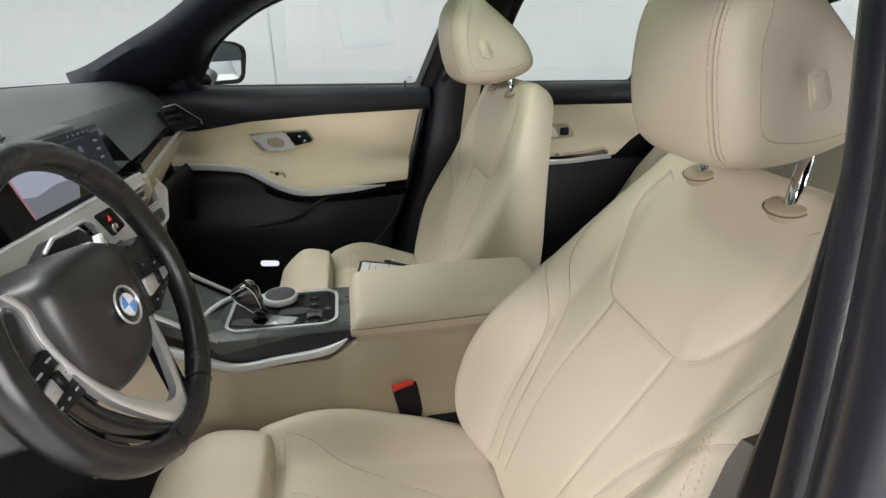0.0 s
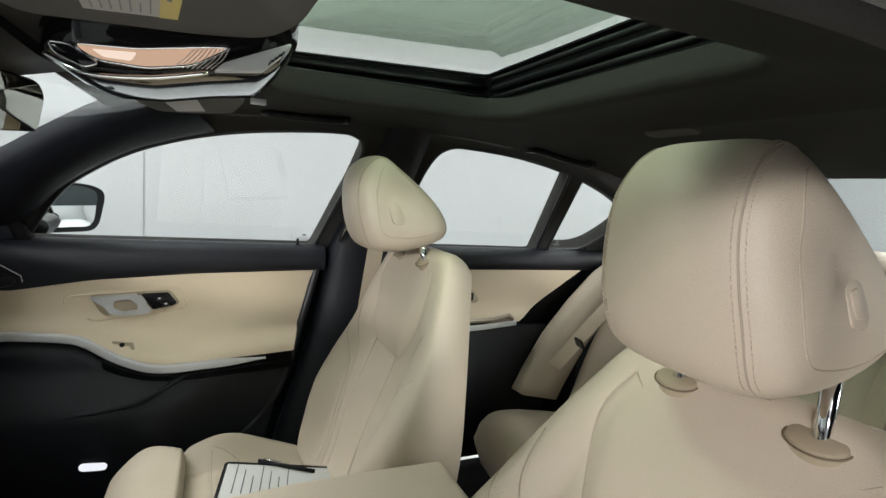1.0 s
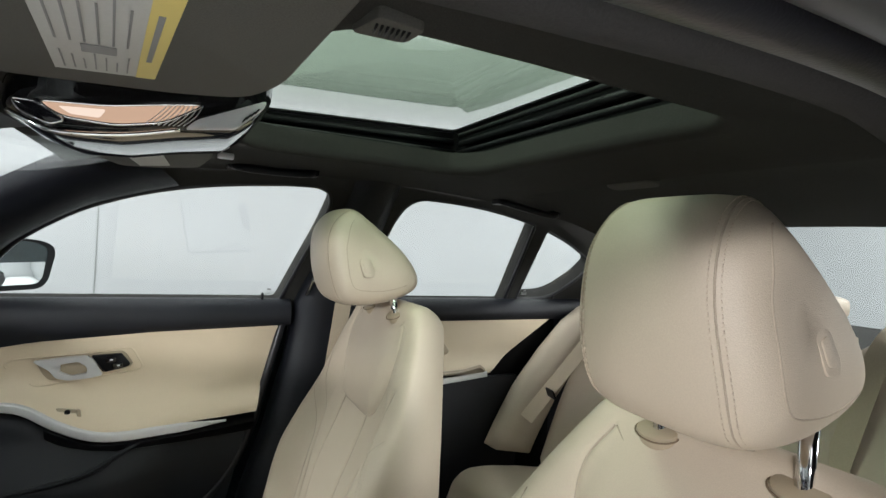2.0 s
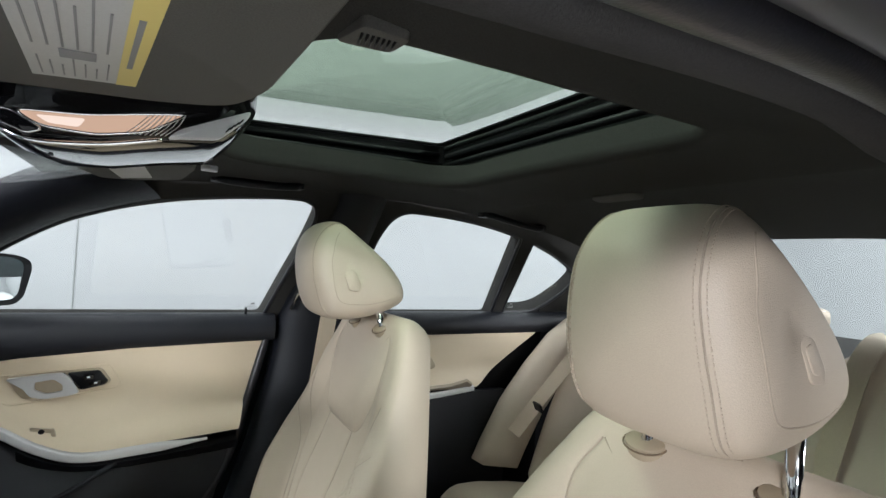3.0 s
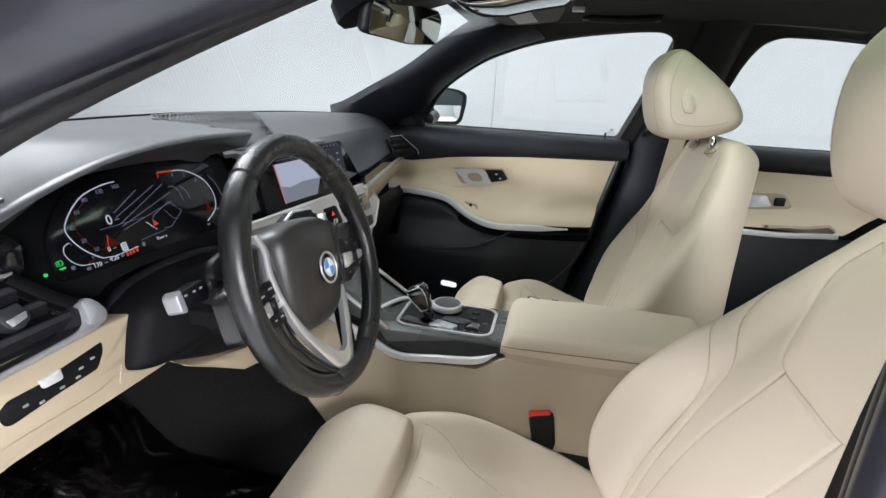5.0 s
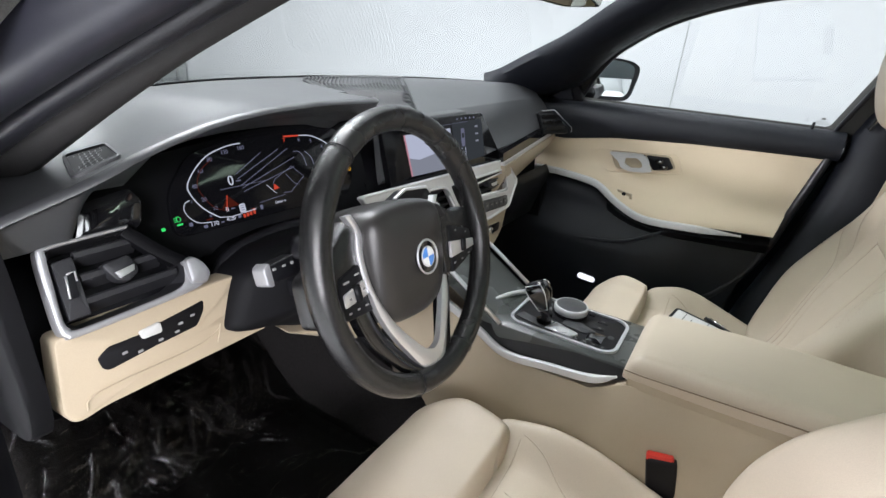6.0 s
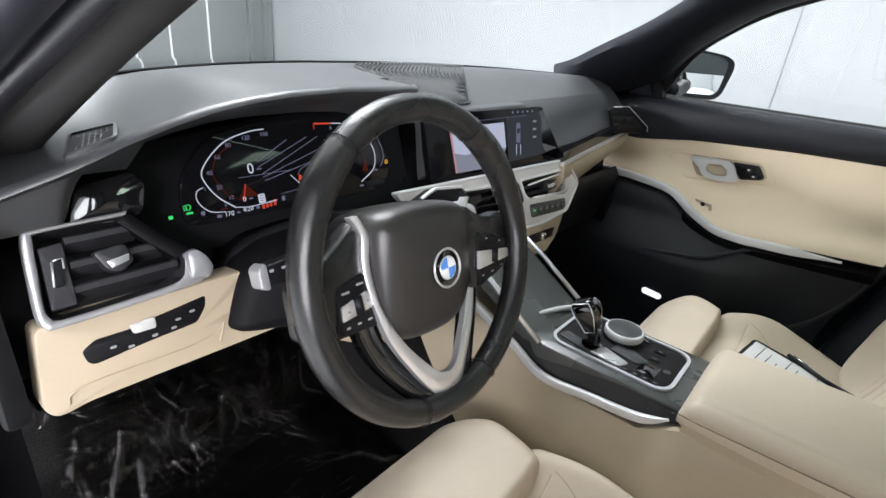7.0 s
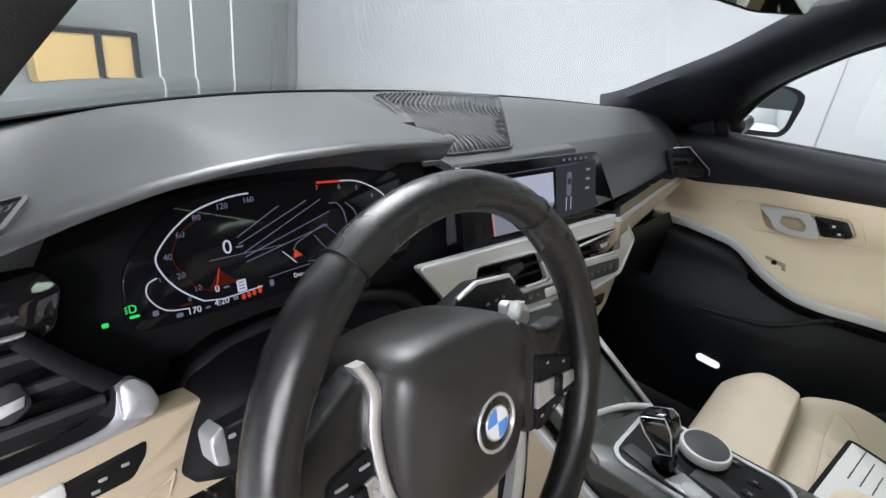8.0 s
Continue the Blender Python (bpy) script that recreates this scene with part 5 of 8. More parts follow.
plate("thumbwheel", soften([(-0.049, 0.011), (-0.041, 0.012), (-0.046, -0.014), (-0.054, -0.014)], 0.002), (on_vent(0, 0, -0.001), vx, vy, vz), 0.01, BLACK, lv, "ribbed thumbwheel", bevel=0.001)
rod("thumbwheel_rim", [on_vent(a, b, -0.001) for a, b in ((-0.049, 0.011), (-0.045, 0.012), (-0.041, 0.012), (-0.0425, 0.002))], 0.0010, SILVER, lv, n=5, up=tuple(vz))
rod("thumbwheel_rim", [on_vent(a, b, -0.001) for a, b in ((-0.0500, 0.010), (-0.0545, -0.013))], 0.0012, SILVER, lv, n=5, up=tuple(vz))
plate("knob_cap", soften([(-0.012, 0.014), (0.000, 0.015), (0.010, 0.003), (0.014, -0.012), (0.006, -0.022), (-0.016, -0.018)], 0.005), (on_vent(0.078, -0.024, 0.006), vx, vy, vz), 0.02, SATIN, lv, "satin silver end piece", bevel=0.008)

# ---- knee panel with light switches ----
kp = thing("knee_panel", (-0.46, -0.58, 0.76), "beige plastic knee panel with a dark switch recess", "knee panel")
KF = frame_of((-0.455, -0.58, 0.76), (0, 1, 0), (-0.12, 0, 0.99))
ko, kx, ky, kz = KF
if kz[0] < 0:
    kx, kz = -kx, -kz
KOUT = [(-0.110, 0.046), (0.060, 0.043), (0.102, 0.042), (0.096, 0.018), (0.091, -0.002), (0.096, -0.020), (0.104, -0.027), (0.125, -0.030), (0.138, -0.050), (0.060, -0.049), (-0.02, -0.047), (-0.085, -0.046), (-0.112, -0.050), (-0.120, -0.034), (-0.116, 0.0)]
plate("panel", soften(KOUT, 0.008), KF if KF[3][0] > 0 else (ko, kx, ky, kz), 0.03, BEIGE, kp, "smooth beige panel", bevel=0.004)
sp_ = plate("switch_recess", soften([(-0.079, 0.010), (-0.066, 0.018), (-0.030, 0.017), (-0.008, 0.021), (0.048, 0.027), (0.046, 0.014), (0.034, -0.002), (-0.020, -0.004), (-0.070, -0.008), (-0.076, -0.004)], 0.004), (ko + kz * 0.0012, kx, ky, kz), 0.004, BLACK, kp, "dark light switch strip", bevel=0.002)
plate("lever_tab", soften([(-0.026, 0.009), (-0.001, 0.011), (-0.001, -0.002), (-0.024, -0.001)], 0.003), (ko + kx * -0.008 + ky * 0.012 + kz * 0.004, kx, ky, kz), 0.006, PAPER, kp, "small pale tab", bevel=0.002)
for a, b in ((-0.052, 0.004), (-0.036, -0.002), (-0.012, 0.001), (0.014, 0.010), (0.030, 0.014), (0.008, 0.002)):
    plate("switch_mark", rounded_rect(0.006, 0.003, 0.001, 2), (ko + kx * a + ky * b + kz * 0.0018, kx, ky, kz), 0.0006, INK, sp_, "pale switch mark", bevel=0.0002)
rod("panel_crease", spline([ko + kx * a + ky * b + kz * 0.001 for a, b in ((-0.099, -0.040), (-0.084, -0.026), (0.022, -0.028), (0.058, -0.020), (0.064, -0.014), (0.056, -0.036))], 6), 0.0011, BEIGE, kp, n=6, up=tuple(kz))
loft("driver_underside", [[(-0.47, y, 0.712), (-0.49, y, 0.700), (-0.72, y, 0.60), (-0.74, y, 0.64)] for y in np.linspace(-0.70, -0.40, 5)], BLACK, dash, sharp=60)
loft("lower_beige_rail", [[(-0.440, y, zt), (-0.436, y, (zt + zb) / 2), (-0.445, y, zb), (-0.50, y, zb + 0.01), (-0.50, y, zt)] for y, zt, zb in ((-0.418, 0.692, 0.690), (-0.36, 0.672, 0.655), (-0.28, 0.648, 0.605), (-0.20, 0.640, 0.585), (-0.13, 0.640, 0.575))], BEIGE, dash, "beige lower edge", sharp=60)
COWL = [(-0.515, 0.735), (-0.496, 0.785), (-0.484, 0.808), (-0.449, 0.822), (-0.389, 0.826), (-0.30, 0.822), (-0.235, 0.800), (-0.205, 0.76), (-0.20, 0.66), (-0.28, 0.652), (-0.36, 0.676), (-0.404, 0.694), (-0.452, 0.716), (-0.480, 0.722)]
rings = [[(x0 + 0.0, (y + 0.36) * k - 0.36, (z - 0.76) * k + 0.76) for y, z in soften(COWL, 0.012)] for k, x0 in ((1.02, -0.53), (1.0, -0.455), (0.97, -0.440), (0.88, -0.430), (0.62, -0.415), (0.3, -0.40))]
loft("column_cowl", rings, VOID, dash, "black cowl round the steering column")

# ---- centre screen, vents and climate panel ----
cs = thing("centre_screen", (-0.48, 0.08, 0.90), "dark freestanding touch screen showing a parking view", "screen")
SF = frame_of((-0.493, 0.0, 0.92), (0.103, 0.995, 0), (-0.2, 0, 0.98))
so, sx, sy, sz = SF
if sz[0] < 0:
    sx, sz = -sx, -sz
SOUT = soften([(-0.118, 0.036), (0.218, 0.039), (0.304, -0.086), (-0.108, -0.086)], 0.010)
plate("casing", SOUT, (so, sx, sy, sz), 0.014, SCREEN, cs, "glossy black casing", bevel=0.002)
LV = glow("pale_screen_light", (0.62, 0.66, 0.80), 0.55)
LV2 = glow("dim_screen_light", (0.055, 0.062, 0.068), 0.5)
LV3 = glow("grey_screen_light", (0.34, 0.36, 0.42), 0.5)
LPINK = glow("pink_screen_light", (0.75, 0.35, 0.40), 0.5)


def on_screen(a, b, h=0.0008):
    return so + sx * a + sy * b + sz * h


def screen_patch(name, pts, mat, lift):
    plate(name, pts, (on_screen(0, 0, lift), sx, sy, sz), 0.0004, mat, cs, bevel=0.0001)


screen_patch("camera_view", [(-0.057, 0.011), (0.090, 0.013), (0.096, -0.036), (0.074, -0.070), (-0.044, -0.070)], LV, 0.0006)
screen_patch("ground_view", [(-0.050, -0.034), (-0.020, -0.040), (0.03, -0.034), (0.096, -0.036), (0.074, -0.070), (-0.044, -0.070)], LV3, 0.0010)
screen_patch("side_strip", [(-0.061, 0.011), (-0.057, 0.011), (-0.044, -0.070), (-0.048, -0.070)], LPINK, 0.0012)
screen_patch("plan_view", [(0.097, 0.023), (0.212, 0.026), (0.220, -0.060), (0.104, -0.066)], LV2, 0.0006)
screen_patch("car_outline", [(a + 0.135, b - 0.010) for a, b in rounded_rect(0.013, 0.040, 0.005)], LD, 0.0012)
screen_patch("car_glass", [(a + 0.135, b - 0.006) for a, b in rounded_rect(0.009, 0.010, 0.002)], LV2, 0.0016)
for a in (0.129, 0.142):
    screen_patch("guide_line", [(a + q, b - 0.043) for q, b in rounded_rect(0.0016, 0.022, 0.0005, 2)], LV, 0.0012)
for a in (0.118, 0.134, 0.150, 0.166, 0.182):
    screen_patch("status_symbol", [(a + q, 0.0305 + b) for q, b in rounded_rect(0.005, 0.004, 0.001, 2)], LD, 0.0010)
screen_patch("status_line", [(-0.05, 0.0185), (0.160, 0.0235), (0.160, 0.0227), (-0.05, 0.0177)], LD, 0.0010)
for b in (0.010, -0.006, -0.022):
    screen_patch("side_symbol", [(0.190 + q, b + c) for q, c in rounded_rect(0.012, 0.004, 0.001, 2)], LV3, 0.0010)

fascia = thing("centre_fascia", (-0.45, 0.03, 0.80), "satin silver fascia with two black vents and climate keys", "fascia")
FF = frame_of((-0.4535, 0.034, 0.82), (0.103, 0.995, 0), (-0.18, 0, 0.98))
fo, fx, fy, fz = FF
if fz[0] < 0:
    fx, fz = -fx, -fz


def on_fascia(a, b, h=0.0):
    return fo + fx * a + fy * b + fz * h


FOUT = [(-0.240, 0.022), (0.0, 0.024), (0.240, 0.026), (0.262, 0.012), (0.302, -0.032), (0.258, -0.090), (0.165, -0.103), (0.065, -0.102), (-0.020, -0.095), (-0.12, -0.085), (-0.185, -0.042)]
VL = [(-0.140, 0.005), (-0.008, 0.002), (0.012, -0.008), (0.036, -0.054), (0.028, -0.060), (-0.130, -0.052), (-0.146, -0.040)]
VR = [(0.082, 0.001), (0.232, 0.005), (0.252, -0.014), (0.258, -0.044), (0.248, -0.052), (0.118, -0.044), (0.100, -0.034)]
holed("silver_panel", soften(FOUT, 0.010), [soften(VL, 0.008), soften(VR, 0.008)], lambda a, b: on_fascia(a, b), lambda a, b: -fz * 0.016, PEARL, fascia, "satin silver surround")
for nm, o_ in (("edge", FOUT), ("vent_edge", VL), ("vent_edge", VR)):
    rod(nm, [on_fascia(a, b, 0.0004) for a, b in soften(o_, 0.009)], 0.003, PEARL, fascia, n=8, closed=True, up=tuple(fz))
for hole in (VL, VR):
    plate("vent_cavity", soften(hole, 0.006), (on_fascia(0, 0, -0.028), fx, fy, fz), 0.003, BLACK, fascia, bevel=0.001)
for (a0, b0), (a1, b1) in (((-0.136, -0.006), (0.004, -0.010)), ((-0.138, -0.022), (0.012, -0.026)), ((-0.136, -0.038), (0.020, -0.042)), ((0.088, -0.008), (0.244, -0.006)), ((0.096, -0.022), (0.250, -0.020)), ((0.104, -0.036), (0.250, -0.036))):
    loft("vent_slat", [[on_fascia(a, b + d, h) for d, h in ((0.005, -0.006), (0.0065, -0.010), (-0.001, -0.026), (-0.005, -0.021))] for a, b in ((a0, b0), (a1, b1))], SLAT, fascia, sharp=40)
for pts in (((0.110, -0.012), (0.236, -0.001), (0.249, -0.013)), ((0.249, -0.013), (0.252, -0.040), (0.240, -0.045), (0.128, -0.041)), ((-0.128, -0.016), (-0.137, -0.019), (-0.140, -0.036)), ((0.010, -0.020), (0.026, -0.046), (0.020, -0.052), (-0.030, -0.052))):
    rod("vent_accent", [on_fascia(a, b, 0.001) for a, b in pts], 0.0021, SILVER, fascia, "bright accent in the vent", 6, up=tuple(fz))
for a, b in ((-0.055, -0.018), (0.185, -0.022)):
    plate("vent_tab", soften([(-0.020, 0.007), (0.018, 0.009), (0.022, -0.004), (0.0, -0.010), (-0.016, -0.006)], 0.003), (on_fascia(a, b, 0.001), fx, fy, fz), 0.014, SLAT, fascia, "dark vent tab", bevel=0.002)
plate("tab_insert", soften([(-0.012, 0.001), (0.014, 0.003), (0.010, -0.005), (-0.008, -0.006)], 0.001), (on_fascia(0.190, -0.022, 0.003), fx, fy, fz), 0.004, SILVER, fascia, "silver tab insert", bevel=0.001)
plate("centre_switch", soften([(0.020, 0.000), (0.076, 0.000), (0.098, -0.046), (0.048, -0.052)], 0.008), (on_fascia(0, 0, 0.002), fx, fy, fz), 0.01, BLACK, fascia, "black switch block", bevel=0.002)
plate("hazard_switch", rounded_rect(0.018, 0.016, 0.003), (on_fascia(0.054, -0.016, 0.004), fx, fy, fz), 0.005, BLACK, fascia, "hazard light key", bevel=0.001)
HZ = glow("hazard_light", (0.9, 0.06, 0.05), 0.9)
plate("hazard_triangle", [(-0.006, -0.005), (0.006, -0.005), (0.0, 0.006)], (on_fascia(0.054, -0.016, 0.0048), fx, fy, fz), 0.0006, HZ, fascia, "lit red triangle", bevel=0.0002)
plate("hazard_knob", circle(0.010, 16), (on_fascia(0.060, -0.038, 0.006), fx, fy, fz), 0.008, CHROME, fascia, "small round chrome key", bevel=0.002)
plate("key_strip", soften([(0.116, -0.054), (0.248, -0.060), (0.250, -0.080), (0.240, -0.086), (0.124, -0.084)], 0.004), (on_fascia(0, 0, 0.0025), fx, fy, fz), 0.008, DASH, fascia, "grey climate key strip", bevel=0.001)
plate("key_strip", soften([(-0.100, -0.062), (0.066, -0.064), (0.076, -0.086), (-0.085, -0.080)], 0.004), (on_fascia(0, 0, 0.0025), fx, fy, fz), 0.008, DASH, fascia, "grey climate key strip", bevel=0.001)
plate("temperature_window", soften([(0.016, -0.066), (0.048, -0.066), (0.056, -0.083), (0.022, -0.083)], 0.003), (on_fascia(0, 0, 0.0034), fx, fy, fz), 0.004, WHITE, fascia, "pale climate display", bevel=0.001)
for i in range(6):
    a = 0.130 + 0.021 * i
    plate("climate_key", rounded_rect(0.017, 0.015, 0.002), (on_fascia(a, -0.070 - 0.0006 * i, 0.0042), fx, fy, fz), 0.003, DASH, fascia, "small grey key", bevel=0.001)
    plate("key_mark", rounded_rect(0.006, 0.003, 0.001, 2), (on_fascia(a, -0.069 - 0.0006 * i, 0.0047), fx, fy, fz), 0.0004, LG if i == 0 else INK, fascia, "small key symbol", bevel=0.0001)
for i in range(5):
    a = -0.078 + 0.019 * i
    plate("climate_key", rounded_rect(0.015, 0.013, 0.002), (on_fascia(a, -0.0715, 0.0042), fx, fy, fz), 0.003, DASH, fascia, "small grey key", bevel=0.001)
    plate("key_mark", rounded_rect(0.005, 0.003, 0.001, 2), (on_fascia(a, -0.0715, 0.0047), fx, fy, fz), 0.0004, INK, fascia, "small key symbol", bevel=0.0001)
lower = plate("lower_panel", soften([(-0.14, -0.088), (-0.02, -0.097), (0.165, -0.105), (0.258, -0.092), (0.226, -0.146), (0.186, -0.174), (-0.12, -0.160)], 0.014), (on_fascia(0, 0, -0.004), fx, fy, fz), 0.02, BEIGE, fascia, "beige panel below the keys", bevel=0.005)
plate("media_strip", soften([(0.120, -0.124), (0.216, -0.122), (0.206, -0.142), (0.128, -0.146)], 0.005), (on_fascia(0, 0, -0.002), fx, fy, fz), 0.006, BLACK, fascia, "black media key strip", bevel=0.001)
plate("volume_knob", circle(0.009, 16), (on_fascia(0.166, -0.134, 0.006), fx, fy, fz), 0.012, CHROME, fascia, "small volume knob", bevel=0.002)
# decor strips before the passenger
dec = thing("decor_strip", (-0.46, 0.48, 0.85), "gloss black and silver decor strip above a beige ledge", "decor strip")


def strip(y):
    f = (y - 0.255) / 0.43
    return np.array((-0.428 - 0.042 * f, y, 0.850 + 0.022 * f))


loft("gloss_strip", [[strip(y) + np.array(d) for d in ((-0.012, 0, 0.020), (0.0, 0, 0.016), (0.003, 0, -0.004), (-0.01, 0, -0.008))] for y in np.linspace(0.255, 0.69, 12)], GLOSS, dec, "gloss black strip", sharp=60)
loft("silver_strip", [[strip(y) + np.array(d) for d in ((-0.006, 0, -0.003), (0.006, 0, -0.006), (0.006, 0, -0.014), (-0.006, 0, -0.016))] for y in np.linspace(0.258, 0.69, 12)], PEARL, dec, "silver strip", sharp=60)
loft("beige_ledge", [[strip(y) + np.array(d) for d in ((-0.004, 0, -0.014), (0.008, 0, -0.016), (0.010, 0, -0.030 - 0.03 * (0.69 - y)), (-0.02, 0, -0.075 - 0.07 * (0.69 - y)), (-0.08, 0, -0.10 - 0.07 * (0.69 - y)))] for y in np.linspace(0.258, 0.725, 12)], BEIGE, dec, "beige ledge", sharp=60)
loft("glovebox", [[(-0.47, y, 0.765), (-0.455, y, 0.74), (-0.50, y, 0.60), (-0.62, y, 0.52), (-0.70, y, 0.60)] for y in (0.16, 0.20, 0.45, 0.70)], BLACK, dash, "dark glovebox front", sharp=60)
# passenger's outer vent
rv = thing("side_air_vent", (-0.44, 0.68, 0.90), "black air vent with a thin silver edge by the passenger door", "air vent")
RF = frame_of((-0.436, 0.668, 0.908), (0.25, 1, -0.02), (-0.40, 0.1, 0.90))
ro, rx_, ry_, rz_ = RF
if rz_[0] < 0:
    rx_, rz_ = -rx_, -rz_
ROUT = [(-0.085, 0.032), (-0.020, 0.034), (0.055, -0.022), (0.050, -0.036), (-0.080, -0.032)]
plate("cavity", soften(ROUT, 0.006), (ro - rz_ * 0.012, rx_, ry_, rz_), 0.01, BLACK, rv, bevel=0.002)
rod("silver_edge", [ro + rx_ * a + ry_ * b for a, b in ROUT[:4]], 0.0011, SILVER, rv, "thin silver edge", 8, up=tuple(rz_))
for k in range(3):
    b = 0.016 - 0.018 * k
    loft("slat", [[ro + rx_ * a + ry_ * (b + d) + rz_ * h for d, h in ((0.004, -0.002), (0.005, -0.006), (-0.003, -0.012), (-0.004, -0.008))] for a in (-0.078, 0.0 + 0.014 * k)], BLACK, rv, sharp=40)
plate("tab", rounded_rect(0.018, 0.010, 0.003), (ro + rx_ * -0.03 + ry_ * 0.0 + rz_ * 0.002, rx_, ry_, rz_), 0.01, BLACK, rv, "vent tab", bevel=0.002)

# ---- steering wheel ----
sw = thing("steering_wheel", (-0.25, -0.378, 0.86), "black leather steering wheel with a silver lower spoke", "steering wheel")
WT = radians(18)
WN = np.array((math.cos(WT), 0, math.sin(WT)))
WU = np.array((-math.sin(WT), 0, math.cos(WT)))
WX = np.array((0.0, 1.0, 0.0))
WO = np.array((-0.255, -0.373, 0.859))
WH = np.array((-0.249, -0.379, 0.8615))
HUB = -0.042
R0 = 0.1634


def on_wheel(a, b, h=0.0):
    """A place on the hub and spokes."""
    return WH + WX * a + WU * b + WN * h


rings = []
for i in range(72):
    t = 2 * math.pi * i / 72
    grip = 1 + 0.10 * (math.exp(-((math.degrees(t) - 40) / 16) ** 2) + math.exp(-((math.degrees(t) - 140) / 16) ** 2))
    d = WX * math.cos(t) + WU * math.sin(t)
    seam = 0.93 if i in (11, 25, 50, 58) else 1.0
    rings.append([WO + d * (R0 + 0.0150 * grip * seam * math.cos(p)) + WN * 0.0165 * grip * seam * math.sin(p) for p in np.linspace(0, 2 * math.pi, 14, endpoint=False)])
loft("rim", rings, RIM, sw, "worn black leather rim", loop=True)
for deg in (55, 125, 250, 290):
    t = radians(deg)
    d = WX * math.cos(t) + WU * math.sin(t)
    rod("rim_seam", [WO + d * (R0 + 0.0156 * math.cos(p)) + WN * 0.0171 * math.sin(p) for p in np.linspace(0, 2 * math.pi, 14, endpoint=False)], 0.0008, BLACK, sw, n=5, closed=True, up=tuple(d))
HC, HT = np.array((0.010, -0.010)), radians(4)


def mirror_hub(a, b):
    """The place across the hub's own upright line, which is turned a little."""
    da, db = a - HC[0], b - HC[1]
    p, q = -(da * math.cos(HT) - db * math.sin(HT)), da * math.sin(HT) + db * math.cos(HT)
    return (HC[0] + p * math.cos(HT) + q * math.sin(HT), HC[1] - p * math.sin(HT) + q * math.cos(HT))


def turned(a, b):
    return (HC[0] + a * math.cos(HT) + b * math.sin(HT), HC[1] - a * math.sin(HT) + b * math.cos(HT))


PAD = [(-0.078, 0.044), (-0.070, 0.064), (-0.045, 0.073), (0.0, 0.076), (0.045, 0.073), (0.070, 0.064), (0.078, 0.044), (0.079, 0.005), (0.074, -0.035), (0.060, -0.064), (0.036, -0.078), (0.0, -0.081), (-0.036, -0.078), (-0.060, -0.064), (-0.074, -0.035), (-0.079, 0.005)]
pad_s = [(q[0], q[1]) for q in spline([(a, b, 0) for a, b in PAD], 4, closed=True)]
rings = []
for k, h in ((0.95, -0.060), (0.98, -0.030), (0.98, 0.004), (0.965, 0.014), (0.93, 0.022), (0.87, 0.028), (0.76, 0.033), (0.55, 0.037), (0.25, 0.039)):
    rings.append([on_wheel(*turned(a * k, b * k), h + HUB + 0.004 * (b / 0.07)) for a, b in pad_s])
loft("airbag_cover", rings, COVER, sw, "black grained airbag cover")
# roundel: plain ring and quarters, no lettering
bo = on_wheel(0.019, -0.012, 0.0430 + HUB)
rb_ = plate("badge", circle(0.0215, 28), (bo, WX, WU, WN), 0.004, GLOSS, sw, "round black badge with a chrome rim", bevel=0.001)
rod("badge_rim", [bo + WX * 0.0215 * math.cos(t) + WU * 0.0215 * math.sin(t) for t in np.linspace(0, 2 * math.pi, 32, endpoint=False)], 0.0015, SILVER, rb_, n=6, closed=True, up=tuple(WN))
rod("badge_inner_rim", [bo + WX * 0.0128 * math.cos(t) + WU * 0.0128 * math.sin(t) + WN * 0.0006 for t in np.linspace(0, 2 * math.pi, 28, endpoint=False)], 0.0009, SILVER, rb_, n=6, closed=True, up=tuple(WN))
for q in range(4):
    arc = [(0, 0)] + [(0.0124 * math.cos(radians(90 * q + 9 * i)), 0.0124 * math.sin(radians(90 * q + 9 * i))) for i in range(11)]
    n = len(arc)
    v = [bo + WX * a + WU * b + WN * 0.0012 for a, b in arc] + [bo + WX * a + WU * b + WN * 0.0002 for a, b in arc]
    solid("badge_quarter", v, [tuple(range(n)), tuple(range(2 * n - 1, n - 1, -1))] + [(i, (i + 1) % n, (i + 1) % n + n, i + n) for i in range(n)], BLUE if q % 2 else WHITE, rb_, smooth=False)
# side spokes, keys, silver strips and black lower legs, each side mirrored across the hub
STRIP_OUT = [(-0.080, 0.066), (-0.070, 0.045), (-0.075, 0.016), (-0.074, -0.021), (-0.064, -0.072), (-0.040, -0.120), (-0.020, -0.150), (-0.004, -0.160)]
STRIP_IN = [(-0.070, 0.066), (-0.060, 0.043), (-0.066, 0.014), (-0.064, -0.030), (-0.047, -0.076), (-0.027, -0.107), (-0.012, -0.125), (0.004, -0.131)]
LEG_OUT = [(-0.098, -0.040), (-0.088, -0.080), (-0.068, -0.118), (-0.045, -0.148), (-0.004, -0.164)]
LEG_IN = [(-0.070, -0.040), (-0.060, -0.076), (-0.042, -0.114), (-0.024, -0.140), (-0.004, -0.152)]
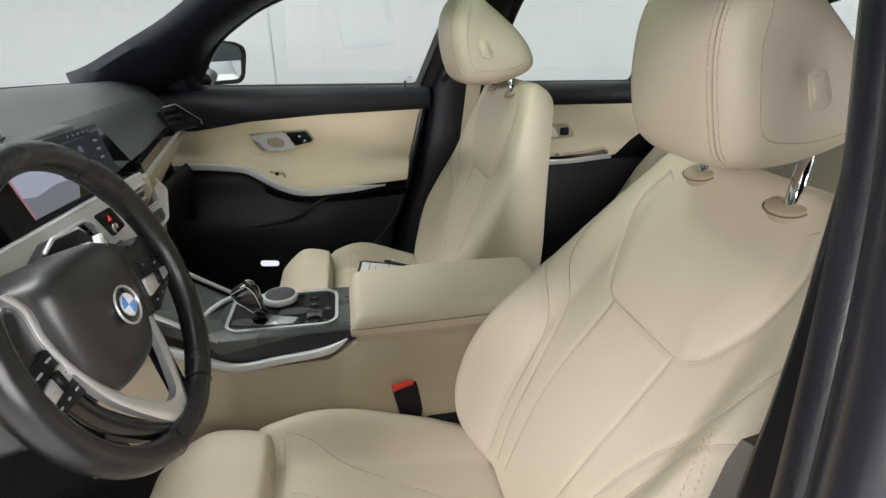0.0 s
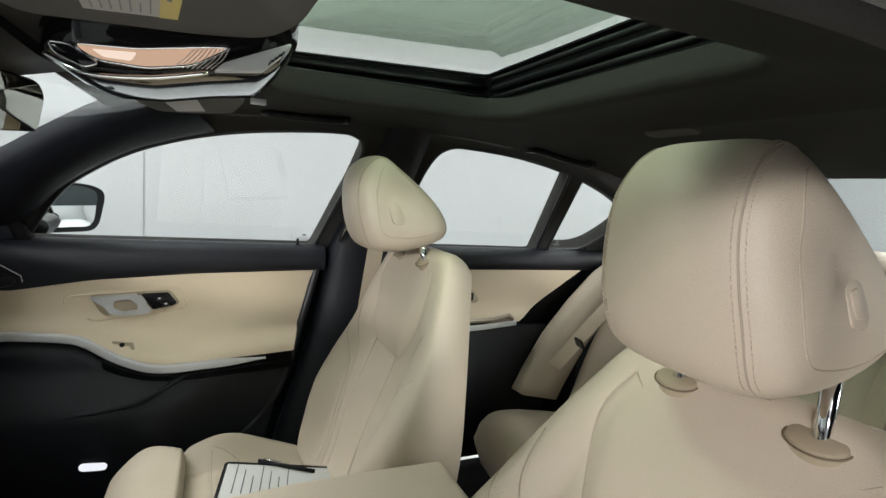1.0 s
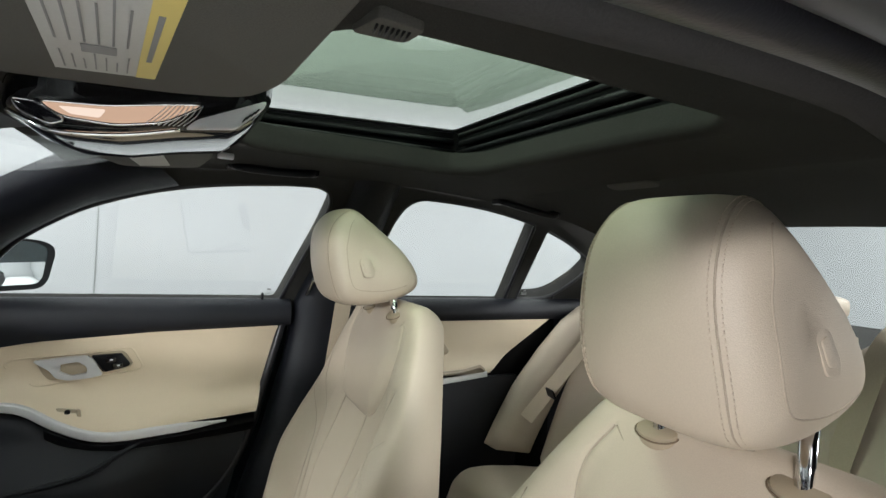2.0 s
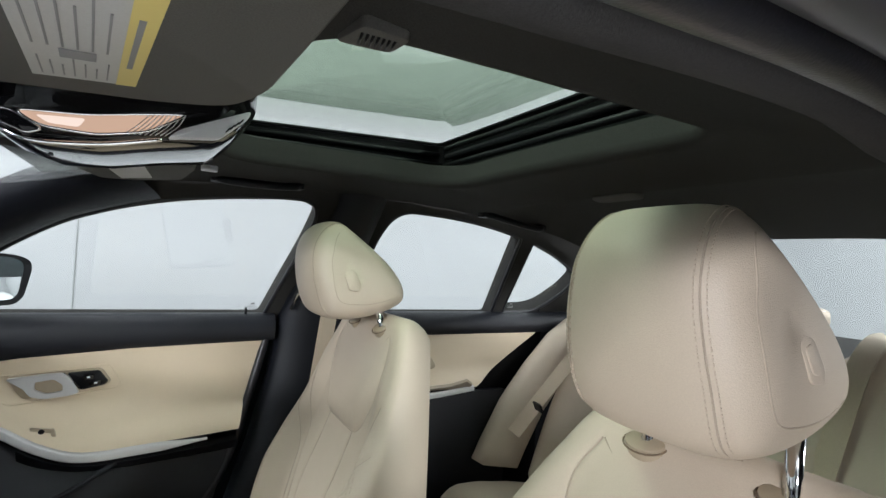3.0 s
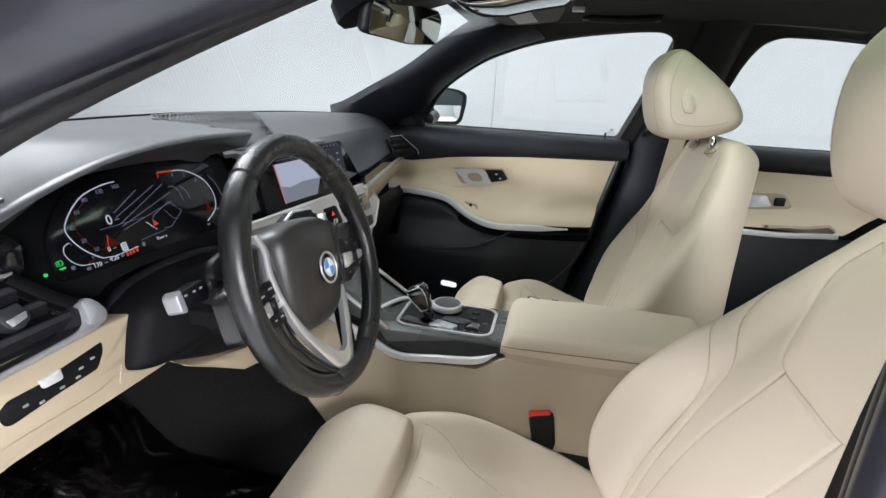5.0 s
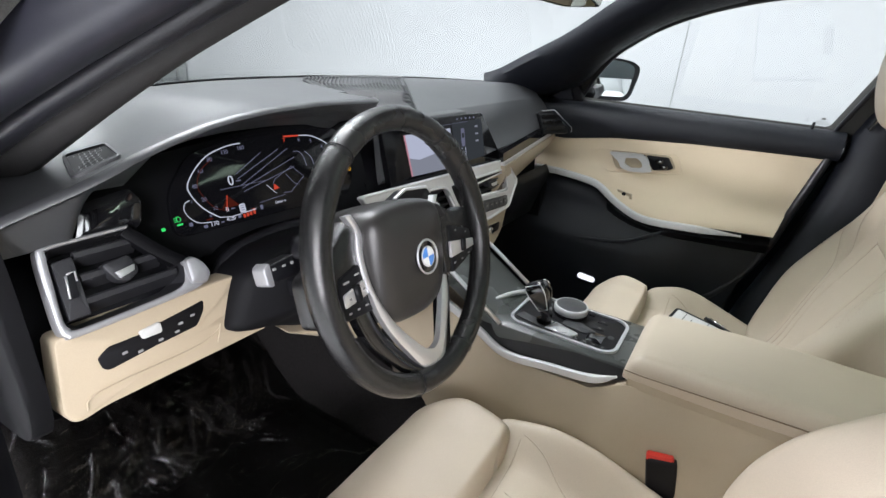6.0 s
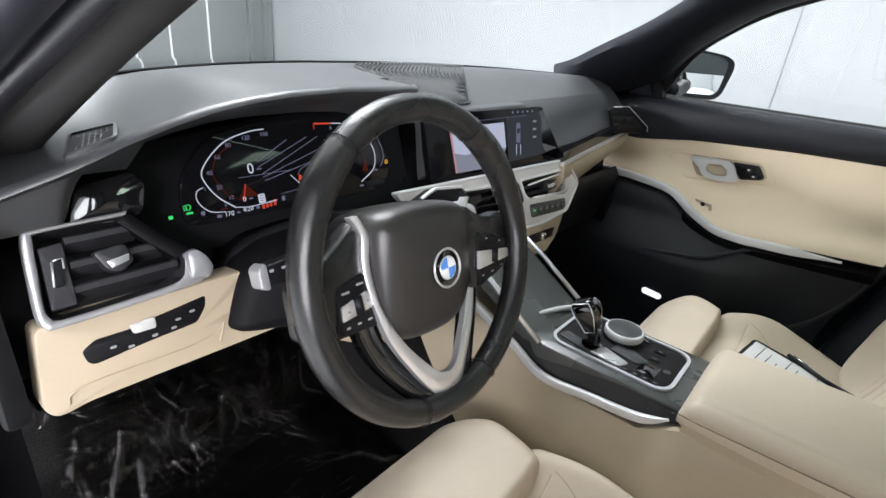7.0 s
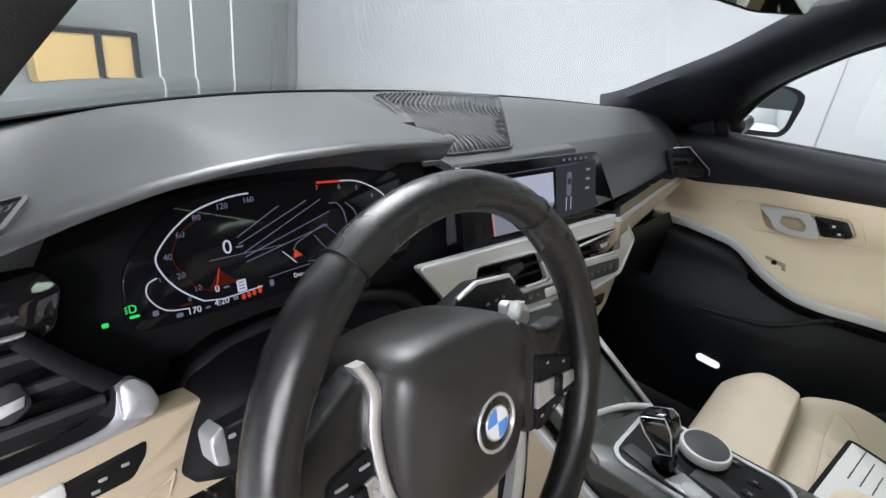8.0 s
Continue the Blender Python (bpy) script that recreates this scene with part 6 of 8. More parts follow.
for s in (-1, 1):
    side = (lambda a, b: (a, b)) if s < 0 else mirror_hub
    flip = (lambda pts: pts) if s < 0 else (lambda pts: pts[::-1])

    def half(pts):
        return [side(a, b) for a, b in pts]
    if s < 0:
        lift = 0.0
        panel = [(-0.110, 0.002), (-0.075, 0.010), (-0.067, -0.020), (-0.067, -0.050), (-0.118, -0.045)]
        bar = [(-0.111, -0.016), (-0.077, -0.009), (-0.071, -0.027), (-0.112, -0.031)]
        roller = ((-0.091, -0.011), (-0.090, -0.030))
        marks = ((-0.102, -0.004, 0.010), (-0.083, 0.0, 0.009), (-0.106, -0.039, 0.005), (-0.092, -0.039, 0.005), (-0.078, -0.039, 0.006), (-0.103, -0.023, 0.004), (-0.079, -0.019, 0.004))
        arm_ = [(-0.152, 0.016), (-0.122, 0.028), (-0.096, 0.044), (-0.066, 0.062), (-0.055, 0.0), (-0.062, -0.054), (-0.118, -0.050), (-0.154, -0.040)]
    else:
        lift = 0.020
        panel = [(0.092, 0.012), (0.146, -0.008), (0.145, -0.040), (0.082, -0.056)]
        bar = [(0.086, -0.011), (0.146, -0.022), (0.145, -0.033), (0.081, -0.033)]
        roller = ((0.117, -0.015), (0.113, -0.032))
        marks = ((0.106, 0.000, 0.004), (0.132, -0.009, 0.004), (0.090, -0.043, 0.005), (0.110, -0.043, 0.005), (0.130, -0.040, 0.005))
        arm_ = [(0.158, 0.026), (0.125, 0.024), (0.098, 0.034), (0.076, 0.050), (0.066, 0.0), (0.074, -0.058), (0.118, -0.054), (0.150, -0.046)][::-1]
        panel, bar = panel[::-1], bar[::-1]
    sp2 = plate("spoke", soften(arm_, 0.010), (on_wheel(0, 0, -0.030 + lift), WX, WU, WN), 0.024, RIM, sw, "black leather-grained spoke", bevel=0.008)
    plate("key_panel", soften(panel, 0.006), (on_wheel(0, 0, -0.0270 + lift), WX, WU, WN), 0.008, BLACK, sp2, "dark key panel", bevel=0.002)
    plate("silver_keys", soften(bar, 0.002), (on_wheel(0, 0, -0.0245 + lift), WX, WU, WN), 0.004, SILVER, sp2, "silver key bar", bevel=0.001)
    rod("thumb_roller", [on_wheel(*p, -0.0245 + lift) for p in roller], 0.0050, BLACK, sp2, "dark thumb roller", 10)
    for a, b, w in marks:
        plate("key_mark", rounded_rect(w, 0.0024, 0.001, 2), (on_wheel(a, b, (-0.0261 if b > -0.01 or b < -0.03 else -0.0239) + lift), WX, WU, WN), 0.0006, INK, sp2, "pale key symbol", bevel=0.0002)
    ribbon("silver_strip", half(STRIP_OUT), half(STRIP_IN), on_wheel, lambda f: -0.0255 + 0.0215 * step(0.25, 0.95, f), 0.010, SILVER, sw, "satin silver strip")
    ribbon("lower_leg", half(LEG_OUT), half(LEG_IN), on_wheel, lambda f: -0.030 + 0.022 * step(0.1, 0.95, f), 0.014, GLOSS, sw, "black lower leg", crown=0.004)
    paddle = [(-0.090, 0.062), (-0.128, 0.054), (-0.134, 0.034), (-0.092, 0.024)]
    plate("paddle", soften(flip(half(paddle))[::-1], 0.010), (on_wheel(0, 0, -0.055), WX, WU, WN), 0.010, BLACK if s < 0 else PEARL, sw, "gear paddle behind the spoke", bevel=0.004)
# stalks
def stalk(name, end, s, head, cap, label):
    """A column stalk: arm from the column, flat tapered head with symbols, and its end face."""
    end = np.array(end)
    st = thing(name, tuple(end), label, "stalk", "column stalks")
    rod("arm", [end + np.array((-0.02, -s * 0.085, -0.012)), end + np.array((-0.008, -s * 0.03, 0))], 0.011, BLACK, st, n=10)
    F2 = frame_of(end, WX, WU)
    plate("head", soften(head, 0.006), F2, 0.020, BLACK, st, "black head with pale symbols", bevel=0.003)
    if cap:
        plate("end_face", soften(cap, 0.004), (F2[0] + WN * 0.0005, *F2[1:]), 0.021, SATIN, st, "satin grey end face", bevel=0.003)
    for a in (-0.014, 0.0, 0.012):
        plate("symbol", rounded_rect(0.005, 0.003, 0.001, 2), (F2[0] + WX * a + WU * 0.004 + WN * 0.0004, *F2[1:]), 0.0005, INK, st, "pale symbol", bevel=0.0001)
    return st, F2


stalk("indicator_stalk", (-0.352, -0.496, 0.848), -1, [(-0.022, 0.010), (0.021, 0.013), (0.024, 0.0), (0.021, -0.014), (-0.020, -0.011)],
      [(-0.018, -0.016), (-0.028, -0.012), (-0.028, 0.009), (-0.018, 0.014)][::-1], "black indicator stalk with pale symbols")
st, F2 = stalk("wiper_stalk", (-0.335, -0.245, 0.872), 1, [(-0.075, 0.014), (-0.026, 0.029), (0.028, 0.022), (0.056, -0.012), (0.036, -0.026), (-0.070, -0.016)], None,
               "black wiper stalk with a bright upper edge beside the wheel")
rod("bright_edge", [F2[0] + WX * a + WU * b - WN * 0.002 for a, b in ((-0.055, 0.0205), (-0.027, 0.0285), (0.026, 0.0225), (0.034, 0.013))], 0.0028, SILVER, st, "thin satin edge", 8)

# ---- seats ----


def curve(table, n=8):
    d = spline([(a, b, 0) for a, b in table], n)
    xs, ys = [q[0] for q in d], [q[1] for q in d]
    return lambda s: float(np.interp(s, xs, ys))


def groove_map(seams, along):
    """Depth of the sewn grooves at (w, h): the distance to every seam line, both sides alike."""
    segs = []
    for line in seams:
        p = spline([(a, b, 0) for a, b in line], 5)
        for i in range(len(p) - 1):
            segs.append((p[i][0], p[i][1], p[i + 1][0], p[i + 1][1]))
            segs.append((-p[i][0], p[i][1], -p[i + 1][0], p[i + 1][1]))
    s = np.array(segs) if segs else np.zeros((0, 4))

    def depth(w, h, width=0.0036, deep=0.0026):
        if not len(s):
            return 0.0
        d = s[:, 2:] - s[:, :2]
        q = np.array((w, h)) - s[:, :2]
        t = np.clip((q * d).sum(1) / ((d * d).sum(1) + 1e-12), 0, 1)
        r = np.hypot(*(q - d * t[:, None]).T).min()
        return deep * math.exp(-(r / width) ** 2)
    return depth


PANEL_SIDE = [(0.383, 0.08), (0.392, 0.095), (0.412, 0.113), (0.475, 0.141), (0.535, 0.150), (0.585, 0.132), (0.63, 0.12)]


class Pillow:
    """An upholstered body along an axis: flat middle, raised bolsters, round edges, sewn grooves."""

    def __init__(self, origin, along, normal, length, width, front, bolster, back, seams=(), b_from=0.58, b_to=0.84, end0=0.06, end1=0.10, wrinkle=0.0, panel=0.0):
        self.o, self.a, self.n = np.array(origin, float), np.array(along, float), np.array(normal, float)
        self.a /= np.linalg.norm(self.a)
        self.n /= np.linalg.norm(self.n)
        self.w = np.array((0.0, 1.0, 0.0))
        self.length = length
        self.width, self.front, self.bolster, self.back = curve(width), curve(front), curve(bolster), curve(back)
        self.seams, self.b_from, self.b_to, self.end0, self.end1, self.wrinkle = seams, b_from, b_to, end0, end1, wrinkle
        self.panel = panel
        self.groove = groove_map(seams, length)

    def ends(self, s):
        k = 1.0
        if s < self.end0:
            k = math.sqrt(max(0.0, 1 - ((self.end0 - s) / self.end0) ** 2))
        if s > 1 - self.end1:
            k = min(k, math.sqrt(max(0.0, 1 - ((s - 1 + self.end1) / self.end1) ** 2)))
        return k

    def depth(self, a, s):
        """Front depth at a (-1..1 across) and s (0..1 along), before the grooves."""
        m = abs(a)
        b = self.bolster(s) * step(self.b_from, self.b_to, m)
        d = self.front(s) + b
        e = max(0.0, (m - 0.80) / 0.20)
        return d * math.sqrt(max(0.0, 1 - e ** 2.2)) * (0.25 + 0.75 * self.ends(s)) - 0.012 * (1 - self.ends(s))

    def at(self, w, h, lift=0.0):
        """A place on the front at w metres across and h along."""
        s = h / self.length
        hw = self.width(s)
        return self.o + self.a * h + self.w * w + self.n * (self.depth(w / hw, s) + lift)

    def swell(self, w, h):
        """The padded panel between the shoulders, full above and curling in at its seam."""
        if not self.panel:
            return 0.0
        e = min(lerp(PANEL_SIDE, h) - abs(w), (h - 0.383) * 0.9) / 0.050
        e = min(1.0, max(0.0, e))
        return self.panel * (1 - (1 - e) ** 2) * (1 - step(0.47, 0.60, h))

    def mesh(self, name, mat, parent, label, nl=180, nf=173, nb=21):
        rings = []
        for i in range(nl):
            s = i / (nl - 1)
            k = self.ends(s)
            hw = self.width(s) * (0.90 + 0.10 * k)
            ring = []
            for a in np.linspace(-1, 1, nf):
                w, h = a * hw, s * self.length
                d = self.depth(a, s) - self.groove(w, h) + self.swell(w, h)
                if self.wrinkle:
                    d += self.wrinkle * (noise.noise(Vector((w * 9, h * 9, 3.1))) + 0.5 * noise.noise(Vector((w * 24, h * 24, 1.7))))
                ring.append(self.o + self.a * h + self.w * w + self.n * d)
            t = self.back(s) * (0.25 + 0.75 * k)
            for a in np.linspace(1, -1, nb)[1:-1]:
                ring.append(self.o + self.a * s * self.length + self.w * a * hw - self.n * t * (max(0.0, 1 - abs(a) ** 14)) ** 0.5)
            rings.append(ring)
        return loft(name, rings, mat, parent, label)

    def threads(self, parent, which, r=0.0009, off=0.0, mat=None, both=True, lift=-0.0035):
        for line in which:
            p = spline([(a, b, 0) for a, b in line], 7)
            for sg in ((1, -1) if both else (1,)):
                rod("seam_thread", [self.at(sg * (q[0] + off), q[1], lift) for q in p], r, mat or THREAD, parent, n=5, up=tuple(self.n))

    def stitches(self, parent, line, off, sg=1, pitch=0.0062, r=0.0005):
        """A row of short stitches joined into one part."""
        p = spline([(a, b, 0) for a, b in line], 14)
        total, pts = 0.0, []
        verts, faces = [], []
        last = None
        acc = 0.0
        for q in p:
            c = self.at(sg * (q[0] + off), q[1], 0.0006)
            if last is not None:
                acc += np.linalg.norm(c - last)
                if acc >= pitch:
                    d = (c - last) / (np.linalg.norm(c - last) + 1e-9)
                    v, f = rings_mesh(sweep_rings([c - d * pitch * 0.32, c, c + d * pitch * 0.32], circle(r, 5), up=tuple(self.n)))
                    k = len(verts)
                    verts += v
                    faces += [tuple(i + k for i in q2) for q2 in f]
                    acc = 0.0
            last = c
        if verts:
            ob = solid("stitching", verts, faces, THREAD, parent, "row of beige stitches")
            ob["kind"] = "stuff"


SHIELD = [(0.132, 0.585), (0.150, 0.535), (0.141, 0.475), (0.113, 0.412), (0.095, 0.392), (0.072, 0.384), (0.035, 0.383), (0.0, 0.383)]
FLUTE_A = [(0.204, 0.465), (0.189, 0.390), (0.152, 0.315), (0.124, 0.225), (0.110, 0.130), (0.095, 0.040)]
FLUTE_B = [(0.074, 0.384), (0.076, 0.270), (0.071, 0.165), (0.060, 0.050)]
BOLSTER = [(0.232, 0.385), (0.190, 0.328), (0.164, 0.276), (0.149, 0.215), (0.140, 0.120), (0.130, 0.040)]


def front_seat(y0, hinge, rho, sunk, hr_at, bol, label, cushion_front, side):
    seat = thing("front_seat", (hinge[0], y0, 0.25), label, "car seat", "front seats")
    up = np.array((math.sin(radians(rho)), 0, math.cos(radians(rho))))
    fw = np.array((-math.cos(radians(rho)), 0, math.sin(radians(rho))))
    o = np.array((hinge[0], y0, hinge[1]))
    back = Pillow(o, up, fw, 0.632,
                  [(0, 0.20), (0.10, 0.238), (0.25, 0.262), (0.45, 0.264), (0.62, 0.250), (0.78, 0.224), (0.90, 0.196), (1.0, 0.165)],
                  [(0, 0.010), (0.15, 0.030 - sunk), (0.35, 0.036 - sunk), (0.6, 0.022 - 0.8 * sunk), (0.8, 0.020 - 0.3 * sunk), (1.0, 0.020)],
                  [(0, 0.5 * bol), (0.12, 0.95 * bol), (0.30, bol), (0.5, 0.72 * bol), (0.7, 0.36 * bol), (0.88, 0.08 * bol), (1.0, 0.0)],
                  [(0, 0.19), (0.2, 0.185), (0.4, 0.160), (0.6, 0.120), (0.8, 0.085), (1.0, 0.058)],
                  (SHIELD, FLUTE_A, FLUTE_B, BOLSTER), end1=0.05, wrinkle=0.0012, panel=0.013)
    b = back.mesh("backrest", LEATHER, seat, "beige leather backrest with sewn panels")
    back.threads(b, (SHIELD, FLUTE_A, FLUTE_B), r=0.0010, lift=-0.0022, mat=LINE)
    back.threads(b, (BOLSTER,), r=0.0011, lift=-0.0022, mat=LINE)
    for sg in (1, -1):
        back.stitches(b, [(0.192, 0.372), (0.218, 0.335), (0.238, 0.285)], 0.0, sg)
        back.stitches(b, [(0.199, 0.376), (0.225, 0.339), (0.243, 0.292)], 0.0, sg)
    top_line = [(0.128, 0.585), (0.10, 0.567), (0.05, 0.562), (0.0, 0.561)]
    back.threads(b, (top_line,), r=0.0010, lift=0.0002, mat=LINE)
    # rear shell
    rings = []
    for s in np.linspace(0.02, 0.97, 18):
        hw, t = back.width(s) * 0.90, back.back(s) * 0.93
        rings.append([o + up * s * 0.632 + np.array((0, 1, 0)) * a * hw - fw * (t * (0.55 + 0.55 * math.sqrt(max(0, 1 - abs(a) ** 4)))) for a in np.linspace(-1, 1, 13)] +
                     [o + up * s * 0.632 + np.array((0, 1, 0)) * a * hw - fw * (t * 0.35) for a in np.linspace(1, -1, 7)])
    loft("rear_shell", rings, BEIGE, seat, "beige rear cover")
    # cushion: rear part and separate thigh support
    cf = cushion_front
    length = hinge[0] + 0.05 - cf - 0.12
    nrm = np.array((0.05, 0, 1.0))
    CS = [(0.195, 0.085), (0.183, 0.13), (0.160, 0.18), (0.107, 0.30), (0.080, 0.35)]
    CT = [(0.100, 0.096), (0.085, 0.145), (0.066, 0.19), (0.045, 0.28)]
    CR = [(0.0, 0.087), (0.10, 0.085), (0.190, 0.082)]
    cush = Pillow((cf + 0.12, y0, hinge[1] + 0.005), (1, 0, -0.13), nrm, length,
                  [(0, 0.235), (0.15, 0.250), (0.5, 0.258), (0.8, 0.245), (1.0, 0.215)],
                  [(0, 0.024), (0.15, 0.034), (0.3, 0.040), (0.6, 0.026), (1.0, 0.036)],
                  [(0, 0.030), (0.2, 0.058), (0.45, 0.070), (0.75, 0.050), (1.0, 0.014)],
                  [(0, 0.13), (0.5, 0.12), (1.0, 0.10)], (CS, CT, CR), b_from=0.60, b_to=0.86, end0=0.10, end1=0.10, wrinkle=0.0014)
    c = cush.mesh("cushion", LEATHER, seat, "beige leather seat cushion", 84, 89)
    cush.threads(c, (CS, CR), r=0.0011, lift=-0.0022, mat=LINE)
    cush.threads(c, (CT,), r=0.0010, lift=-0.0022, mat=LINE)
    thigh = Pillow((cf, y0, hinge[1] + 0.035), (1, 0, -0.04), (0.0, 0, 1.0), 0.190 if cf < -0.3 else 0.150,
                   [(0, 0.195), (0.4, 0.216), (0.8, 0.212), (1.0, 0.200)], [(0, 0.030), (0.5, 0.052), (1.0, 0.050)], [(0, 0.0), (0.5, 0.014), (1.0, 0.010)],
                   [(0, 0.10), (1.0, 0.14)], (), end0=0.50, end1=0.07, wrinkle=0.001)
    thigh.mesh("thigh_support", LEATHER, seat, "beige leather thigh support", 46, 61)
    box("seat_base", (cf + 0.06, y0 - 0.215, 0.23), (hinge[0] + 0.02, y0 + 0.215, hinge[1] - 0.03), BLACK, seat, "black seat base", bevel=0.02)
    loft("side_trim", [[(x, y0 + side * 0.245, hinge[1] - 0.035), (x, y0 + side * 0.262, hinge[1] - 0.06), (x, y0 + side * 0.255, 0.30), (x, y0 + side * 0.22, 0.30)] for x in np.linspace(cf + 0.08, hinge[0] + 0.06, 5)], BEIGE, seat, "beige side trim", sharp=60)
    # headrest
    prof = [(0.235, 1.130), (0.243, 1.172), (0.268, 1.200), (0.302, 1.206), (0.356, 1.171), (0.415, 1.122), (0.447, 1.074), (0.438, 1.040), (0.372, 1.014), (0.302, 1.009), (0.264, 1.024), (0.243, 1.072)]
    cx0, cz0 = 0.320, 1.105
    prof = [(q[0], q[1]) for q in spline([(a, b_, 0) for a, b_ in prof], 5, closed=True)]

    def hr(a, b_, t):
        """Headrest skin: profile point (a, b_) carried across at t in -1..1, rounded towards the cheeks."""
        k = max(0.0, 1 - abs(t) ** 4.6) ** (1 / 4.6)
        bz = cz0 + (b_ - cz0) * k
        hw = 0.093 + 0.013 * math.exp(-((bz - 1.055) / 0.07) ** 2) - 0.006 * step(1.15, 1.21, bz)
        return np.array((cx0 + (a - cx0) * k + hr_at[0] + 0.016 * t * t * k * step(0.32, 0.24, a), y0 + t * hw, cz0 + (b_ - cz0) * k * hr_at[2] + hr_at[1]))
    half = np.sin(np.linspace(0, math.pi / 2, 34)) ** (2 / 4.6)
    ts = np.concatenate([-half[::-1], half[1:]])
    rings = [[hr(a, b_, t) for a, b_ in prof] for t in ts]
    head = loft("headrest", rings, LEATHER, seat, "beige leather headrest with two sewn seams")
    frontp = [(0.302, 1.0085), (0.264, 1.0235), (0.2425, 1.072), (0.2345, 1.130), (0.2425, 1.172), (0.268, 1.201), (0.302, 1.207), (0.352, 1.169), (0.402, 1.117)]
    fs = spline([(a, b_, 0) for a, b_ in frontp], 10)
    for t in (-0.72, 0.72):
        rod("seam_thread", [hr(q[0], q[1], t) for q in fs], 0.0010, LINE, head, n=5, up=(0, 1, 0))
        for dt in (-0.045, 0.045):
            verts, faces = [], []
            for i in range(0, len(fs) - 1):
                q, q2 = fs[i], fs[i + 1]
                p0, p1 = hr(q[0] - 0.0004, q[1], t + dt), hr(q2[0] - 0.0004, q2[1], t + dt)
                m = max(1, int(np.linalg.norm(p1 - p0) / 0.0065))
                for j in range(m):
                    a0, a1 = p0 + (p1 - p0) * (j + 0.18) / m, p0 + (p1 - p0) * (j + 0.82) / m
                    v, f = rings_mesh(sweep_rings([a0, a1], circle(0.0005, 5), up=(0, 1, 0)))
                    k = len(verts)
                    verts += v
                    faces += [tuple(i2 + k for i2 in q3) for q3 in f]
            st = solid("stitching", verts, faces, THREAD, head, "row of beige stitches")
            st["kind"] = "stuff"
    # stitched line round the cheek and the raised release mark on it
    cheek = [(2.4, -0.919), (1.15, -0.970), (0.3, -0.977), (-0.6, -0.980), (-1.55, -0.975), (-2.6, -0.975), (-3.4, -0.972), (-4.2, -0.960), (-5.0, -0.940)]
    line = []
    for ci, ct in [(q[0], q[1]) for q in spline([(a, b_, 0) for a, b_ in cheek], 8)]:
        f = (ci % 12) * 5
        i0 = int(f)
        pa, pb = prof[i0 % len(prof)], prof[(i0 + 1) % len(prof)]
        line.append(hr(pa[0] + (pb[0] - pa[0]) * (f - i0), pa[1] + (pb[1] - pa[1]) * (f - i0), ct))
    rod("seam_thread", line, 0.0009, LINE, head, n=5, up=(0, 1, 0))
    my_ = y0 - 0.1012
    for size, lift in ((1.0, 0.0), (0.62, 0.0022)):
        mark = soften([(-0.016 * size, 0.013 * size), (-0.003 * size, 0.020 * size), (0.007 * size, 0.016 * size), (0.017 * size, -0.010 * size), (0.013 * size, -0.021 * size), (-0.006 * size, -0.020 * size)], 0.006 * size)
        plate("release_mark", mark, frame_of((0.344 + hr_at[0] - (0.0 if hr_at[0] > 0 else 0.026), my_ - (0.0022 if hr_at[0] > 0 else 0.0062) - lift * 0.6, 1.092 + hr_at[1]), (1, 0.0, 0), (0, 0.18, 1.0)), 0.008, LEATHER, head, "embossed release mark", bevel=0.0012)
    for dy in (-0.075, 0.075):
        base = back.at(dy, 0.597)
        rod("post", [base - up * 0.05 - fw * 0.03, base - fw * 0.004, np.array((hr_at[0] + 0.385, y0 + dy, 1.035 + hr_at[1]))], 0.0075, CHROME, seat, "chrome headrest post", 12)
        gf = frame_of(base + fw * 0.0035 + up * 0.003, (0, 1, 0), up * 0.80 - fw * 0.60)
        plate("post_guide", circle(0.026, 20, 0.017), gf if gf[3][2] > 0 else (gf[0], -gf[1], gf[2], -gf[3]), 0.02, BEIGE, seat, "oval beige post guide", bevel=0.004)
        rod("guide_gap_shade", [base + (up * 0.80 - fw * 0.60) * b_ + np.array((0, a, 0)) + fw * 0.0004 for a, b_ in circle(0.0272, 24, 0.0182)], 0.0011, GAPSHADE, seat, "dark line for the shaded gap round the guide", 5, closed=True, up=tuple(fw))
    return seat, back


front_seat(0.378, (0.218, 0.423), 19, 0.030, (0.0, 0.0, 1.0), 0.052, "beige leather front passenger seat with clipboard papers on it", -0.215, 1)
front_seat(-0.365, (0.216, 0.410), 28, 0.0, (0.104, -0.0145, 1.08), 0.075, "beige leather driver seat, reclined, with raised headrest", -0.345, -1)

# ---- centre console ----
SIDEGLOSS = surface("smudged_black_trim", (0.012, 0.011, 0.011), 0.24, spec=0.22, blotch=0.3, blotch_size=14)
GEARTOP = surface("smoked_gear_panel", (0.055, 0.060, 0.057), 0.27, grain=0.06, grain_size=900, blotch=0.10, blotch_size=9)
con = thing("centre_console", (-0.1, 0, 0.3), "beige centre console with grey gear panel and silver trim", "console")
SIDE_TOP = [(-0.52, 0.66), (-0.40, 0.645), (-0.30, 0.600), (-0.225, 0.556), (-0.06, 0.566), (-0.02, 0.595), (0.0, 0.606), (0.36, 0.606)]


def con_side(s):
    def fn(u, v):
        x0 = -0.20 - 0.32 * min(1.0, v * 1.25)
        x = x0 + (0.38 - x0) * u
        zt = lerp(SIDE_TOP, x)
        z = 0.24 + (zt - 0.24) * v
        bulge = 0.018 * math.sin(math.pi * v) + 0.035 * (1 - v)
        return (x, s * (0.088 + 0.014 * step(-0.1, 0.02, x) + bulge), z)
    return fn


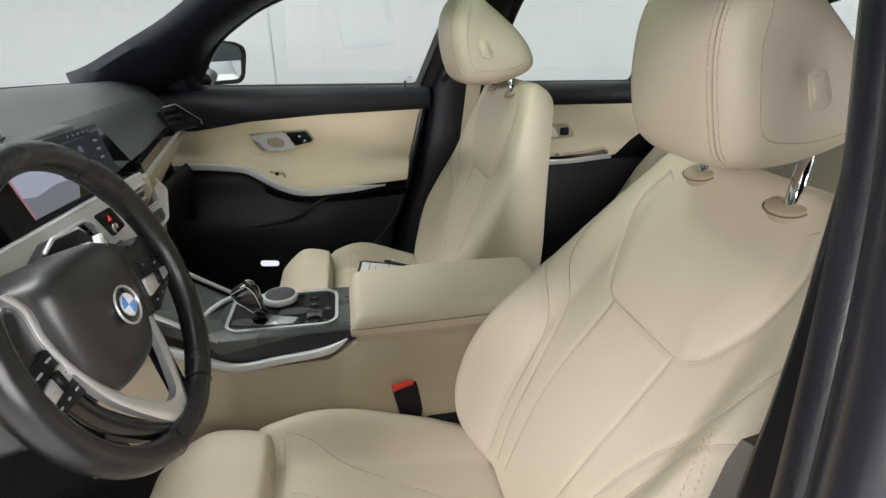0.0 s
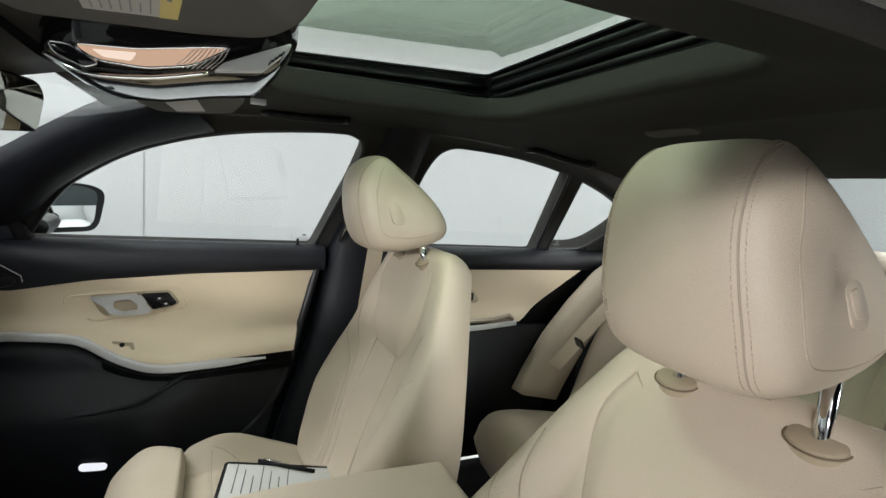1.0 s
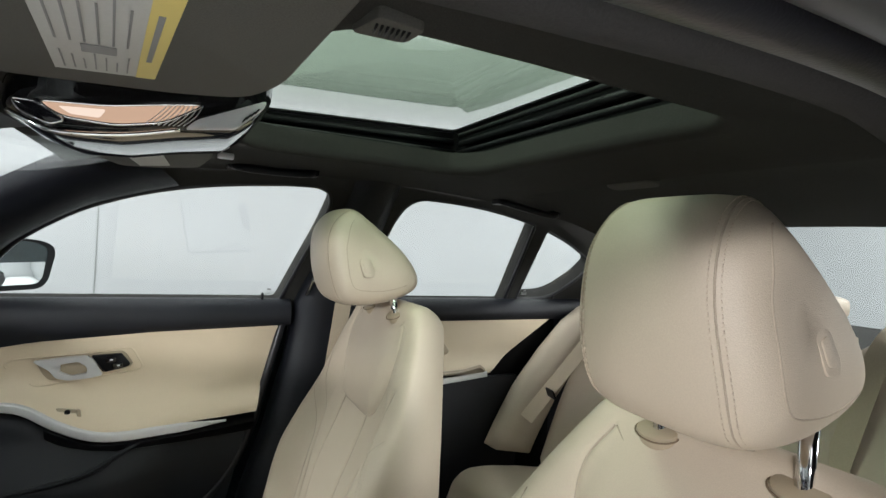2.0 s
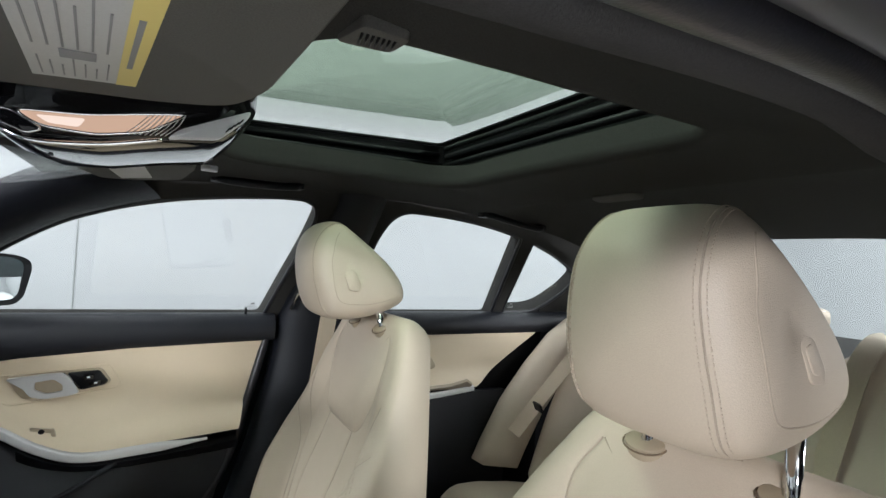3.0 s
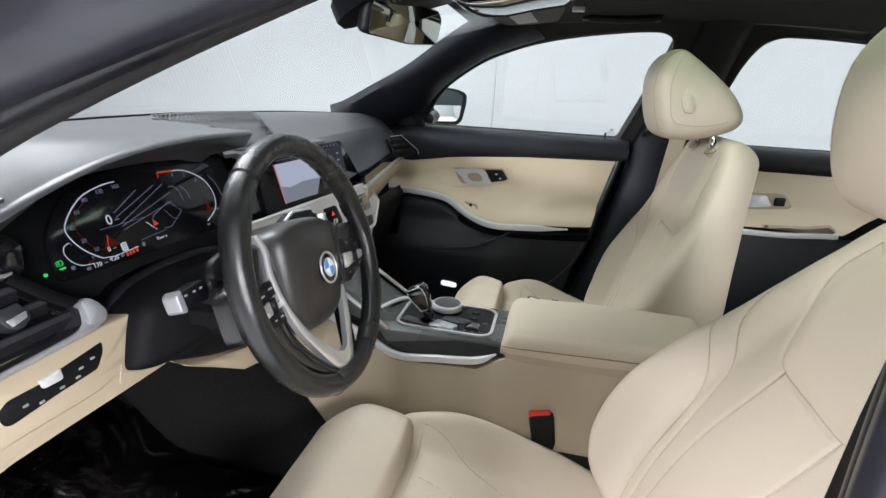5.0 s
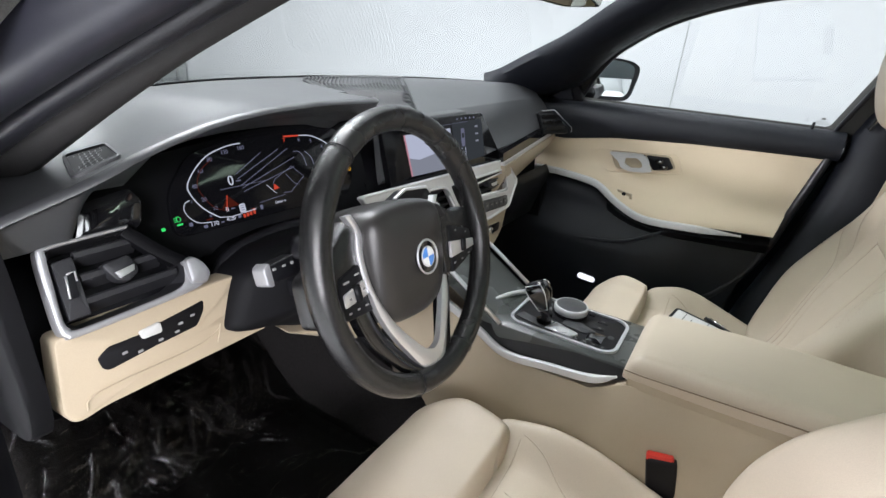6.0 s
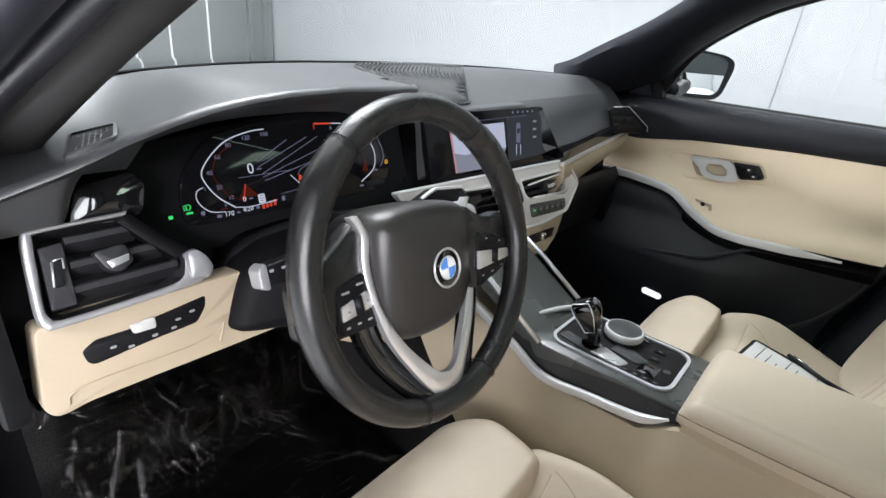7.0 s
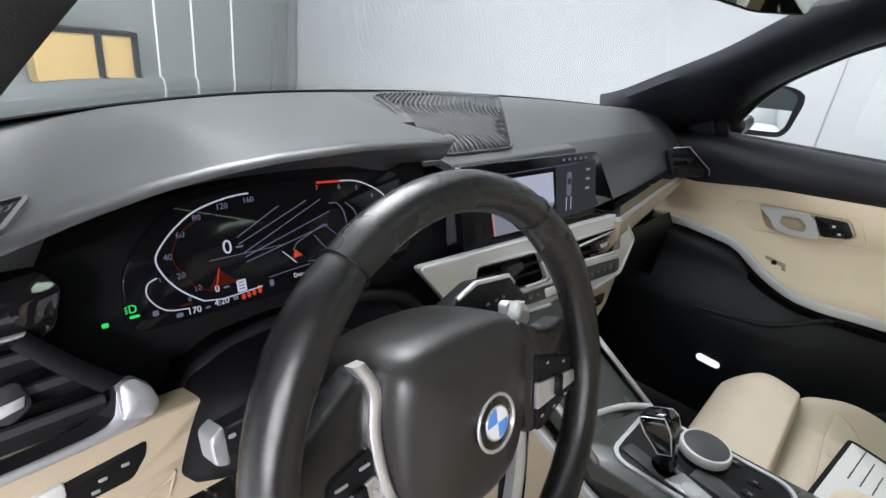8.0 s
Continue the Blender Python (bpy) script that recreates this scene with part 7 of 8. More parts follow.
for s in (-1, 1):
    sheet("side_panel", con_side(s), np.linspace(0, 1, 50), np.linspace(0, 1, 16), BEIGE, con, "smooth beige side panel", thick=(0, -s * 0.02, 0))
PZ = 0.621
PF = frame_of((0, 0, PZ), (1, 0, 0), (0, 1, 0))
plate("top_panel", soften([(-0.292, -0.066), (-0.255, 0.060), (-0.232, 0.092), (-0.004, 0.092), (-0.004, -0.076), (-0.255, -0.084)], 0.012), PF, 0.03, GEARTOP, con, "grey gear panel", bevel=0.004)
loft("gloss_side", [[(x, -0.079, 0.617), (x, -0.088, z), (x, -0.074, z - 0.01), (x, -0.070, 0.60)] for x, z in ((-0.31, 0.612), (-0.265, 0.588), (-0.223, 0.572), (-0.14, 0.574), (-0.055, 0.580), (-0.008, 0.606))], SIDEGLOSS, con, "gloss black side strip", sharp=60)
for s in (-1, 1):
    tp = spline([(-0.420, s * 0.094, 0.660), (-0.300, s * 0.090, 0.606), (-0.225, s * 0.094, 0.572), (-0.14, s * 0.092, 0.577), (-0.062, s * 0.090, 0.585), (-0.022, s * 0.090, 0.606)], 6)
    loft("silver_trim", sweep_rings(tp, soften([(-0.005, -0.0075), (0.005, -0.0075), (0.005, 0.0075), (-0.005, 0.0075)], 0.003), scales=[1 - 0.75 * step(0.8, 1.0, i / (len(tp) - 1)) for i in range(len(tp))]), PEARL, con, "satin silver strip", sharp=60)
fr_out = rounded_rect(0.200, 0.134, 0.026, 5)
fr_pts = [(-0.140 + a, 0.010 + b, PZ + 0.002) for a, b in fr_out]
loft("silver_frame", sweep_rings(fr_pts, [(-0.003, -0.002), (0.003, -0.002), (0.003, 0.0022), (-0.003, 0.0022)], closed=True), SILVER, con, "thin silver frame round the gear panel", loop=True, sharp=50)
plate("gear_plate", rounded_rect(0.194, 0.128, 0.023, 5) and [(a - 0.140, b + 0.010) for a, b in rounded_rect(0.194, 0.128, 0.023, 5)], (np.array((0, 0, PZ + 0.0012)), *PF[1:]), 0.004, BLACK, con, "black gear plate", bevel=0.001)
plate("key_wing", soften([(-0.235, -0.035), (-0.170, -0.050), (-0.150, -0.048), (-0.165, -0.028), (-0.228, -0.012)], 0.006), (np.array((0, 0, PZ + 0.004)), *PF[1:]), 0.005, DASH, con, "dark key wing", bevel=0.002)
plate("start_plate", soften([(-0.172, -0.046), (-0.120, -0.050), (-0.110, -0.030), (-0.158, -0.014)], 0.004), (np.array((0, 0, PZ + 0.006)), *PF[1:]), 0.006, SILVER, con, "silver key plate", bevel=0.002)
plate("start_key", circle(0.012, 18), (np.array((-0.140, -0.036, PZ + 0.0075)), *PF[1:]), 0.003, PEARL, con, "round start key", bevel=0.001)
plate("drive_mode_plate", soften([(-0.150, -0.010), (-0.105, -0.018), (-0.085, 0.000), (-0.120, 0.016), (-0.148, 0.010)], 0.004), (np.array((0, 0, PZ + 0.004)), *PF[1:]), 0.004, DASH, con, "grey key plate", bevel=0.001)
plate("small_display", rounded_rect(0.030, 0.036, 0.003) and [(a - 0.082, b - 0.018) for a, b in rounded_rect(0.030, 0.036, 0.003)], (np.array((0, 0, PZ + 0.003)), *PF[1:]), 0.003, GLOSS, con, "small black window", bevel=0.001)
for i in range(4):
    plate("mode_key", [(a - 0.110 + 0.016 * i, b - 0.047) for a, b in rounded_rect(0.013, 0.013, 0.002)], (np.array((0, 0, PZ + 0.004)), *PF[1:]), 0.004, BLACK, con, "black mode key", bevel=0.001)
    plate("key_mark", [(a - 0.110 + 0.016 * i, b - 0.047) for a, b in rounded_rect(0.005, 0.002, 0.0005, 2)], (np.array((0, 0, PZ + 0.0046)), *PF[1:]), 0.0006, INK, con, "pale key mark", bevel=0.0001)
plate("parking_key", [(a - 0.058, b + 0.000) for a, b in circle(0.006, 14)], (np.array((0, 0, PZ + 0.003)), *PF[1:]), 0.003, DASH, con, "small round parking key", bevel=0.001)
for a, b in ((-0.085, 0.020), (-0.085, 0.048), (-0.115, 0.066), (-0.180, 0.066)):
    plate("controller_key", [(p + a, q + b) for p, q in rounded_rect(0.020, 0.012, 0.003)], (np.array((0, 0, PZ + 0.003)), *PF[1:]), 0.003, BLACK, con, "black controller key", bevel=0.001)
    plate("key_mark", [(p + a, q + b) for p, q in rounded_rect(0.006, 0.002, 0.0005, 2)], (np.array((0, 0, PZ + 0.0036)), *PF[1:]), 0.0006, INK, con, "pale key mark", bevel=0.0001)
# front ramp up to the dashboard, with bright edges
sheet("front_ramp", lambda u, v: (-0.245 - 0.20 * u, -0.080 + 0.170 * v, 0.612 + 0.125 * u - 0.010 * math.sin(math.pi * v)), np.linspace(0, 1, 8), np.linspace(0, 1, 8), GEARTOP, con, "grey ramp before the gear panel", thick=(0, 0, -0.02))
for y in (-0.082, 0.094):
    rod("ramp_edge", [(-0.245, y, 0.622), (-0.355, y, 0.694), (-0.45, y, 0.745)], 0.0045, SILVER, con, "bright ramp edge", 8)
rod("front_frame", spline([(-0.300, -0.070, 0.622), (-0.292, -0.01, 0.626), (-0.268, 0.050, 0.627), (-0.240, 0.090, 0.623)], 6), 0.005, PEARL, con, "silver front frame", 8)
# controller knob
plate("controller_base", circle(0.034, 28), (np.array((-0.150, 0.044, PZ + 0.008)), *PF[1:]), 0.010, BLACK, con, "black controller collar", bevel=0.002)
rings = [[(-0.150 + r * math.cos(t), 0.044 + r * math.sin(t), PZ + h) for t in np.linspace(0, 2 * math.pi, 32, endpoint=False)] for r, h in ((0.032, 0.006), (0.0335, 0.009), (0.0335, 0.0175), (0.032, 0.020), (0.0295, 0.0205))]
kn = loft("controller_knob", rings, PEARL, con, "ribbed silver controller knob", sharp=40)
plate("knob_top", circle(0.0295, 28), (np.array((-0.150, 0.044, PZ + 0.0210)), *PF[1:]), 0.002, DASH, kn, "dark knob top", bevel=0.001)
# gear lever
gl = thing("gear_lever", (-0.185, 0.0, PZ), "gloss black gear selector with silver edges on its plate", "gear selector")
LEVER = [(-0.176, 0.004, 0.010, 0.010), (-0.178, 0.020, 0.009, 0.010), (-0.182, 0.030, 0.011, 0.012), (-0.189, 0.044, 0.016, 0.014), (-0.196, 0.057, 0.021, 0.016), (-0.203, 0.068, 0.022, 0.0165), (-0.208, 0.075, 0.019, 0.014), (-0.210, 0.0785, 0.012, 0.008)]
lever_up = np.array((-0.45, 0.0, 0.89))
lever_fw = np.array((0.89, 0.0, 0.45))


def lever_at(x, h, a, b):
    return np.array((x, -0.020 - 0.05 * h, PZ + h)) + lever_fw * a + np.array((0, 1.0, 0)) * b


loft("stem", [[lever_at(x, h, a, b) for a, b in soften([(-k, -w), (k, -w), (k, w), (-k, w)], 0.6 * min(k, w))] for x, h, k, w in LEVER], GLOSS, gl, "gloss black lever", sharp=50)
for s in (-1, 1):
    loop = [lever_at(x, h, e * k * 0.80, s * (w + 0.0006)) for e, rows in ((1, LEVER[2:7]), (-1, LEVER[6:1:-1])) for x, h, k, w in rows]
    rod("lever_edge", loop, 0.0009, SILVER, gl, "silver lever edge", 6, closed=True)
plate("unlock_key", rounded_rect(0.010, 0.014, 0.003), (lever_at(-0.210, 0.0785, 0.004, 0), lever_fw, np.array((0, 1.0, 0)), lever_up), 0.004, DASH, gl, "grey unlock key", bevel=0.001)
plate("boot", circle(0.022, 20), (np.array((-0.176, -0.020, PZ + 0.004)), *PF[1:]), 0.004, GLOSS, gl, "gloss lever collar", bevel=0.002)
# armrest box and lid
arm = thing("console_box", (0.17, 0, 0.45), "closed beige leather centre armrest lid with a sewn seam", "armrest")
loft("box", [[(x, -0.099 - 0.004 * k, 0.622), (x, 0.099 + 0.004 * k, 0.622), (x, 0.098, 0.40), (x, -0.098, 0.40)] for x, k in ((-0.004, 0), (0.02, 1), (0.36, 1), (0.39, 0))], BEIGE, arm, "beige armrest box", sharp=50)
lid = Pillow((-0.016, 0, 0.620), (1, 0, 0.020), (0, 0, 1), 0.395, [(0, 0.092), (0.06, 0.103), (0.5, 0.106), (1.0, 0.100)], [(0, 0.034), (0.1, 0.040), (0.5, 0.042), (1.0, 0.038)], [(0, 0), (1, 0)], [(0, 0.018), (1, 0.018)], ([(0.084, 0.0), (0.090, 0.05), (0.091, 0.20), (0.090, 0.39)],), end0=0.06, end1=0.05, wrinkle=0.0008)
rod("lid_gap_shade", [(-0.012, -0.1055, 0.634), (0.02, -0.1075, 0.6345), (0.20, -0.1085, 0.641), (0.36, -0.1065, 0.644)], 0.0011, GAPSHADE, arm, "dark line for the shaded gap under the lid", 6)
lid.mesh("lid", LEATHER, arm, "padded beige leather lid", 60, 61)
# seat belt buckle between driver seat and console
bk = thing("belt_buckle", (0.085, -0.128, 0.47), "black seat belt buckle with a red release button", "buckle")
bax = np.array((-0.20, 0.05, 0.98))
bax /= np.linalg.norm(bax)
rings = [[np.array((0.088, -0.126, 0.455)) + bax * h + np.array((0.96, 0.1, 0.2)) * a * k + np.array((-0.1, 0.98, -0.05)) * b * k for a, b in rounded_rect(0.046, 0.024, 0.007, 3)] for h, k in ((-0.05, 0.55), (-0.02, 0.75), (0.0, 1.0), (0.052, 1.04), (0.060, 1.0), (0.062, 0.92))]
loft("housing", rings, BLACK, bk, "black buckle housing", sharp=50)
rings = [[np.array((0.086, -0.127, 0.455)) + bax * h + np.array((0.96, 0.1, 0.2)) * a * k + np.array((-0.1, 0.98, -0.05)) * b * k for a, b in rounded_rect(0.042, 0.020, 0.005, 3)] for h, k in ((0.050, 1.0), (0.064, 1.0), (0.067, 0.9))]
loft("release_button", rings, RED, bk, "red release button", sharp=50)
rod("stalk", spline([(0.10, -0.13, 0.40), (0.096, -0.128, 0.43), (0.090, -0.126, 0.455)], 4), 0.012, BLACK, bk, "black buckle stalk", 8)
box("belt_anchor", (0.115, -0.150, 0.415), (0.20, -0.112, 0.445), BLACK, bk, "black belt anchor", bevel=0.008)

# ---- clipboard on the passenger seat ----
cb = thing("clipboard", (0.110, 0.297, 0.48), "clipboard with white papers lying on the passenger seat", "clipboard")
CB = frame_of((0.110, 0.297, 0.494), (0.98, -0.16, -0.12), (0.12, 1, 0.03))
plate("board", rounded_rect(0.24, 0.31, 0.012, 3), CB, 0.004, BLACK, cb, "black board", bevel=0.001)
plate("paper", rounded_rect(0.225, 0.285, 0.002, 2), (CB[0] + CB[3] * 0.002, *CB[1:]), 0.0018, PAPER, cb, "white printed sheets", bevel=0.0004)
for i in range(7):
    for c, ln in ((-0.085, 0.070), (0.035, 0.110 - 0.022 * (i % 3))):
        plate("text_bar", [(a - 0.090 + 0.018 * i, b + c + ln / 2) for a, b in rounded_rect(0.0022, ln, 0.0005, 2)], (CB[0] + CB[3] * 0.0021, *CB[1:]), 0.0003, DASH, cb, "grey print bar", bevel=0.0001)
plate("clip", [(a + 0.105, b) for a, b in rounded_rect(0.030, 0.110, 0.006, 3)], (CB[0] + CB[3] * 0.008, *CB[1:]), 0.006, BLACK, cb, "black spring clip", bevel=0.002)
rod("pen", [CB[0] + CB[1] * -0.05 + CB[2] * 0.150 + CB[3] * 0.008, CB[0] + CB[1] * 0.075 + CB[2] * 0.118 + CB[3] * 0.008], 0.0045, BLACK, cb, "black pen", 8)
rod("pen_clip", [CB[0] + CB[1] * -0.04 + CB[2] * 0.1475 + CB[3] * 0.014, CB[0] + CB[1] * 0.0 + CB[2] * 0.137 + CB[3] * 0.014], 0.0016, CHROME, cb, "pen clip", 6)

# ---- rear bench ----
rb2 = thing("rear_bench", (1.1, 0, 0.25), "beige leather rear bench seat", "rear seat")
for y0 in (-0.36, 0.36):
    p = Pillow((1.13, y0, 0.40), (0.42, 0, 0.907), (-0.907, 0, 0.42), 0.665, [(0, 0.30), (0.5, 0.31), (0.85, 0.28), (1.0, 0.22)], [(0, 0.05), (0.5, 0.045), (1, 0.03)], [(0, 0.03), (0.5, 0.045), (1, 0.0)], [(0, 0.06), (1, 0.05)],
               ([(0.17, 0.02), (0.20, 0.30), (0.15, 0.55)], [(0.07, 0.02), (0.07, 0.40)]), b_from=0.5, b_to=0.9, end1=0.12, wrinkle=0.0015)
    b = p.mesh("backrest", LEATHER, rb2, "beige leather backrest", 60, 61)
    p.threads(b, ([(0.17, 0.02), (0.20, 0.30), (0.15, 0.55)],))
mid = Pillow((1.12, 0, 0.42), (0.42, 0, 0.907), (-0.907, 0, 0.42), 0.63, [(0, 0.10), (1, 0.10)], [(0, 0.06), (1, 0.05)], [(0, 0), (1, 0)], [(0, 0.05), (1, 0.05)], (), wrinkle=0.001)
mid.mesh("centre_backrest", LEATHER, rb2, "", 30, 31)
cu = Pillow((0.72, 0, 0.40), (1, 0, -0.10), (0.06, 0, 1), 0.50, [(0, 0.66), (0.5, 0.68), (1, 0.66)], [(0, 0.10), (0.3, 0.105), (1, 0.07)], [(0, 0), (1, 0)], [(0, 0.10), (1, 0.10)], ([(0.30, 0.03), (0.30, 0.45)],), end0=0.16, wrinkle=0.002)
cu.mesh("cushion", LEATHER, rb2, "beige leather bench cushion", 44, 81)
for s in (-1, 1):
    sidep = loft("side_bolster", [[(x, s * 0.66, z), (x - 0.02, s * 0.70, z + 0.01), (x + 0.01, s * 0.745, z + 0.0), (x + 0.12, s * 0.75, z - 0.02), (x + 0.12, s * 0.64, z - 0.02)] for x, z in ((0.92, 0.50), (0.95, 0.56), (1.02, 0.68), (1.12, 0.80), (1.22, 0.90), (1.30, 0.95))], LEATHER, rb2, "beige side bolster")
for xc, y0, zc, hw, rz in ((1.425, -0.36, 1.062, 0.130, 0.050), (1.425, 0.36, 1.062, 0.130, 0.050), (1.385, 0.03, 1.046, 0.096, 0.032)):
    h = thing("rear_headrest", (xc + 0.015, y0, 0.95), "low beige leather rear headrest", "headrest", "rear headrests")
    rings = []
    for t in np.linspace(-1, 1, 17):
        k = 0.35 + 0.65 * (1 - abs(t) ** 6) ** 0.5
        rings.append([(xc + 0.055 * k * math.copysign(abs(math.cos(a)) ** 0.7, math.cos(a)) + 0.25 * rz * k * math.sin(a), y0 + hw * t, zc + rz * k * math.copysign(abs(math.sin(a)) ** 0.7, math.sin(a))) for a in np.linspace(0, 2 * math.pi, 20, endpoint=False)])
    loft("pad", rings, LEATHER, h, "beige leather pad")
    for dy in (-0.06, 0.06):
        rod("post", [(xc + 0.005, y0 + dy, 0.96), (xc + 0.005, y0 + dy, zc - 0.02)], 0.006, CHROME, h, n=8)
cbelt = thing("centre_rear_belt", (1.3, -0.15, 0.9), "beige centre seat belt lying over the bench backrest", "seat belt")
loft("webbing", sweep_rings(spline([(1.44, -0.175, 1.012), (1.385, -0.168, 1.018), (1.315, -0.160, 0.955), (1.235, -0.150, 0.80), (1.165, -0.140, 0.64)], 6), [(-0.024, -0.001), (0.024, -0.001), (0.024, 0.001), (-0.024, 0.001)], up=(-0.9, 0, 0.42)), WEB, cbelt, "beige webbing", sharp=40)
rbelt = thing("rear_seat_belt", (1.2, 0.60, 0.7), "beige rear seat belt hanging beside the bench", "seat belt")
loft("webbing", sweep_rings(spline([(1.33, 0.565, 1.00), (1.24, 0.60, 0.86), (1.12, 0.62, 0.72), (1.01, 0.63, 0.60)], 5), [(-0.023, -0.001), (0.023, -0.001), (0.023, 0.001), (-0.023, 0.001)], up=(-0.7, -0.5, 0.5)), WEB, rbelt, "beige webbing", sharp=40)
plate("tongue", rounded_rect(0.05, 0.03, 0.006), frame_of((1.075, 0.590, 0.69), (0.2, 1, 0), (-0.4, 0, 0.9)), 0.006, BLACK, rbelt, "black belt tongue", bevel=0.002)
dbelt = thing("front_seat_belt", (0.36, 0.68, 0.8), "beige front seat belt running down the door pillar", "seat belt")
loft("webbing", sweep_rings(spline([(0.405, 0.640, 1.14), (0.395, 0.655, 1.02), (0.375, 0.672, 0.80), (0.345, 0.668, 0.55), (0.33, 0.65, 0.36)], 5), [(-0.022, -0.001), (0.022, -0.001), (0.022, 0.001), (-0.022, 0.001)], up=(0, -1, 0.1)), WEB, dbelt, "beige webbing", sharp=40)

# ---- roof fittings ----
oh = thing("overhead_console", (-0.05, 0, 1.27), "gloss black overhead console with a warm lit lamp", "overhead console")


OH_LOW = [(-0.168, 1.252), (-0.15, 1.238), (-0.115, 1.228), (-0.067, 1.2325), (-0.018, 1.244), (0.035, 1.252), (0.058, 1.272), (0.075, 1.300)]
rings = []
for x, w in ((-0.172, 0.045), (-0.162, 0.072), (-0.148, 0.090), (-0.120, 0.100), (-0.07, 0.102), (-0.02, 0.102), (0.03, 0.100), (0.052, 0.092), (0.066, 0.075), (0.076, 0.05)):
    zb = lerp(OH_LOW, x)
    zt = max(zb + 0.022, lerp(ROOF_MID, x) - 0.004)
    rings.append([(x, s_ * w * k, z) for s_, k, z in ((-1, 1.06, zt), (-1, 1.03, zb + 0.030), (-1, 1.0, zb + 0.016), (-1, 0.95, zb + 0.005), (-1, 0.80, zb), (-1, 0.3, zb - 0.003), (1, 0.3, zb - 0.003), (1, 0.80, zb), (1, 0.95, zb + 0.005), (1, 1.0, zb + 0.016), (1, 1.03, zb + 0.030), (1, 1.06, zt))])
loft("body", rings, GLOSS, oh, "gloss black console body", sharp=60)
WARM = glow("warm_lamp_light", (1.0, 0.66, 0.46), 0.6)
LIT = glow("bright_lamp_light", (1.0, 0.80, 0.66), 0.95)


def flank(pts, y=0.0):
    """A frame on the console's driver-side flank; outlines are (along the car, height)."""
    return pts, (np.array((0.0, -0.104 - y, 0.0)), np.array((1.0, 0, 0)), np.array((0, 0.0, 1.0)), np.array((0, -1.0, 0)))


LENS = soften([(-0.134, 1.2525), (-0.115, 1.2405), (-0.072, 1.2395), (-0.031, 1.2485), (0.005, 1.2725), (-0.030, 1.2665), (-0.080, 1.2565)], 0.010)
q, fr = flank(LENS)
lens = plate("lamp_lens", q, fr, 0.006, WARM, oh, "warm lit ribbed lens", bevel=0.002)
q, fr = flank(soften([(-0.118, 1.2500), (-0.108, 1.2440), (-0.085, 1.2440), (-0.080, 1.2530)], 0.003), 0.0006)
plate("lamp_hot_spot", q, fr, 0.002, LIT, lens, "bright lamp behind the lens", bevel=0.001)
for k in range(9):
    f = k / 8
    rod("lens_rib", spline([(-0.050 + 0.035 * f, -0.1046, 1.2435 + 0.004 * f), (-0.040 + 0.036 * f, -0.1046, 1.2530 + 0.006 * f), (-0.030 + 0.032 * f, -0.1046, 1.2650 + 0.006 * f)], 4), 0.0005, SILVER, lens, n=5, up=(0, 1, 0))
rod("lens_rim", [(a, -0.1045, b) for a, b in LENS], 0.0013, CHROME, oh, "chrome lens rim", 8, closed=True, up=(0, 1, 0))
q, fr = flank(soften([(-0.014, 1.2455), (0.034, 1.2525), (0.062, 1.2800), (0.064, 1.2880), (0.030, 1.2720), (-0.004, 1.2560)], 0.005), 0.0005)
plate("switch_pod", q, fr, 0.008, PEARL, oh, "satin switch pod", bevel=0.003)
for k in range(4):
    rod("pod_slot", [(0.040 + 0.004 * k, -0.1052, 1.2605 + 0.0035 * k), (0.044 + 0.004 * k, -0.1052, 1.2665 + 0.0035 * k)], 0.0008, BLACK, oh, n=5, up=(0, 1, 0))
rod("chrome_strip", spline([(-0.158, -0.086, 1.2435), (-0.135, -0.096, 1.2320), (-0.115, -0.098, 1.2275), (-0.067, -0.100, 1.2320), (-0.018, -0.101, 1.2440)], 6), 0.0024, CHROME, oh, "chrome strip", 8)
q, fr = flank(soften([(-0.152, 1.2520), (-0.136, 1.2520), (-0.112, 1.2380), (-0.124, 1.2330), (-0.146, 1.2420)], 0.004), -0.003)
plate("spot_lens", q, fr, 0.006, SCREEN, oh, "dark spot lamp lens", bevel=0.002)
rod("spot_rim", [(a, -0.1015, b) for a, b in q], 0.0010, CHROME, oh, n=6, closed=True, up=(0, 1, 0))


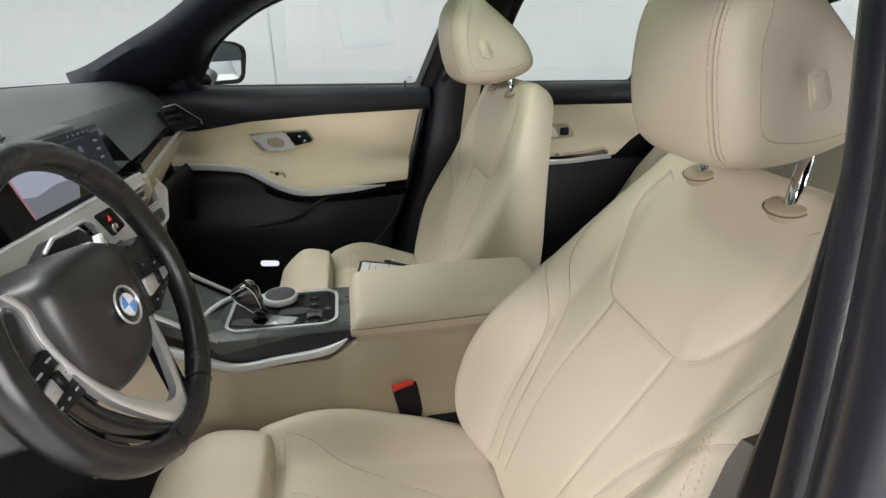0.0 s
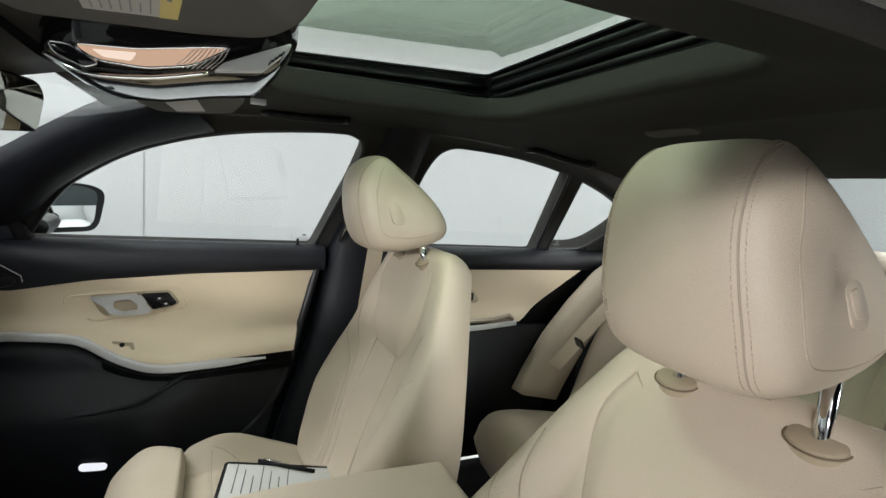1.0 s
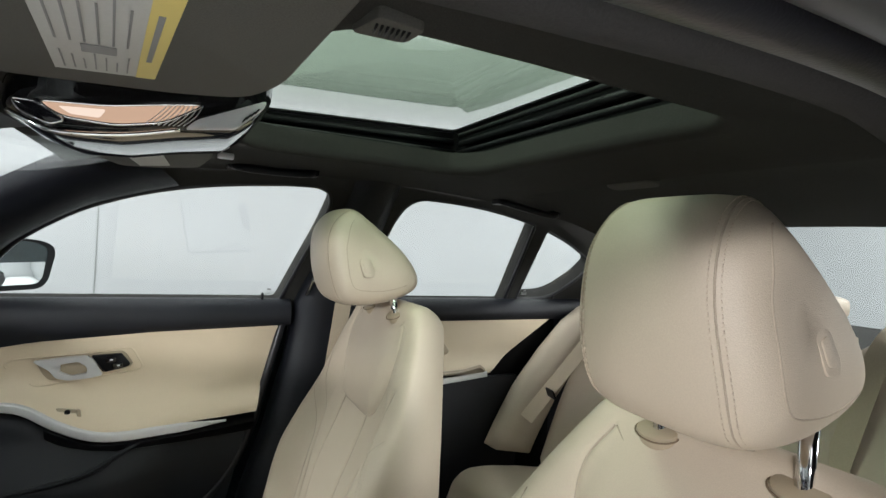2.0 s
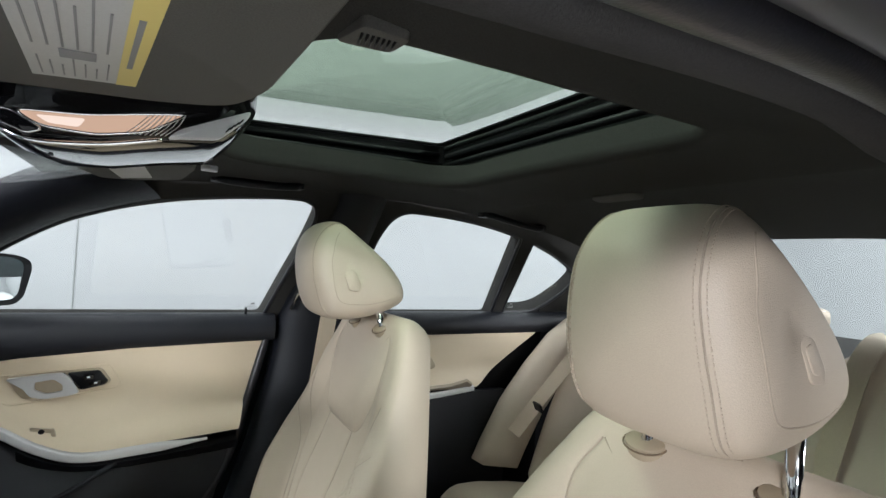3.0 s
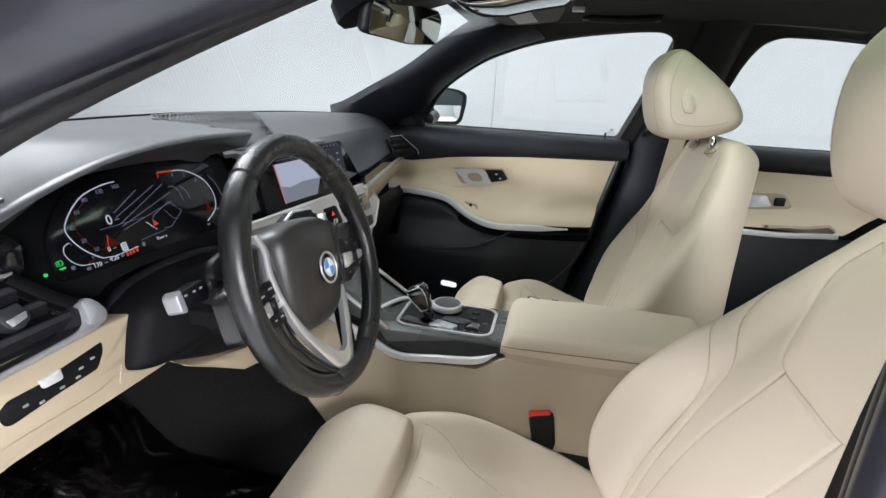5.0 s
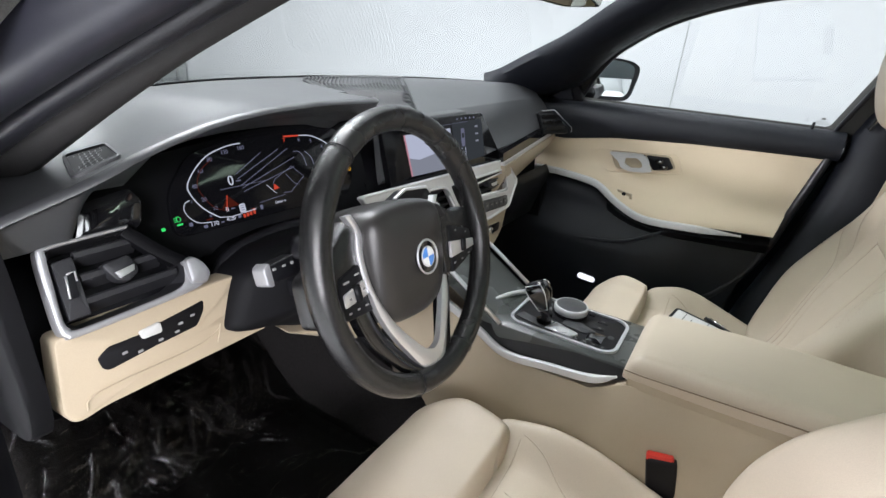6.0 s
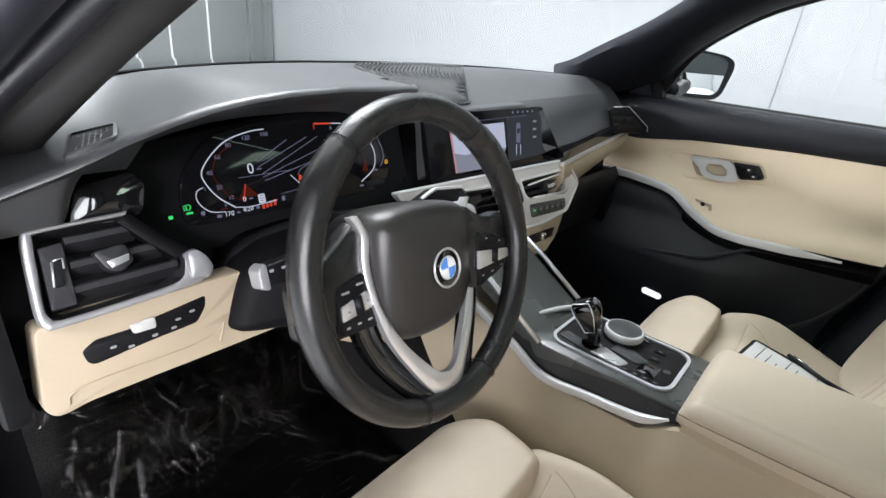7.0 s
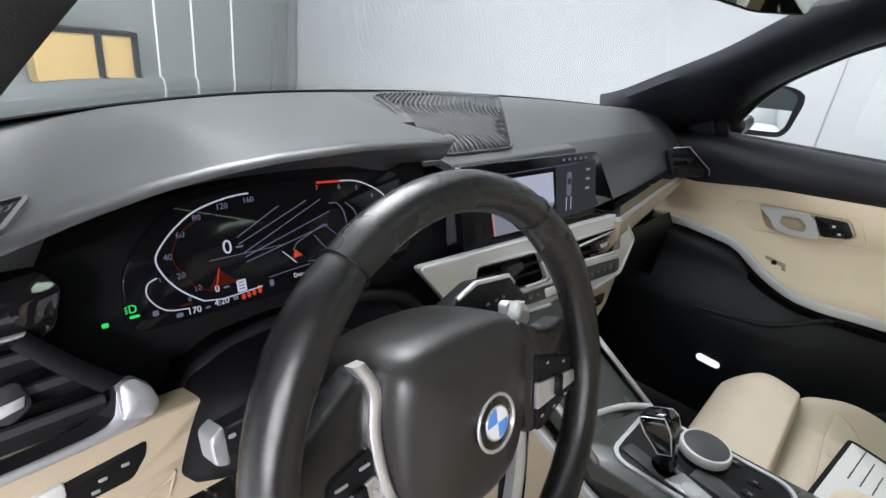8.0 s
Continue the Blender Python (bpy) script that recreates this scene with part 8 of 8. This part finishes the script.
def visor(s):
    v = thing("sun_visor", (-0.04, s * 0.36, 1.26), "folded grey cloth sun visor with a warning label", "sun visor", "sun visors")
    if s < 0:
        out = soften([(-0.150, -0.195), (-0.02, -0.222), (0.030, -0.246), (0.048, -0.30), (0.056, -0.47), (0.045, -0.575), (-0.12, -0.565), (-0.155, -0.50)], 0.022)
        z0, tilt = 1.250, 0.0
        lab = [(-0.094, -0.247), (-0.034, -0.262), (-0.013, -0.430), (-0.080, -0.430)]
    else:
        out = soften([(-0.135, 0.150), (0.020, 0.140), (0.030, 0.24), (0.015, 0.405), (-0.06, 0.49), (-0.125, 0.52), (-0.15, 0.40)], 0.022)
        z0, tilt = 1.265, 0.0
        lab = [(-0.105, 0.272), (-0.047, 0.214), (-0.035, 0.420), (-0.088, 0.478)]
    VFr = (np.array((0, 0, z0)), np.array((1.0, 0, 0)), np.array((0, -1.0, 0)), np.array((0, 0, -1.0)))

    def flat(pts):
        return [(a, -b) for a, b in pts]
    plate("board", flat(out), VFr, 0.018, VISOR, v, "grey cloth board", bevel=0.006)
    lb = plate("label", flat(lab), (np.array((0, 0, z0 - 0.0006)), *VFr[1:]), 0.0006, PAPER, v, "white warning label", bevel=0.0002)
    if s < 0:
        def on_label(u, w):
            p, q, r, t = (np.array(k) for k in lab)
            return (1 - u) * ((1 - w) * p + w * t) + u * ((1 - w) * q + w * r)
        yl = [on_label(0.80, 0.0), on_label(1.0, 0.0), on_label(1.0, 1.0), on_label(0.80, 1.0)]
        plate("yellow_band", flat(yl), (np.array((0, 0, z0 - 0.0010)), *VFr[1:]), 0.0004, LABELYELLOW, lb, "pale yellow band", bevel=0.0001)
        for u, w0, w1, d in [(0.10 + 0.115 * k, 0.38, 0.85 - 0.1 * (k % 2), 0.020) for k in range(6)] + [(0.10 + 0.10 * k, 0.05, 0.26 - 0.04 * (k % 3), 0.016) for k in range(7)] + [(0.30, 0.27, 0.36, 0.30), (0.86, 0.25, 0.75, 0.05)]:
            plate("text_bar", flat([on_label(u, w0), on_label(u + d, w0), on_label(u + d, w1), on_label(u, w1)]), (np.array((0, 0, z0 - 0.0013)), *VFr[1:]), 0.0003, INK, lb, "grey print bar", bevel=0.0001)
    rod("hinge_rod", [(-0.150, s * 0.21, z0 + 0.008), (-0.155, s * 0.40, z0 + 0.008)], 0.006, BLACK, v, n=8)
    return v


visor(-1)
visor(1)
clip = thing("visor_clip", (0.05, 0.36, 1.29), "small pale visor clip on the headliner", "clip")
box("clip_body", (0.045, 0.40, 1.288), (0.075, 0.412, 1.30), PEARL, clip, bevel=0.003)


def grab(x0, x1, y, z0, z1):
    g = thing("grab_handle", ((x0 + x1) / 2, y, z0), "black folding grab handle above the window", "grab handle", "grab handles")
    rod("bar", spline([(x0, y + 0.02, z0 + 0.006), (x0 + 0.012, y - 0.004, z0 - 0.004), (x0 + 0.035, y - 0.016, z0 - 0.010), ((x0 + x1) / 2, y - 0.018, (z0 + z1) / 2 - 0.012), (x1 - 0.035, y - 0.016, z1 - 0.010), (x1 - 0.012, y - 0.004, z1 - 0.004), (x1, y + 0.02, z1 + 0.006)], 6), 0.009, BLACK, g, "black bar", 10)
    for x, z in ((x0 + 0.014, z0), (x1 - 0.014, z1)):
        box("foot", (x - 0.016, y - 0.010, z - 0.012), (x + 0.016, y + 0.03, z + 0.012), BLACK, g, bevel=0.005)


grab(0.075, 0.275, 0.545, 1.300, 1.302)
grab(0.790, 1.015, 0.540, 1.284, 1.262)
mic = thing("microphone_grille", (0.115, -0.33, 1.305), "grey roof microphone grille with dark slots", "microphone grille")
MG = (np.array((0.116, -0.327, 1.2980)), np.array((1.0, 0, 0)), np.array((0, -1.0, 0)), np.array((0, 0, -1.0)))
plate("cover", soften([(-0.024, -0.020), (0.020, -0.016), (0.024, 0.014), (-0.014, 0.018)], 0.006), MG, 0.014, VISOR, mic, "grey plastic cover", bevel=0.003)
for k in range(7):
    rod("slot", [(0.104 + 0.0042 * k, -0.335, 1.2974), (0.107 + 0.0042 * k, -0.318, 1.2974)], 0.0012, BLACK, mic, n=5)
dome = thing("rear_dome_lamp", (0.785, 0.05, 1.285), "grey rear roof lamp lens in the headliner", "roof lamp")
plate("lens", rounded_rect(0.034, 0.120, 0.015), (np.array((0.782, 0.045, 1.2835)), np.array((0.98, 0, -0.2)), np.array((0, -1.0, 0)), np.array((-0.2, 0, -0.98))), 0.010, VISOR, dome, "grey lens", bevel=0.003)

# rear-view mirror and sensor cover at the windscreen
rm = thing("rear_view_mirror", (-0.26, 0.02, 1.20), "frameless rear-view mirror angled to the driver", "rear-view mirror")
RMF = frame_of((-0.255, 0.026, 1.209), (0.07, 0.233, 0.004), (0.18, -0.05, 0.98))
o, ax, ay, az = RMF
if az[0] < 0:
    ax, az = -ax, -az
sgn = 1 if ax[1] > 0 else -1
outl = soften([(-0.124 * sgn, -0.030), (-0.120 * sgn, 0.029), (-0.05 * sgn, 0.037), (0.108 * sgn, 0.034), (0.126 * sgn, 0.018), (0.124 * sgn, -0.031), (0.02 * sgn, -0.038)][::sgn], 0.010)
rings = [[o + ax * a * k + ay * b * k + az * h for a, b in outl] for k, h in ((0.55, -0.045), (0.85, -0.036), (0.98, -0.018), (1.0, -0.004), (0.97, 0.0), (0.95, -0.002))]
loft("housing", rings, BLACK, rm, "black mirror housing", sharp=60)
plate("mirror_glass", [(a * 0.955, b * 0.94) for a, b in outl], (o + az * 0.0012, ax, ay, az), 0.004, DIMMIRROR, rm, "dimmed mirror glass", bevel=0.001)
rod("stem", spline([(-0.285, 0.01, 1.215), (-0.32, 0.0, 1.235), (-0.345, 0.0, 1.245)], 5), 0.016, BLACK, rm, "black mirror stem", 10)
sc_ = thing("sensor_cover", (-0.30, 0, 1.25), "black sensor cover behind the mirror", "sensor cover")
rings = []
for x, z, w in ((-0.385, 1.206, 0.035), (-0.365, 1.213, 0.070), (-0.33, 1.226, 0.105), (-0.28, 1.245, 0.14), (-0.20, 1.270, 0.165)):
    rings.append([(x, -w, z + 0.020), (x + 0.01, -w * 0.8, z - 0.008), (x + 0.012, 0, z - 0.014), (x + 0.01, w * 0.8, z - 0.008), (x, w, z + 0.020), (x, 0, z + 0.026)])
loft("shell", rings, BLACK, sc_, "black shell", sharp=50)
for k in range(3):
    rod("slot", [(-0.262 + 0.010 * k, -0.085, 1.2345 + 0.003 * k), (-0.268 + 0.010 * k, -0.050, 1.2315 + 0.003 * k)], 0.0028, DASH, sc_, "pale slot", 6)

# door courtesy lamp low on the passenger door
dl = thing("courtesy_lamp", (-0.27, 0.70, 0.425), "small lit courtesy lamp low on the passenger door", "courtesy lamp")
COLD = glow("cold_lamp_light", (0.90, 0.92, 1.0), 1.0)
DLF = frame_of((-0.27, 0.672, 0.430), (1, 0.03, -0.08), (0, -0.25, 0.95))
plate("lens", rounded_rect(0.058, 0.020, 0.0095), DLF if DLF[3][1] < 0 else (DLF[0], -DLF[1], DLF[2], -DLF[3]), 0.01, COLD, dl, "lit white lens", bevel=0.003)

# clear protective film crumpled over the driver's floor
FILM, t_, out_ = material("crumpled_clear_film")
n_ = t_.nodes
cl_, gl_, mx_, fr_ = n_.new("ShaderNodeBsdfTransparent"), n_.new("ShaderNodeBsdfGlossy"), n_.new("ShaderNodeMixShader"), n_.new("ShaderNodeFresnel")
cl_.inputs[0].default_value = (0.93, 0.92, 0.90, 1)
gl_.inputs["Roughness"].default_value = 0.05
fr_.inputs[0].default_value = 1.55
t_.links.new(fr_.outputs[0], mx_.inputs[0])
t_.links.new(cl_.outputs[0], mx_.inputs[1])
t_.links.new(gl_.outputs[0], mx_.inputs[2])
t_.links.new(mx_.outputs[0], out_.inputs[0])


def fold(x, y, along, fine, seed):
    """A sharp crease that comes and goes: 1 on its crest, 0 away from it."""
    c, q = math.cos(along), math.sin(along)
    n = abs(noise.noise(Vector(((x * c + y * q) * 3.5 + seed, (y * c - x * q) * fine, seed))))
    return max(0.0, 1 - n / 0.14) ** 1.5 * max(0.0, 0.25 + noise.noise(Vector((x * 6, y * 6, seed + 5))))


def film_at(u, v):
    x, y = -0.96 + 0.62 * u, -0.66 + 0.52 * v
    n1 = noise.noise(Vector((x * 6, y * 5, 0.3)))
    w = 0.06 * noise.noise(Vector((x * 7, y * 8, 2.2))) + 0.02 * noise.noise(Vector((x * 24, y * 21, 6.2)))
    folds = 0.012 * fold(x + w, y - w, 0.9, 12, 1.7) + 0.010 * fold(x - w, y, 2.2, 18, 4.3)
    for k, (size, fine) in enumerate(((0.008, 26), (0.007, 34), (0.005, 46), (0.004, 60), (0.003, 80))):
        folds += size * fold(x + w * (k - 2), y + w, 0.35 + 0.6 * k, fine, 8.9 + 3.1 * k)
    return (x, y, 0.240 + 0.16 * step(0.42, 0.0, u) + 0.018 * (0.5 + n1) + folds)


film = sheet("floor_film", film_at, np.linspace(0, 1, 300), np.linspace(0, 1, 270), FILM)
tagged(film, "crumpled clear plastic film over the driver floor", "plastic film")
mat_ = box("floor_mat", (-0.86, -0.66, 0.222), (-0.34, -0.17, 0.230), CARPET, None, "", bevel=0.003)
tagged(mat_, "black carpet floor mat under the film", "floor mat")
# ---- far end of the booth, seen through the windscreen ----
# Joints that look lit are white enamel strips; no lamp lights them.
for y, w, mat, lb in ((3.22, 0.10, CLADDING, "grey door post"), (2.98, 0.05, CLADDING, "grey door post"), (2.455, 0.018, WHITE, "white-painted lit joint"), (1.999, 0.018, WHITE, "white-painted lit joint"), (1.616, 0.018, WHITE, "white-painted lit joint")):
    p = box("cladding_strip", (X0, y - w / 2, 0.0), (X0 + (0.06 if mat is CLADDING else 0.012), y + w / 2, ZC), mat, None, "", bevel=0)
    tagged(p, lb + " in the far metal wall", "wall strip", kind="structure")
for y0, y1 in ((0.45, 0.93), (0.99, 1.24)):
    bx = thing("yellow_cabinet", (X0 + 0.3, (y0 + y1) / 2, 0), "yellow panel standing before the far metal wall", "cabinet", "yellow panels")
    box("panel", (X0 + 0.05, y0, 0.30), (X0 + 0.40, y1, 0.79), YELLOW, bx, "yellow face", bevel=0.01)
    box("post", (X0 + 0.05, y1, 0.0), (X0 + 0.42, y1 + 0.055, 0.80), BLACK, bx, "dark post", bevel=0.005)
    box("cap", (X0 + 0.05, y0, 0.79), (X0 + 0.42, y1 + 0.055, 0.83), BLACK, bx, "dark cap", bevel=0.005)
seam = box("trim_wall_joint", (-0.493, Y1 - 0.004, 0.0), (-0.487, Y1, ZC), CLADDING, None, "", bevel=0)
tagged(seam, "fine vertical joint in the white wall", "wall joint", kind="structure")
